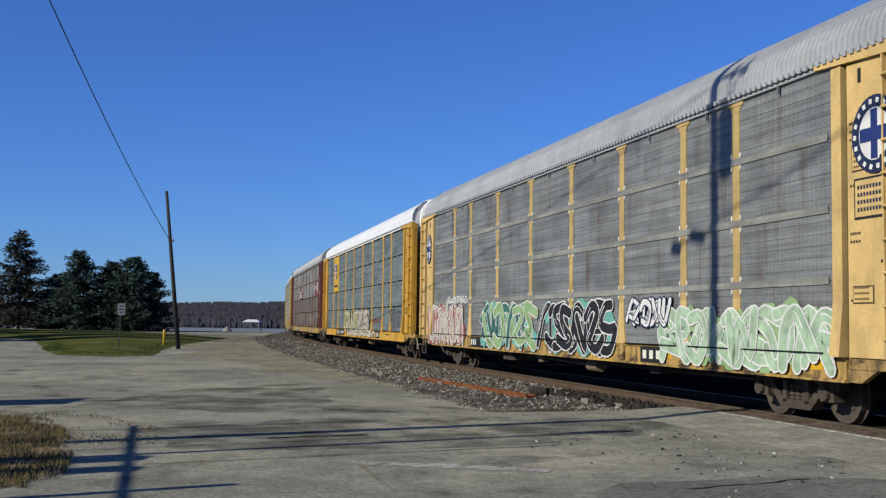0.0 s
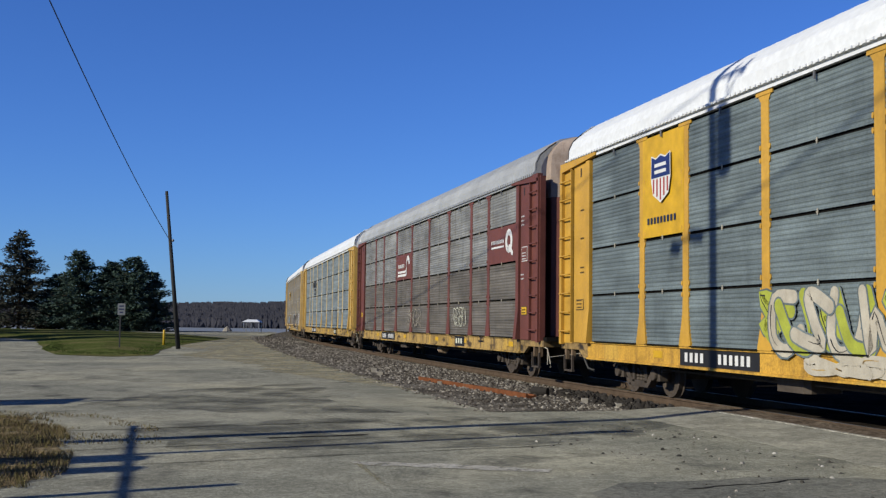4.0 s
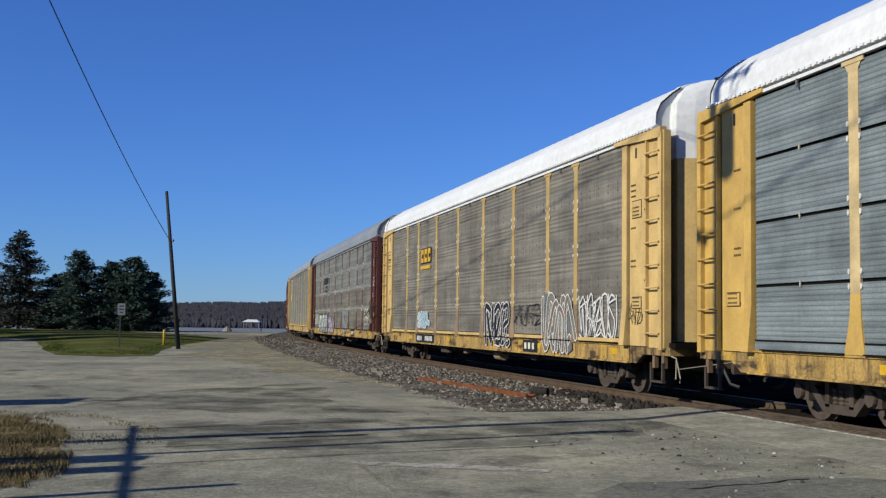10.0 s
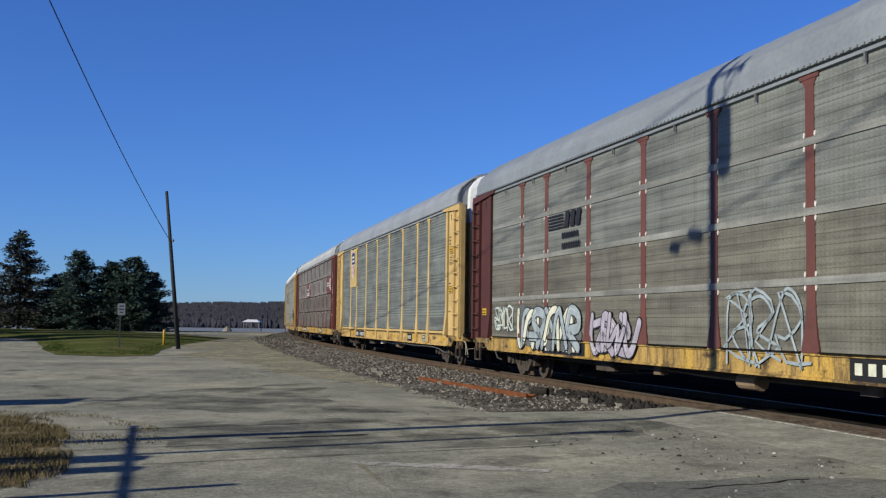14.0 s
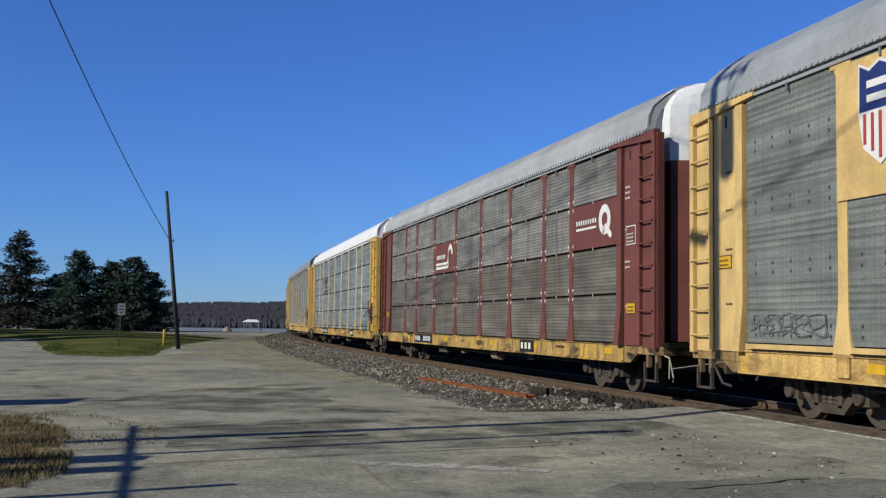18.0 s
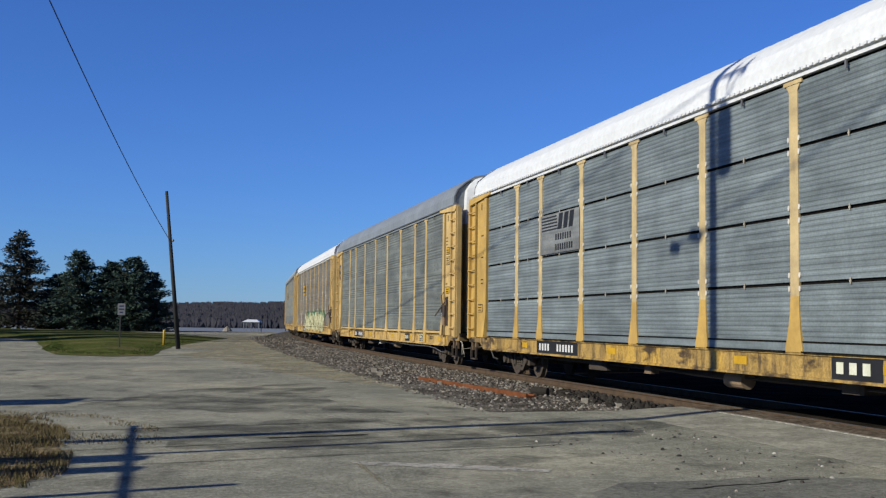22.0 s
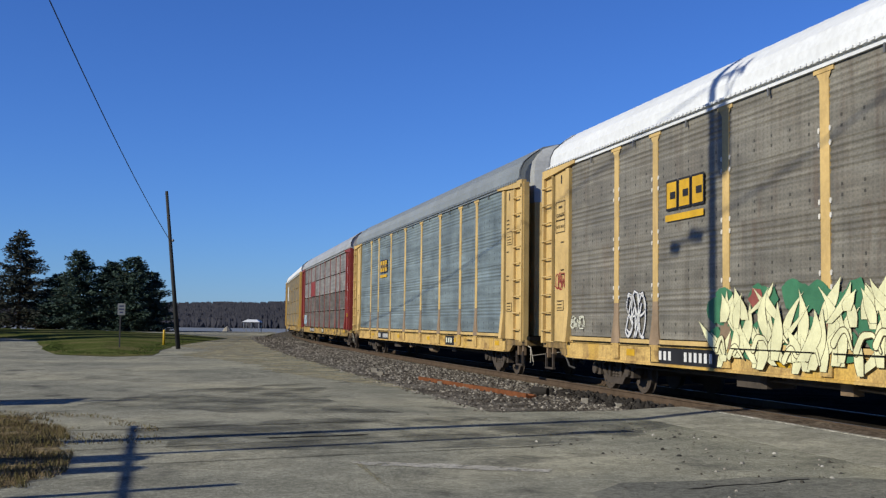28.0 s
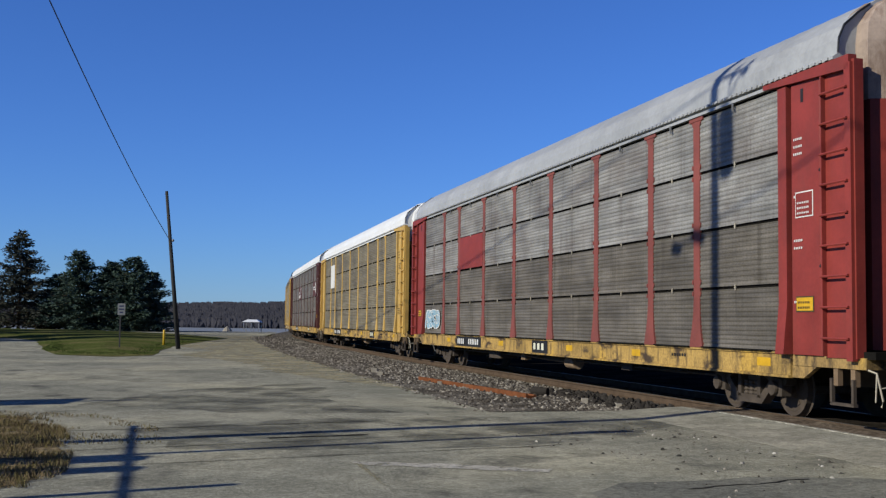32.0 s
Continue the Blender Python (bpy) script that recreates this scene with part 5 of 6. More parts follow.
            ribbon(g, s, fat, y - layer, 0)
            if rnd.random() < 0.6:
                a, b = rnd.choice(s), rnd.choice(s)
                ribbon(g, [a, ((a[0] + b[0]) / 2 + rnd.gauss(0, 0.1) * w, (a[1] + b[1]) / 2), b], fat * 0.8, y - 2 * layer, 0, fat * 0.5)
    else:
        # ground coat, outline, fill, inner shine
        if back:
            cloud(letters * 6, 0.13, 0.24, 2, 0.0, 0.12, 0.86)
        for i in range(2 * letters):
            wide = min(w * rnd.uniform(0.10, 0.15), 0.13 * h)
            s = bend(i / 2 - 0.25, wide + 0.03, 1.1)
            lay = 0.008 + 4 * layer * (i % 4)
            ribbon(g, s, wide + 0.03, y - lay, 1)
            ribbon(g, s, wide, y - lay - layer, 4 if fill2 and i % 2 else 0)
            k = rnd.randint(2, max(3, len(s) - 8))
            ribbon(g, [(px - 0.35 * wide, pz + 0.2 * wide) for px, pz in s[k:k + 6]], 0.014, y - lay - 2 * layer, 3, 0.004)
            if rnd.random() < 0.5:
                a = rnd.choice(s)
                ribbon(g, [a, (a[0] + rnd.uniform(-0.3, 0.3) * w, a[1] - 0.18 * h)], 0.012, y - lay - 3 * layer, 1, 0.004)
    me = g.mesh("graffiti", fill, edge, back or edge, shade or edge, fill2 or fill)
    return tagged(part("graffiti", me, car, label), label, kind="stuff")


def marks(car, x0, x1, z0, z1, n, mat, y=-SIDE - 0.03, seed=0, plate=None):
    """Illegible stencilled writing: plain bars on an optional dark plate."""
    if plate:
        decal(car, "mark_plate", rect(x0 - 0.12, x1 + 0.12, z0 - 0.08, z1 + 0.08), plate, y=y + 0.006)
    w = (x1 - x0) / n
    if z1 - z0 > 0.12:
        me = cached(("bar", round(w, 3), round(z1 - z0, 3), mat.name), lambda: Geo().prism(rect(0, w * 0.55, 0, z1 - z0), -0.003, 0.0, 0, "y").mesh("marking", mat))
        for i in range(n):
            part("marking", me, car, at=(x0 + i * w, y, z0))
        return
    g = Geo()
    for i in range(n):
        g.prism(rect(x0 + i * w, x0 + i * w + w * 0.55, z0, z1), y - 0.003, y, 0, "y")
    tagged(part("stencil", g.mesh("stencil", mat), car), kind="stuff")


# looks: frame, sill, panel sheet, panel style, roof, ribbed, end cap, clip kind, label
LOOKS = [
    (PALE, SILLY, P_HOLES, "banded", ROOF_G, True, ROOF_W, 1, "yellow-framed autorack with punched grey panels and green graffiti"),
    (AMBER, AMBER_S, P_SLATE, "rows", ROOF_W, False, ROOF_W, 2, "amber-framed autorack with slate panels and white roof"),
    (RUSTRED, SILLY, P_DARK, "rows", ROOF_G, True, RUSTCAP, 2, "rust-red framed autorack with weathered panels and grey roof"),
    (YELLOW, SILLY, P_BLUEGREY, "rows", ROOF_W, False, ROOF_W, 1, "yellow-framed autorack with blue-grey panels and white roof"),
    (PALE, SILLY, P_TAN, "tall", ROOF_W, False, ROOF_W, 1, "yellow-framed autorack with dull brown-grey panels and white roof"),
    (BROWN, SILLY, P_BANDED, "banded", ROOF_D, False, ROOF_W, 1, "dark brown framed autorack with banded grey panels"),
    (PALE, PALE_S, P_BOLTED, "tall", ROOF_M, False, ROOF_W, 0, "pale yellow framed autorack with bolted grey panels"),
    (RUSTRED, SILLY, P_DUSKY, "rows", ROOF_G, True, ROOF_W, 1, "rust-red framed autorack with dark streaked panels and grey roof"),
    (YELLOW, SILLY, P_BLUEGREY, "rows", ROOF_W, False, ROOF_W, 1, "yellow-framed autorack with clean blue-grey panels and white roof"),
    (PALE, PALE_S, P_BOLTED, "tall", ROOF_D, False, ROOF_W, 0, "yellow-framed autorack with tall grey panels and grey roof"),
    (PALE, PALE_S, P_TAN, "tall", ROOF_W, False, ROOF_W, 1, "yellow-framed autorack with brown-grey panels and cream graffiti"),
    (PALE, PALE_S, P_STEELB, "tall", ROOF_B, True, ROOF_G, 0, "yellow-framed autorack with steel-blue panels and ribbed roof"),
    (RED, SILLY, P_REDGREY, "rows", ROOF_G, False, RUSTCAP, 2, "red-framed autorack with streaked grey panels and pale roof"),
    (YELLOW, SILLY, P_TANH, "rows", ROOF_W, False, ROOF_W, 2, "yellow-framed autorack with tan panels and white roof"),
    (BROWN, SILLY, P_BROWNGREY, "rows", ROOF_W, False, ROOF_W, 2, "brown-framed autorack with dark panels and pale roof"),
    (YELLOW, SILLY, P_TAN, "tall", ROOF_G, False, ROOF_G, 0, "yellow-framed autorack with dull panels far down the train"),
]
# where the panel of a bay gives way to a painted sign: car, bay, row
SIGNS = {1: {1: (2, 3)}, 2: {3: (2,), 8: (2,)}, 6: {1: (2, 3)}, 7: {3: (2,), 8: (2,)}, 12: {2: (2,)}}


def build_car(i):
    frame_m, sill_m, sheet, style, roof_m, ribbed, cap_m, clip, label = LOOKS[i]
    car = thing("autorack_railcar", label, "railcar", "railcars of the passing train")
    post_m = WEATHERED if i in (3, 8) else FADED if i == 5 else OLDRED if i == 12 else DULLY if i in (0, 4) else frame_m
    foot_m = FLARE if i in (4, 10, 11) else FADED if i == 5 else OLDRED if i == 12 else frame_m
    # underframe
    part("floor", cached("floor", lambda: Geo().box(-13.9, 13.9, -1.40, 1.40, 0.98, 1.08).mesh("floor", SHADE_BLACK)), car)
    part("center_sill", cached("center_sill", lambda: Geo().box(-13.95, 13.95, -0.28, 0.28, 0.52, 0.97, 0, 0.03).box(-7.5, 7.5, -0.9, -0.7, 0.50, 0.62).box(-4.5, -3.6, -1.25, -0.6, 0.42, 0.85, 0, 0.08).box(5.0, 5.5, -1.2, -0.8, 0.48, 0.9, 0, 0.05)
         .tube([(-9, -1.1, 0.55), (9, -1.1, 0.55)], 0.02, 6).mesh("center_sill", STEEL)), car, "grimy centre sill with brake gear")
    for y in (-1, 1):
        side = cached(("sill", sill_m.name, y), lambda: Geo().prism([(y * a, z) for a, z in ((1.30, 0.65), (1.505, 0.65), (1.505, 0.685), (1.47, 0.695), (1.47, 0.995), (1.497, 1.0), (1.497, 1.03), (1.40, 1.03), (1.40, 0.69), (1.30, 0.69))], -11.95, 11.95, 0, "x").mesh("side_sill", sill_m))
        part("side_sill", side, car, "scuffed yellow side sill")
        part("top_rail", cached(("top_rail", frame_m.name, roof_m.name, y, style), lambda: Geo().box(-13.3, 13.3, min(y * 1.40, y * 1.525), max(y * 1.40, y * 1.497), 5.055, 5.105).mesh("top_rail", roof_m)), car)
        # backing sheet painted near black, so the panel gaps read as shaded
        part("liner", cached(("liner", y), lambda: Geo().box(-13.4, 13.4, min(y * 1.41, y * 1.44), max(y * 1.41, y * 1.44), 1.02, 5.06).mesh("liner", SHADE_BLACK)), car)
    part("brake_cylinder", cached("brake_cylinder", lambda: Geo().tube([(1.6, -1.05, 0.50), (1.66, -1.05, 0.50), (2.15, -1.05, 0.50), (2.2, -1.05, 0.50)], 0.14, 14).box(1.75, 1.8, -1.1, -1.0, 0.55, 0.98).box(2.0, 2.05, -1.1, -1.0, 0.55, 0.98).mesh("brake_cylinder", FLARE)), car, "dusty tan brake cylinder")
    part("valve_box", cached(("valve_box", i in (6, 9)), lambda: Geo().box(-1.5, -1.2, -1.25, -1.05, 0.46, 0.66, 0, 0.02).tube([(-1.2, -1.15, 0.56), (0.4, -1.15, 0.52), (1.6, -1.08, 0.50)], 0.018, 6).mesh("valve_box", CLIPS if i in (6, 9) else GRIMY)), car, "small valve box with an air pipe")
    # panels
    signs = SIGNS.get(i, {})
    for y in (-1, 1):
        for b in range(9):
            x0, x1 = EDGES[b] + 0.04, EDGES[b + 1] - 0.04
            rows = [(LEVELS[r], LEVELS[r + 1] - 0.05) for r in range(4)] if style == "rows" else [(LEVELS[r], LEVELS[r + 1]) for r in range(4)] if style == "banded" else [(1.15, 3.09), (3.09, 5.045)]
            for r, (z0, z1) in enumerate(rows):
                taken = signs.get(b, ())
                if y < 0 and style == "rows" and r in taken:
                    continue
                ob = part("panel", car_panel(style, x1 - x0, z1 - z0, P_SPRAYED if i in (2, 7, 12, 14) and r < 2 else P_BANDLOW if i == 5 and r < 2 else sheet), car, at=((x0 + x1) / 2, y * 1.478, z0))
                if y > 0:
                    ob.rotation_euler = (0, 0, math.pi)
    if style == "banded":
        band = cached(("band", sheet.name), lambda: Geo().box(-11.6, 11.6, -0.012, 0.0, -0.055, 0.055).mesh("band", BANDM))
        for z in LEVELS[1:4]:
            part("band", band, car, "pale smooth joint strip", at=(0, -SIDE + 0.012, z))
    if i in (3, 8):
        part("base_strip", cached("grey_base_strip", lambda: Geo().box(-11.7, 11.7, -1.495, -1.45, 1.035, 1.17).mesh("base_strip", P_BLUEGREY)), car, "plain grey strip above the sill")
        # seam above the strip, drawn as a near-black bar
        part("base_seam", cached("base_seam", lambda: Geo().box(-11.7, 11.7, -1.493, -1.45, 1.172, 1.20).mesh("base_seam", SHADE_BLACK)), car)
    if style == "tall":
        for y in (-1, 1):
            part("base_strip", cached(("base_strip", frame_m.name, y), lambda: Geo().box(-11.7, 11.7, min(y * 1.42, y * 1.505), max(y * 1.42, y * 1.505), 1.04, 1.13).mesh("base_strip", frame_m)), car)
    for x in POSTS:
        part("post", post_mesh(post_m, clip, foot_m, sill_m, i in (0, 6, 9, 10, 11)), car, at=(x, -SIDE + 0.02, 0))
        ob = part("post", post_mesh(post_m, clip, foot_m, sill_m, i in (0, 6, 9, 10, 11)), car, at=(x, SIDE - 0.02, 0))
        ob.rotation_euler = (0, 0, math.pi)
    # near-black strip standing in for the shaded gap between the panels and the sill
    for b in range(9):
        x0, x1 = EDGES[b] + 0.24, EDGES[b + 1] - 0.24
        part("drip_lip", cached(("drip_lip", round(x1 - x0, 2)), lambda: Geo().box(x0 - (x0 + x1) / 2, x1 - (x0 + x1) / 2, -1.542, -1.45, 1.034, 1.052).mesh("drip_lip", SHADE_BLACK)), car, at=((x0 + x1) / 2, 0, 0))
    # hanging door stops under the eave
    for b in range(9):
        part("hanger", cached("hanger", lambda: Geo().box(-0.02, 0.02, -0.025, 0.0, -0.13, 0.0).mesh("hanger", GREYMETAL)), car, at=((EDGES[b] + EDGES[b + 1]) / 2, -SIDE - 0.012, 5.06))
    if style == "rows":
        for b in range(9):
            for z in LEVELS[1:4]:
                part("seam_clip", cached("seam_clip", lambda: Geo().box(-0.011, 0.011, -0.012, 0.0, -0.07, 0.02).box(-0.018, 0.018, -0.015, 0.0, -0.04, -0.018).mesh("seam_clip", BEIGE)), car, at=((EDGES[b] + EDGES[b + 1]) / 2, -SIDE + 0.012, z))
    part("roof", roof_mesh(roof_m, ribbed, 0.07 if i in (5, 6, 9) else 0.02 if i == 12 else 0.012), car, "ribbed arched roof" if ribbed else "smooth arched roof")
    # ends
    for turn in (0, 180):
        for flip in (1, -1):
            if flip == 1:
                items = (("end_post", end_post_mesh(frame_m), (0, 0, 0)), ("end_panel", end_sheet_mesh(frame_m), (0, 0, 0)), ("eave_bracket", bracket_mesh(frame_m), (0, 0, 0)), ("corner_column", corner_mesh(frame_m), (0, 0, 0)), ("ladder", ladder_mesh(frame_m), (13.25, -1.47, 0)))
            else:
                items = (("end_post", mirrored(end_post_mesh(frame_m)), (0, 0, 0)), ("end_panel", mirrored(end_sheet_mesh(frame_m)), (0, 0, 0)), ("eave_bracket", mirrored(bracket_mesh(frame_m)), (0, 0, 0)), ("corner_column", mirrored(corner_mesh(frame_m)), (0, 0, 0)), ("ladder", mirrored(ladder_mesh(frame_m)), (13.25, 1.47, 0)))
            for nm, me, at in items:
                ob = part(nm, me, car)
                ob.matrix_local = pose(0, 0, 0, 0, 0, turn) @ pose(*at)
        if turn:
            # the rear end turns its other face to the camera's side
            part("door_post", mirrored(cached(("door_post", (YELLOW if frame_m in (RUSTRED, RED) else frame_m).name), lambda: Geo().box(12.80, 12.885, -1.43, -1.38, 1.05, 4.95).mesh("door_post", YELLOW if frame_m in (RUSTRED, RED) else frame_m))), car).matrix_local = pose(0, 0, 0, 0, 0, turn)
            for z in (2.25, 3.62):
                part("latch", cached("rear_latch", lambda: Geo().box(12.79, 12.90, 1.42, 1.47, -0.07, 0.07, 0, 0.01).mesh("latch", BLACK)), car, "black latch").matrix_local = pose(0, 0, 0, 0, 0, turn) @ pose(0, 0, z)
            part("stirrup_step", cached("rear_stirrup", lambda: Geo().box(12.95, 13.0, 1.42, 1.47, 0.36, 0.7).box(13.45, 13.5, 1.42, 1.47, 0.36, 0.7).box(12.95, 13.5, 1.40, 1.47, 0.33, 0.37).mesh("stirrup_step", STEEL)), car).matrix_local = pose(0, 0, 0, 0, 0, turn)
        part("latch_bar", cached("latch_bar", lambda: Geo().box(13.6, 13.785, -0.72, 0.3, 3.37, 3.43).mesh("latch_bar", BLACK)), car, "black latch bar across the end doors").matrix_local = pose(0, 0, 0, 0, 0, turn)
        # the small hatch in the end doors
        part("end_hatch", cached(("end_hatch", frame_m.name), lambda: Geo().box(13.66, 13.73, -0.62, -0.57, 1.3, 2.55).box(13.68, 13.79, -0.02, 0.03, 1.3, 2.55).box(13.68, 13.775, -0.57, -0.02, 2.5, 2.55).box(13.68, 13.775, -0.57, -0.02, 1.3, 1.35).mesh("end_hatch", frame_m)), car, "framed hatch in the end doors").matrix_local = pose(0, 0, 0, 0, 0, turn)
        seal = cached("roof_seal", lambda: seal_geo().mesh("roof_seal", BLACK))
        for me in (seal, mirrored(seal)):
            part("roof_seal", me, car, "black rubber strip at the roof end").matrix_local = pose(0, 0, 0, 0, 0, turn)
        part("hood_brow", cached("hood_brow", lambda: brow_geo().mesh("hood_brow", BLACK)), car, "black edge strip along the hood").matrix_local = pose(0, 0, 0, 0, 0, turn)
        for nm, me in (("end_door", end_door_mesh(frame_m)), ("end_cap", end_cap_mesh(cap_m))):
            part(nm, me, car).matrix_local = pose(0, 0, 0, 0, 0, turn)
        end = cached("coupler", lambda: Geo().box(13.9, 14.12, -0.1, 0.1, 0.72, 0.98).box(14.1, 14.26, -0.16, 0.14, 0.70, 1.0, 0, 0.04).tube([(13.9, 0.3, 0.8), (14.1, 0.34, 0.5), (14.25, 0.2, 0.42)], 0.03, 6).mesh("coupler", STEEL))
        part("coupler", end, car, "grimy steel coupler and hose").matrix_local = pose(0, 0, 0, 0, 0, turn)
        step = cached(("stirrup", sill_m.name), lambda: Geo().box(12.95, 13.0, -1.47, -1.42, 0.36, 0.7).box(13.45, 13.5, -1.47, -1.42, 0.36, 0.7).box(12.95, 13.5, -1.47, -1.40, 0.33, 0.37).mesh("stirrup_step", STEEL))
        part("end_sill", cached("end_sill", lambda: Geo().box(11.955, 13.72, -1.455, 1.455, 0.84, 0.995, 0, 0.04).prism([(11.955, 0.66), (12.25, 0.66), (12.6, 0.84), (11.955, 0.84)], -1.44, -1.36, 0, "y").prism([(11.955, 0.66), (12.25, 0.66), (12.6, 0.84), (11.955, 0.84)], 1.36, 1.44, 0, "y").box(13.0, 13.1, -1.44, -1.36, 0.6, 0.84, 1).box(13.4, 13.5, -1.44, -1.36, 0.6, 0.84, 1).box(13.0, 13.1, 1.36, 1.44, 0.6, 0.84, 1).box(13.4, 13.5, 1.36, 1.44, 0.6, 0.84, 1).box(13.7, 13.9, -0.5, 0.5, 0.62, 1.0, 1, 0.03).mesh("end_sill", GRIMYY, GRIMY)), car, "grimy end sill").matrix_local = pose(0, 0, 0, 0, 0, turn)
        part("stirrup_step", step, car).matrix_local = pose(0, 0, 0, 0, 0, turn)
        inner = YELLOW if frame_m in (RUSTRED, RED) else RUSTRED if i in (4, 10) else frame_m
        part("door_post", cached(("door_post", inner.name), lambda: Geo().box(12.80, 12.885, -1.43, -1.38, 1.05, 4.95).mesh("door_post", inner)), car).matrix_local = pose(0, 0, 0, 0, 0, turn)
        for z in (2.25, 3.62):
            part("latch", cached("latch", lambda: Geo().box(12.79, 12.90, -1.47, -1.42, -0.07, 0.07, 0, 0.01).tube([(12.84, -1.47, 0.0), (12.84, -1.53, 0.02)], 0.025, 6).mesh("latch", BLACK)), car, "black latch").matrix_local = pose(0, 0, 0, 0, 0, turn) @ pose(0, 0, z)
        lever = cached("lever", lambda: Geo().tube([(13.62, -1.40, 0.86), (13.86, -1.36, 0.80), (13.9, -1.30, 0.44), (13.84, -1.28, 0.36)], 0.014, 6).tube([(13.86, -1.36, 0.80), (13.8, -1.34, 0.42)], 0.012, 6).tube([(13.88, -1.33, 0.6), (13.9, -0.2, 0.74)], 0.012, 6).mesh("uncoupling_lever", BEIGE))
        part("uncoupling_lever", lever, car, "pale bent uncoupling lever").matrix_local = pose(0, 0, 0, 0, 0, turn)
        hose = cached("hose", lambda: Geo().tube([(13.75, -0.45, 0.85), (13.95, -0.45, 0.6), (14.1, -0.40, 0.35), (14.25, -0.30, 0.30)], 0.032, 6).mesh("air_hose", BLACK))
        part("air_hose", hose, car, "black rubber air hose").matrix_local = pose(0, 0, 0, 0, 0, turn)
        add_truck(car, 10.05 if turn == 0 else -10.05)
    # reflectors and stencils on the sill
    for x in (-8.3, -2.6, 2.7, 6.4, 11.2):
        decal(car, "reflector", rect(x - 0.2, x + 0.2, 0.80, 0.93), GOLD, "yellow reflector", -1.472)
    decal(car, "mark_plate", rect(-7.35, -4.55, 0.70, 0.99), BLACK, "black number plate", -1.472)
    marks(car, -7.15, -6.35, 0.765, 0.93, 4, WHITE, -1.479)
    marks(car, -5.9, -4.75, 0.765, 0.93, 6, WHITE, -1.479)
    if i not in (6, 9):
        x = 0.1 if i == 12 else 5.25
        marks(car, x + 0.1, x + 1.0, 0.77, 0.93, 3, BONE, -1.482, plate=BLACK)
    else:
        marks(car, 5.55, 6.15, 0.79, 0.92, 3, BONE, -1.482, plate=BLACK)
        decal(car, "notice_frame", rect(8.02, 8.62, 0.72, 0.99), BONE, "white framed stencil box", -1.472)
        for z0, z1 in ((0.82, 0.97), (0.735, 0.80)):
            decal(car, "notice_plate", rect(8.05, 8.59, z0, z1), BLACK, "", -1.476)
        marks(car, 8.12, 8.55, 0.85, 0.94, 3, BONE, -1.480)
        marks(car, 8.12, 8.55, 0.755, 0.785, 5, BONE, -1.480)
        marks(car, 9.75, 10.35, 0.90, 0.935, 7, INK, -1.476)
        marks(car, 9.75, 10.25, 0.84, 0.875, 6, INK, -1.476)
    if i not in (6, 9):
        marks(car, 8.0, 8.6, 0.86, 0.91, 6, BLACK, -1.479)
    ink = WHITE if frame_m in (RUSTRED, BROWN, RED) else INK
    for end in (1, -1):
        def span(x0, x1):
            return (x0, x1) if end > 0 else (-x1, -x0)
        decal(car, "slot", rect(*span(12.31, 12.38), 4.70, 4.90), BLACK, "dark slot under the eave", -1.492)
        for z, n in ((4.15, 4), (4.04, 5), (3.93, 4), (3.3, 3), (2.65, 4), (2.54, 3), (1.75, 4))[(0 if end > 0 else 2 if ink is INK else 7):]:
            marks(car, *span(12.12, 12.36), z, z + 0.035, n + 1, ink, -1.496)
        boxes = ((3.62, 3.86, 0), (3.28, 3.56, 1), (2.35, 2.58, 0)) if i in (6, 9) else ((3.50, 3.86, 1), (1.72, 1.96, 1)) if ink is INK else ((3.0, 3.38, 2), (1.62, 1.85, 0))
        for z0, z1, kind in boxes if end > 0 or i == 9 else boxes[-1:]:
            x0, x1 = span(12.16, 12.62)
            decal(car, "notice_frame", rect(x0, x1, z0, z1), INK if kind < 2 else WHITE, "framed notice", -1.494)
            decal(car, "notice_plate", rect(x0 + 0.02, x1 - 0.02, z0 + 0.02, z1 - 0.02), GOLD if kind == 0 else frame_m, "", -1.499)
            for q in range(2 if kind == 0 else 3):
                zz = z0 + 0.05 + 0.075 * q
                marks(car, x0 + 0.06, x1 - 0.08, zz, zz + 0.03, 7, ink if kind else INK, -1.505)
    return car


GRIME = plain("oily_iron", (0.07, 0.05, 0.04), 0.7, 0.2, vary=0.4, scale=6)
GRIMY = plain("rust_stained_sill", (0.22, 0.15, 0.09), 0.8, vary=0.4, dirt=(0.05, 0.04, 0.03))
GRIMYY = sill_mat("oil_stained_end_sill", (0.36, 0.235, 0.085), (0.05, 0.036, 0.026), 1.0)
BANDM = panel_mat("smooth_joint_sheet", (0.36, 0.36, 0.32), worn=0.3)


def mirrored(me):
    """The same mesh seen in a glass: y turned round."""
    def make():
        cp = me.copy()
        for v in cp.vertices:
            v.co.y = -v.co.y
        cp.flip_normals()
        return cp
    return cached(("mirror", me.name), make)


CARS = [build_car(i) for i in range(16)]


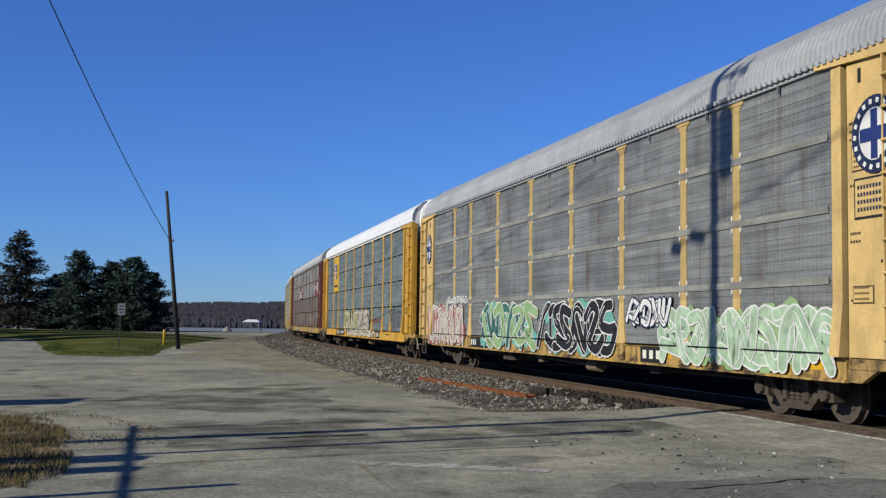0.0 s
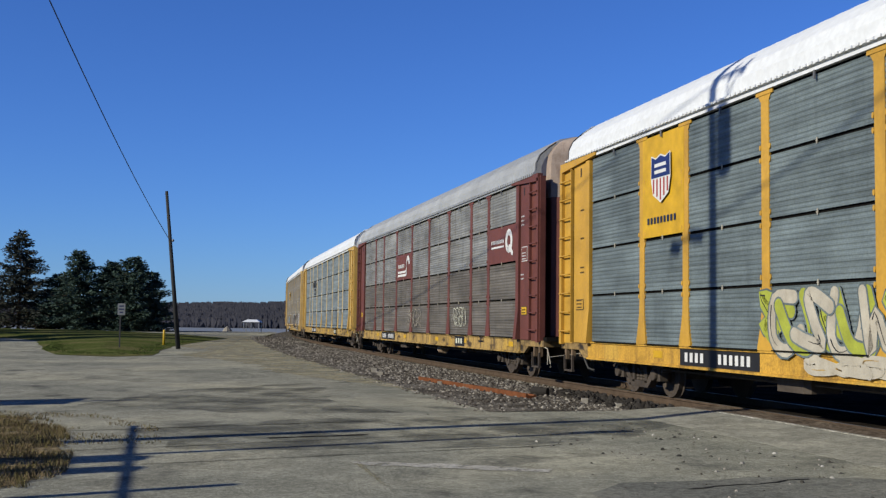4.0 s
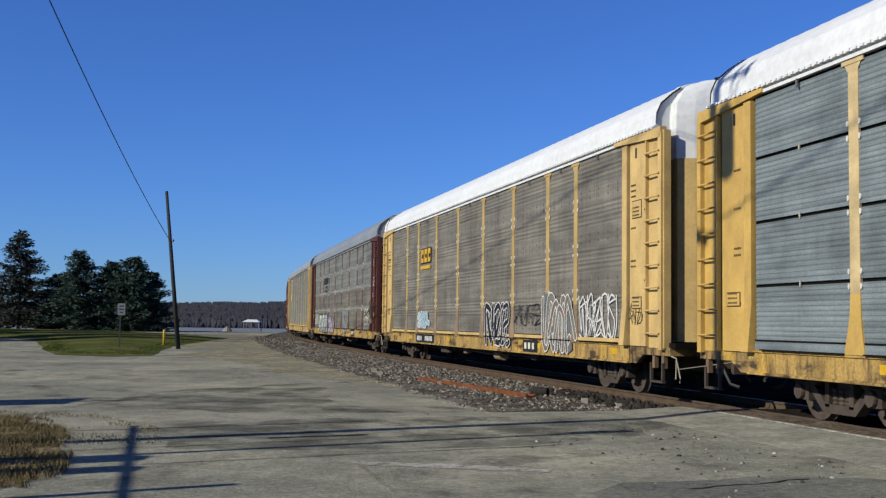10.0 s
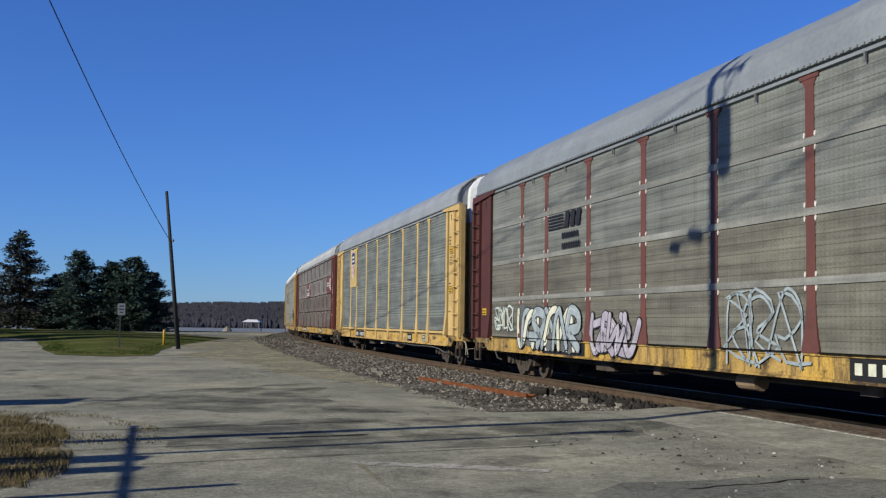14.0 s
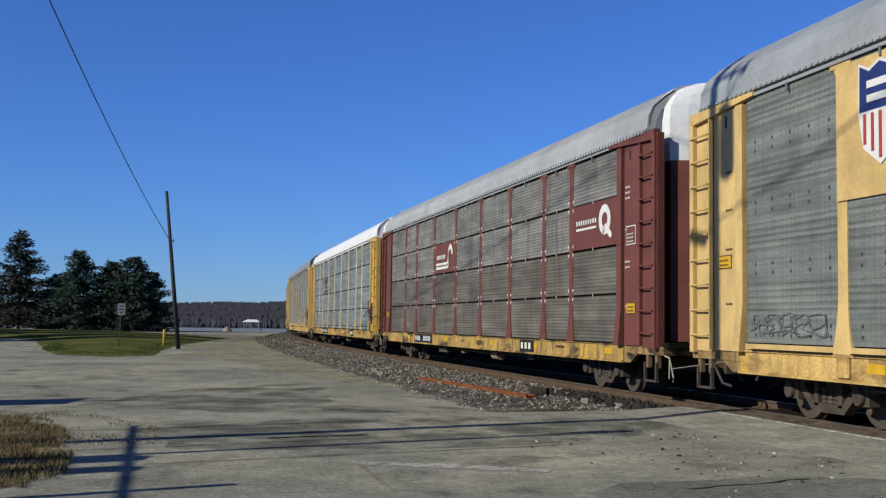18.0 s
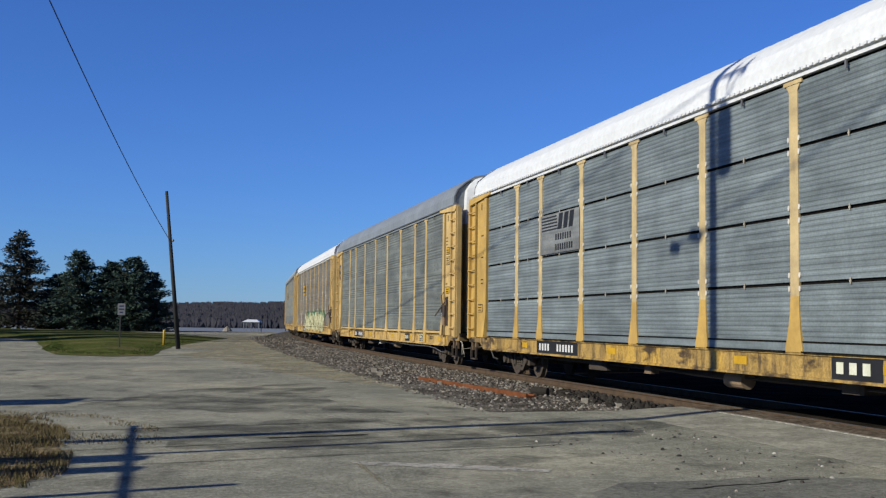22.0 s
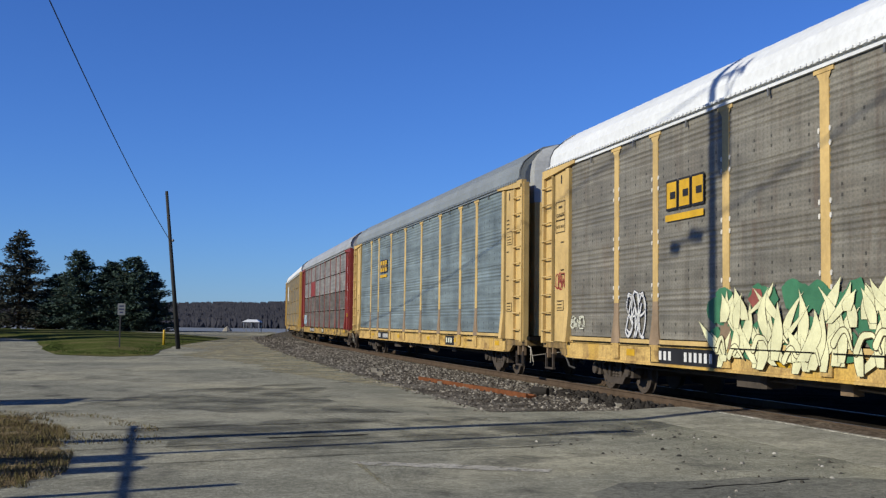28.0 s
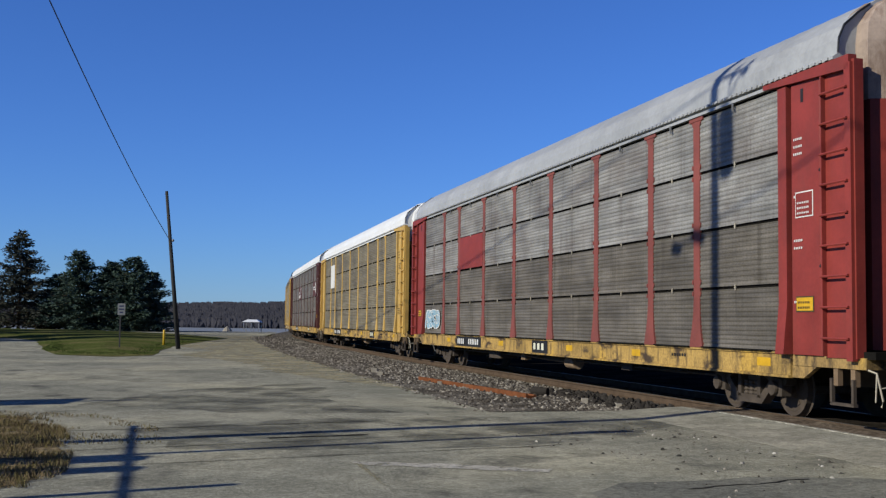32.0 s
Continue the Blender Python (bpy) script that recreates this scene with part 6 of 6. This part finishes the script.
# ---- paint on single cars
def shield(car, x, z, w, h, layer=1):
    y = -SIDE - 0.03
    ring = [(x - w, z + h), (x - 0.5 * w, z + h * 0.86), (x, z + h), (x + 0.5 * w, z + h * 0.86), (x + w, z + h), (x + w * 1.02, z), (x + w * 0.8, z - 0.65 * h), (x, z - h), (x - w * 0.8, z - 0.65 * h), (x - w * 1.02, z)]
    decal(car, "emblem", ring, WHITE, "shield emblem", y)
    decal(car, "emblem_band", [(x - w * 0.97, z + 0.05 * h), (x + w * 0.97, z + 0.05 * h), (x + w * 0.94, z + h * 0.94), (x + 0.5 * w, z + h * 0.8), (x, z + h * 0.93), (x - 0.5 * w, z + h * 0.8), (x - w * 0.94, z + h * 0.94)], BLUE, "", y - 0.004)
    for k in (-0.72, -0.36, 0.0, 0.36, 0.72):
        decal(car, "emblem_stripe", rect(x + k * w - 0.07 * w, x + k * w + 0.07 * w, z - h * (0.88 - 0.42 * abs(k)), z), CRIMSON, "", y - 0.004)
    for dz in (0.28, 0.55):
        decal(car, "emblem_bar", rect(x - 0.6 * w, x + 0.6 * w, z + (dz - 0.07) * h, z + (dz + 0.07) * h), WHITE, "", y - 0.008)


def rail_curl(car, b, mat_bg):
    """A dark red sign board with white bars that sweep up into an open curl."""
    x0, x1 = EDGES[b] + 0.06, EDGES[b + 1] - 0.06
    z0, z1 = LEVELS[2], LEVELS[3] - 0.03
    decal(car, "sign_board", rect(x0, x1, z0, z1), mat_bg, "dark red sign board", -SIDE + 0.01)
    y, w = -SIDE - 0.002, min(2.5, x1 - x0)
    xa = (x0 + x1 - w) / 2
    for r, zb, out in ((0.045, 0.17, 0.0), (0.04, 0.30, 0.085)):
        ends = [(0.08, zb), (0.4, zb), (0.66 - out * 0.4, zb), (0.715 - out * 0.2, zb + 0.07), (0.715, 0.55 + out * 0.2), (0.745 + out * 0.25, 0.74 - out * 0.2), (0.82, 0.86 - out), (0.90 - out * 0.3, 0.78 - out * 0.6), (0.93 - out * 0.4, 0.60)]
        g = Geo()
        ribbon(g, smooth([(xa + u * w, z0 + v) for u, v in ends]), r, y - 0.002, 0)
        part("sign_curl", g.mesh("sign_curl", WHITE), car)
    marks(car, xa + 0.10 * w, xa + 0.58 * w, z0 + 0.46, z0 + 0.60, 7, WHITE, y - 0.002)


def ring_sign(car, b, mat_bg):
    """A dark red sign board with a white ring, a short tail and small bars."""
    x0, x1 = EDGES[b] + 0.06, EDGES[b + 1] - 0.06
    z0, z1 = LEVELS[2], LEVELS[3] - 0.03
    decal(car, "sign_board", rect(x0, x1, z0, z1), mat_bg, "dark red sign board", -SIDE + 0.01)
    y, xc, zc = -SIDE - 0.002, x0 + 0.76 * (x1 - x0), z0 + 0.56
    g = Geo()
    ribbon(g, smooth([(xc + 0.24 * math.cos(a), zc + 0.24 * math.sin(a)) for a in (k * math.pi / 5 for k in range(-3, 8))]), 0.085, y - 0.002, 0)
    ribbon(g, [(xc + 0.06, zc - 0.16), (xc + 0.32, zc - 0.34)], 0.07, y - 0.004, 0)
    part("sign_ring", g.mesh("sign_ring", WHITE), car)
    marks(car, x0 + 0.12 * (x1 - x0), x0 + 0.6 * (x1 - x0), zc - 0.02, zc + 0.08, 9, WHITE, y)
    decal(car, "sign_bar", rect(x0 + 0.12 * (x1 - x0), x0 + 0.58 * (x1 - x0), zc - 0.14, zc - 0.09), WHITE, "", y)


def speed_lines(car, b, mat, backing=None):
    """Dark slanted block mark with trailing lines over two rows of bars."""
    x0, x1 = EDGES[b] + 0.15, EDGES[b + 1] - 0.15
    z0 = LEVELS[2] + 0.02
    y = -SIDE - 0.004
    if backing:
        decal(car, "sign_board", rect(x0 - 0.1, x1 + 0.08, z0, z0 + 0.95), backing, "pale backing sheet", y)
    for k in range(5):
        decal(car, "sign_bar", rect(x0 + 0.02, x0 + 1.15 - 0.02 * k, z0 + 0.56 + 0.075 * k, z0 + 0.595 + 0.075 * k), mat, "", y - 0.006)
    for dx in (1.15, 1.52, 1.88):
        decal(car, "sign_block", [(x0 + dx, z0 + 0.55), (x0 + dx + 0.26, z0 + 0.55), (x0 + dx + 0.36, z0 + 0.92), (x0 + dx + 0.1, z0 + 0.92)], mat, "", y - 0.006)
    marks(car, x0 + 1.0, x0 + 2.1, z0 + 0.30, z0 + 0.45, 7, mat, y - 0.006)
    marks(car, x0 + 1.0, x0 + 2.2, z0 + 0.06, z0 + 0.21, 8, mat, y - 0.006)


def block_mark(car, b, mat, edge, zc=3.55):
    """Three stout outlined blocks with an underline."""
    xm = (EDGES[b] + EDGES[b + 1]) / 2 - 0.1
    for k in (-1, 0, 1):
        x = xm + 0.52 * k
        decal(car, "sign_block", rect(x - 0.24, x + 0.24, zc - 0.05, zc + 0.5), edge, "", -SIDE - 0.008)
        decal(car, "sign_block", rect(x - 0.20, x + 0.20, zc - 0.01, zc + 0.46), mat, "yellow block mark", -SIDE - 0.013)
        decal(car, "sign_gap", rect(x - 0.05, x + 0.17, zc + 0.15, zc + 0.28), edge, "", -SIDE - 0.018)
    decal(car, "sign_bar", rect(xm - 0.78, xm + 0.74, zc - 0.25, zc - 0.13), mat, "", -SIDE - 0.013)


c = CARS
# first car: round emblem and sprayed work
for ex in (12.70, -12.42):
    rx = 0.5 if ex > 0 else 0.33
    decal(c[0], "emblem", disc(ex, 3.95, rx, 0.52), NAVY, "round navy and white emblem", -1.515)
    decal(c[0], "emblem_field", disc(ex, 3.95, rx * 0.66, 0.35), WHITE, "", -1.52)
    decal(c[0], "emblem_bar", rect(ex - 0.14 * rx, ex + 0.14 * rx, 3.62, 4.28), BLUE, "", -1.525)
    decal(c[0], "emblem_bar", rect(ex - 0.6 * rx, ex + 0.6 * rx, 3.86, 4.04), BLUE, "", -1.529)
    for k in range(18):
        a = k * math.pi / 9
        x, z = ex + 0.85 * rx * math.cos(a), 3.95 + 0.44 * math.sin(a)
        decal(c[0], "emblem_tick", [(x + 0.09 * rx * math.cos(b), z + 0.045 * math.sin(b)) for b in (a + 0.6, a + 2.2, a + 3.7, a + 5.3)], WHITE, "", -1.522)
for ring, mt, yy in ((disc(-12.42, 4.05, 0.30, 0.42), NAVY, -1.500), (disc(-12.42, 4.05, 0.21, 0.30), PALE, -1.505), (rect(-12.47, -12.37, 3.78, 4.32), NAVY, -1.510), (rect(-12.62, -12.22, 3.98, 4.12), NAVY, -1.514)):
    decal(c[9], "emblem", ring, mt, "round dark blue emblem", yy)
decal(c[0], "notice_frame", rect(12.22, 12.98, 2.85, 3.40), BLACK, "framed notice", -1.500)
decal(c[0], "notice_plate", rect(12.25, 12.95, 2.88, 3.37), PALE, "yellow notice plate", -1.505)
for z in (2.95, 3.05, 3.15, 3.25):
    marks(c[0], 12.31, 12.90, z, z + 0.05, 9, NAVY, -1.512)
for k in (5, 8, 9, 10):
    g = Geo().box(12.28, 12.46, -1.53, -1.49, 1.32, 2.25, 0, 0.01)
    g.box(11.98, 12.30, -1.62, -1.50, 1.62, 1.98, 0, 0.05).box(12.0, 12.2, -1.60, -1.50, 1.34, 1.64, 1, 0.03)
    g.tube([(12.06, -1.6, 2.0), (12.12, -1.64, 2.3), (12.2, -1.58, 2.38)], 0.03, 6, 1).tube([(12.36, -1.56, 2.2), (12.52, -1.56, 2.05), (12.56, -1.55, 1.5)], 0.014, 6)
    for j in range(8):
        g.box(12.08 - 0.015 + 0.01 * (j % 2), 12.12, -1.60, -1.57, 1.02 + 0.04 * j, 1.05 + 0.04 * j, 0)
    hb = part("hand_brake", g.mesh("hand_brake", GRIME, FLARE), c[k], "rusty hand brake gear with housing and chain")
    g = Geo().tube([(0.06 * math.cos(j * 0.3142), 0.17 * math.sin(j * 0.3142), 0.24 * math.sin(j * 0.3142)) for j in range(21)], 0.014, 6)
    for j in range(3):
        a = j * 2.094
        g.tube([(0, 0, 0), (0.06 * math.cos(a), 0.17 * math.sin(a), 0.24 * math.sin(a))], 0.012, 5)
    part("brake_wheel", g.mesh("brake_wheel", GRIME), hb, "thin spoked brake wheel", at=(12.14, -1.68, 1.86))
    decal(c[k], "tag_plate", rect(12.14, 12.2, 1.62, 1.74), WHITE, "", -1.626)
pipe = Geo().tube([(2.2, -1.36, 0.60), (6.0, -1.38, 0.56), (9.2, -1.40, 0.58), (10.3, -1.40, 0.54), (10.9, -1.30, 0.42), (11.4, -1.36, 0.46)], 0.014, 6)
for x in (3.0, 5.6, 8.4):
    pipe.box(x - 0.015, x + 0.015, -1.40, -1.34, 0.56, 0.70)
for k in (6, 9):
    part("brake_rod", cached("brake_rod", lambda: pipe.mesh("brake_rod", GREYMETAL)), c[k], "dull dusty brake rod under the sill")
graffiti(c[0], 6.3, 11.7, 0.70, 1.75, 7, MINT, WHITE, 1, 0.08, -1.500, GREEN, "green and white sprayed graffiti")
graffiti(c[0], -0.3, 3.9, 0.70, 1.95, 5, BLACK, WHITE, 2, 0.06, -1.500, TEAL, "black, white and teal sprayed graffiti", WHITE)
graffiti(c[0], 4.8, 6.5, 1.35, 1.95, 4, WHITE, NAVY, 3, 0.05, -1.500, None, "white sprayed graffiti")
graffiti(c[0], -5.6, -1.2, 0.70, 2.0, 5, DKTEAL, WHITE, 4, 0.05, -1.500, TEAL, "teal and green sprayed graffiti", BLACK, GREEN)
graffiti(c[0], -12.3, -7.9, 0.70, 2.0, 11, PINK, WHITE, 5, 0.07, -1.500, PINK, "faded red and white sprayed graffiti", BEIGE, BEIGE)
graffiti(c[0], -9.8, -7.4, 2.0, 2.25, 7, WHITE, WHITE, 36, 0.02, -1.500, None, "small white sprayed tag")
# second car
decal(c[1], "sign_board", rect(-8.95, -7.15, 3.07, 5.0), GOLD, "yellow sign board", -SIDE + 0.01)
shield(c[1], -8.05, 4.15, 0.42, 0.46)
marks(c[1], -8.7, -7.4, 3.32, 3.44, 9, NAVY, -SIDE - 0.004)
graffiti(c[1], -4.3, 0.3, 0.92, 2.0, 6, LIME, P_SLATE, 6, 0.10, -1.500, None, "lime and white sprayed graffiti", BLACK, BEIGE)
graffiti(c[1], 0.2, 3.6, 0.9, 2.0, 4, BEIGE, BLACK, 7, 0.09, -1.500, WHITE, "white and pale blue sprayed graffiti", SKYB)
graffiti(c[1], -3.0, 5.2, 0.72, 1.06, 9, BEIGE, BEIGE, 8, 0.06, -1.500, None, "pale sprayed underpaint", SILLY)
graffiti(c[1], 4.7, 6.6, 1.35, 1.56, 8, PINK, PINK, 9, 0.009, -1.500, None, "thin red sprayed tag")
graffiti(c[1], 8.7, 11.3, 1.15, 1.9, 6, SLATED, SLATED, 28, 0.014, -1.500, None, "thin slate-grey sprayed tag")
# rust-red cars
for k in (2, 7):
    rail_curl(c[k], 3, RUSTRED)
    ring_sign(c[k], 8, RUSTRED)
graffiti(c[2], 5.0, 6.6, 1.3, 1.9, 4, BONE, P_SPRAYED, 10, 0.009, -1.500, None, "thin white sprayed tag")
# words and boxes on the rear sheet of the fifth car
for k, z0, z1 in [(k, a, b) for k in (4, 10) for a, b in ((3.86, 4.27), (3.57, 3.83))]:
    for ring in (rect(-12.72, -12.70, z0, z1), rect(-12.10, -12.08, z0, z1), rect(-12.72, -12.08, z1, z1 + 0.02), rect(-12.72, -12.08, z0 - 0.02, z0)):
        decal(c[k], "notice_frame", ring, INK, "", -1.497)
for k in (4, 10):
    decal(c[k], "notice_bar", rect(-12.52, -12.28, 4.13, 4.18), INK, "", -1.497)
    lettering(c[k], "QUALITY", -12.40, 3.92, 0.125, INK, -1.4985)
    lettering(c[k], "AUTO RACK", -12.40, 3.66, 0.095, INK, -1.4985)
graffiti(c[10], -12.7, -12.1, 2.2, 2.6, 3, CRIMSON, CRIMSON, 41, 0.012, -1.50, None, "thin red sprayed scribble")
graffiti(c[6], -11.5, -9.4, 1.25, 1.6, 5, SLATED, SLATED, 42, 0.009, -1.500, None, "thin dark sprayed tag")
graffiti(c[2], -2.0, 0.2, 1.25, 1.9, 4, BEIGE, P_SPRAYED, 43, 0.008, -1.500, None, "thin pale sprayed tag")
# cars with speed-line marks
speed_lines(c[3], 2, BLACK)
speed_lines(c[5], 2, BLACK)
speed_lines(c[8], 2, BLACK, P_BACK)
for k, mt, ed in ((4, GOLD, BLACK), (10, GOLD, BLACK), (11, GOLD, NAVY)):
    block_mark(c[k], 2, mt, ed)
graffiti(c[4], 2.0, 4.0, 0.76, 2.0, 3, BLACK, WHITE, 11, 0.07, -1.500, None, "black and white sprayed graffiti")
graffiti(c[4], 7.0, 8.8, 0.72, 2.1, 3, P_TAN, WHITE, 12, 0.06, -1.500, SLATED, "white outlined sprayed graffiti", CRIMSON)
graffiti(c[4], 9.3, 11.4, 1.05, 2.05, 5, WHITE, WHITE, 27, 0.022, -1.500, None, "thin white sprayed graffiti")
graffiti(c[4], 4.6, 6.6, 1.35, 1.9, 4, BLACK, BLACK, 13, 0.012, -1.500, None, "thin black sprayed tag")
graffiti(c[4], -6.9, -5.4, 1.2, 1.8, 3, SKYB, WHITE, 14, 0.06, -1.500, WHITE, "pale blue sprayed tag")
graffiti(c[5], -11.3, -9.7, 1.2, 1.85, 4, BONE, SKYB, 15, 0.018, -1.500, None, "small white sprayed tag")
graffiti(c[5], -9.1, -5.0, 0.74, 1.85, 5, BONE, BLACK, 31, 0.06, -1.500, SLATED, "dull white sprayed graffiti", WHITE, MIST)
graffiti(c[5], -4.0, -1.85, 0.72, 1.7, 3, LILAC, BLACK, 16, 0.06, -1.500, None, "black and pale lilac sprayed graffiti", WHITE)
graffiti(c[5], 1.9, 4.1, 0.76, 2.0, 3, MIST, MIST, 17, 0.026, -1.500, None, "pale blue outlined sprayed tag")
graffiti(c[5], 9.8, 11.0, 1.25, 2.0, 2, BONE, BONE, 18, 0.016, -1.500, None, "thin cream sprayed tag")
graffiti(c[4], 12.1, 12.62, 1.4, 1.9, 2, BLACK, BLACK, 33, 0.009, -1.499, None, "thin black sprayed scribble")
decal(c[6], "sign_board", rect(-9.08, -7.02, 3.13, 5.0), PALE, "yellow sign board", -SIDE - 0.012)
shield(c[6], -8.05, 4.22, 0.47, 0.70)
graffiti(c[6], 9.4, 11.5, 1.3, 1.6, 6, SLATED, SLATED, 19, 0.009, -1.500, None, "thin dark sprayed tag")
graffiti(c[10], -4.8, 8.6, 0.72, 2.2, 12, CREAM, INK, 20, 0.9, -1.500, MIDGREEN, "big cream sprayed graffiti on green and red", None, PINK)
graffiti(c[10], -8.45, -7.55, 1.15, 2.05, 3, WHITE, NAVY, 21, 0.022, -1.500, None, "white sprayed tag")
graffiti(c[10], -11.6, -10.8, 1.3, 1.6, 3, BONE, BONE, 22, 0.014, -1.500, None, "small white sprayed tag")
decal(c[12], "sign_board", rect(-7.0, -4.42, 3.07, 4.05), RED, "bright red sign board", -SIDE + 0.01)
graffiti(c[12], -11.3, -9.6, 1.2, 1.85, 3, SKYB, WHITE, 23, 0.05, -1.500, SKYB, "pale blue sprayed tag")
decal(c[13], "sign_board", rect(-8.9, -7.2, 3.3, 4.6), WHITE, "small white sign board", -SIDE - 0.012)
rail_curl(c[14], 3, BROWN)
ring_sign(c[14], 8, BROWN)

# ------------------------------------------------------------------ what moves
V_T, V_V = [0.0, 10.0, 21.0, 32.0], [10.572, 10.724, 10.630, 10.529]
CLOCK = np.arange(0, 32.0001, 0.1)
SPEED = np.interp(CLOCK, V_T, V_V)
GONE = np.concatenate([[0.0], np.cumsum((SPEED[1:] + SPEED[:-1]) / 2 * 0.1)])
GONE = GONE + np.interp(CLOCK, [0, 1.5, 3, 6, 11, 14, 17, 23, 25, 28, 30, 32], [-0.28, 0.0, 0.22, 0.2, 0.14, 0.05, 0.0, 0.03, 0.16, 0.2, 0.37, 0.62])
FIRST = -22.999          # where the first car's rear coupling stands at the start


def run(t):
    return float(np.interp(t, CLOCK, GONE))


def car_pose(i, t):
    s = FIRST + 2 * HALF * (0.5 - i) + run(t)
    a, b = on_track(s + 10.05), on_track(s - 10.05)
    d = a - b
    return Matrix.Translation((a + b) / 2) @ pose(0, 0, 0, 0, 0, math.degrees(math.atan2(d.y, d.x)))


def motions():
    times = [k * 0.5 for k in range(65)]
    for i, car in enumerate(CARS):
        walk(car, [(t, car_pose(i, t)) for t in times])
    # all wheels roll alike: one set of keys serves every axle
    first = WHEELSETS[0]
    walk(first, [(k / FPS, Matrix.Rotation(run(k / FPS) / 0.425, 4, "Y")) for k in range(32 * FPS + 1)])
    turn = first.animation_data.action
    for ws in WHEELSETS[1:]:
        ws.rotation_mode = "QUATERNION"
        ws.animation_data_create()
        ws.animation_data.action = turn
        ws.animation_data.action_slot = turn.slots[0]


motions()
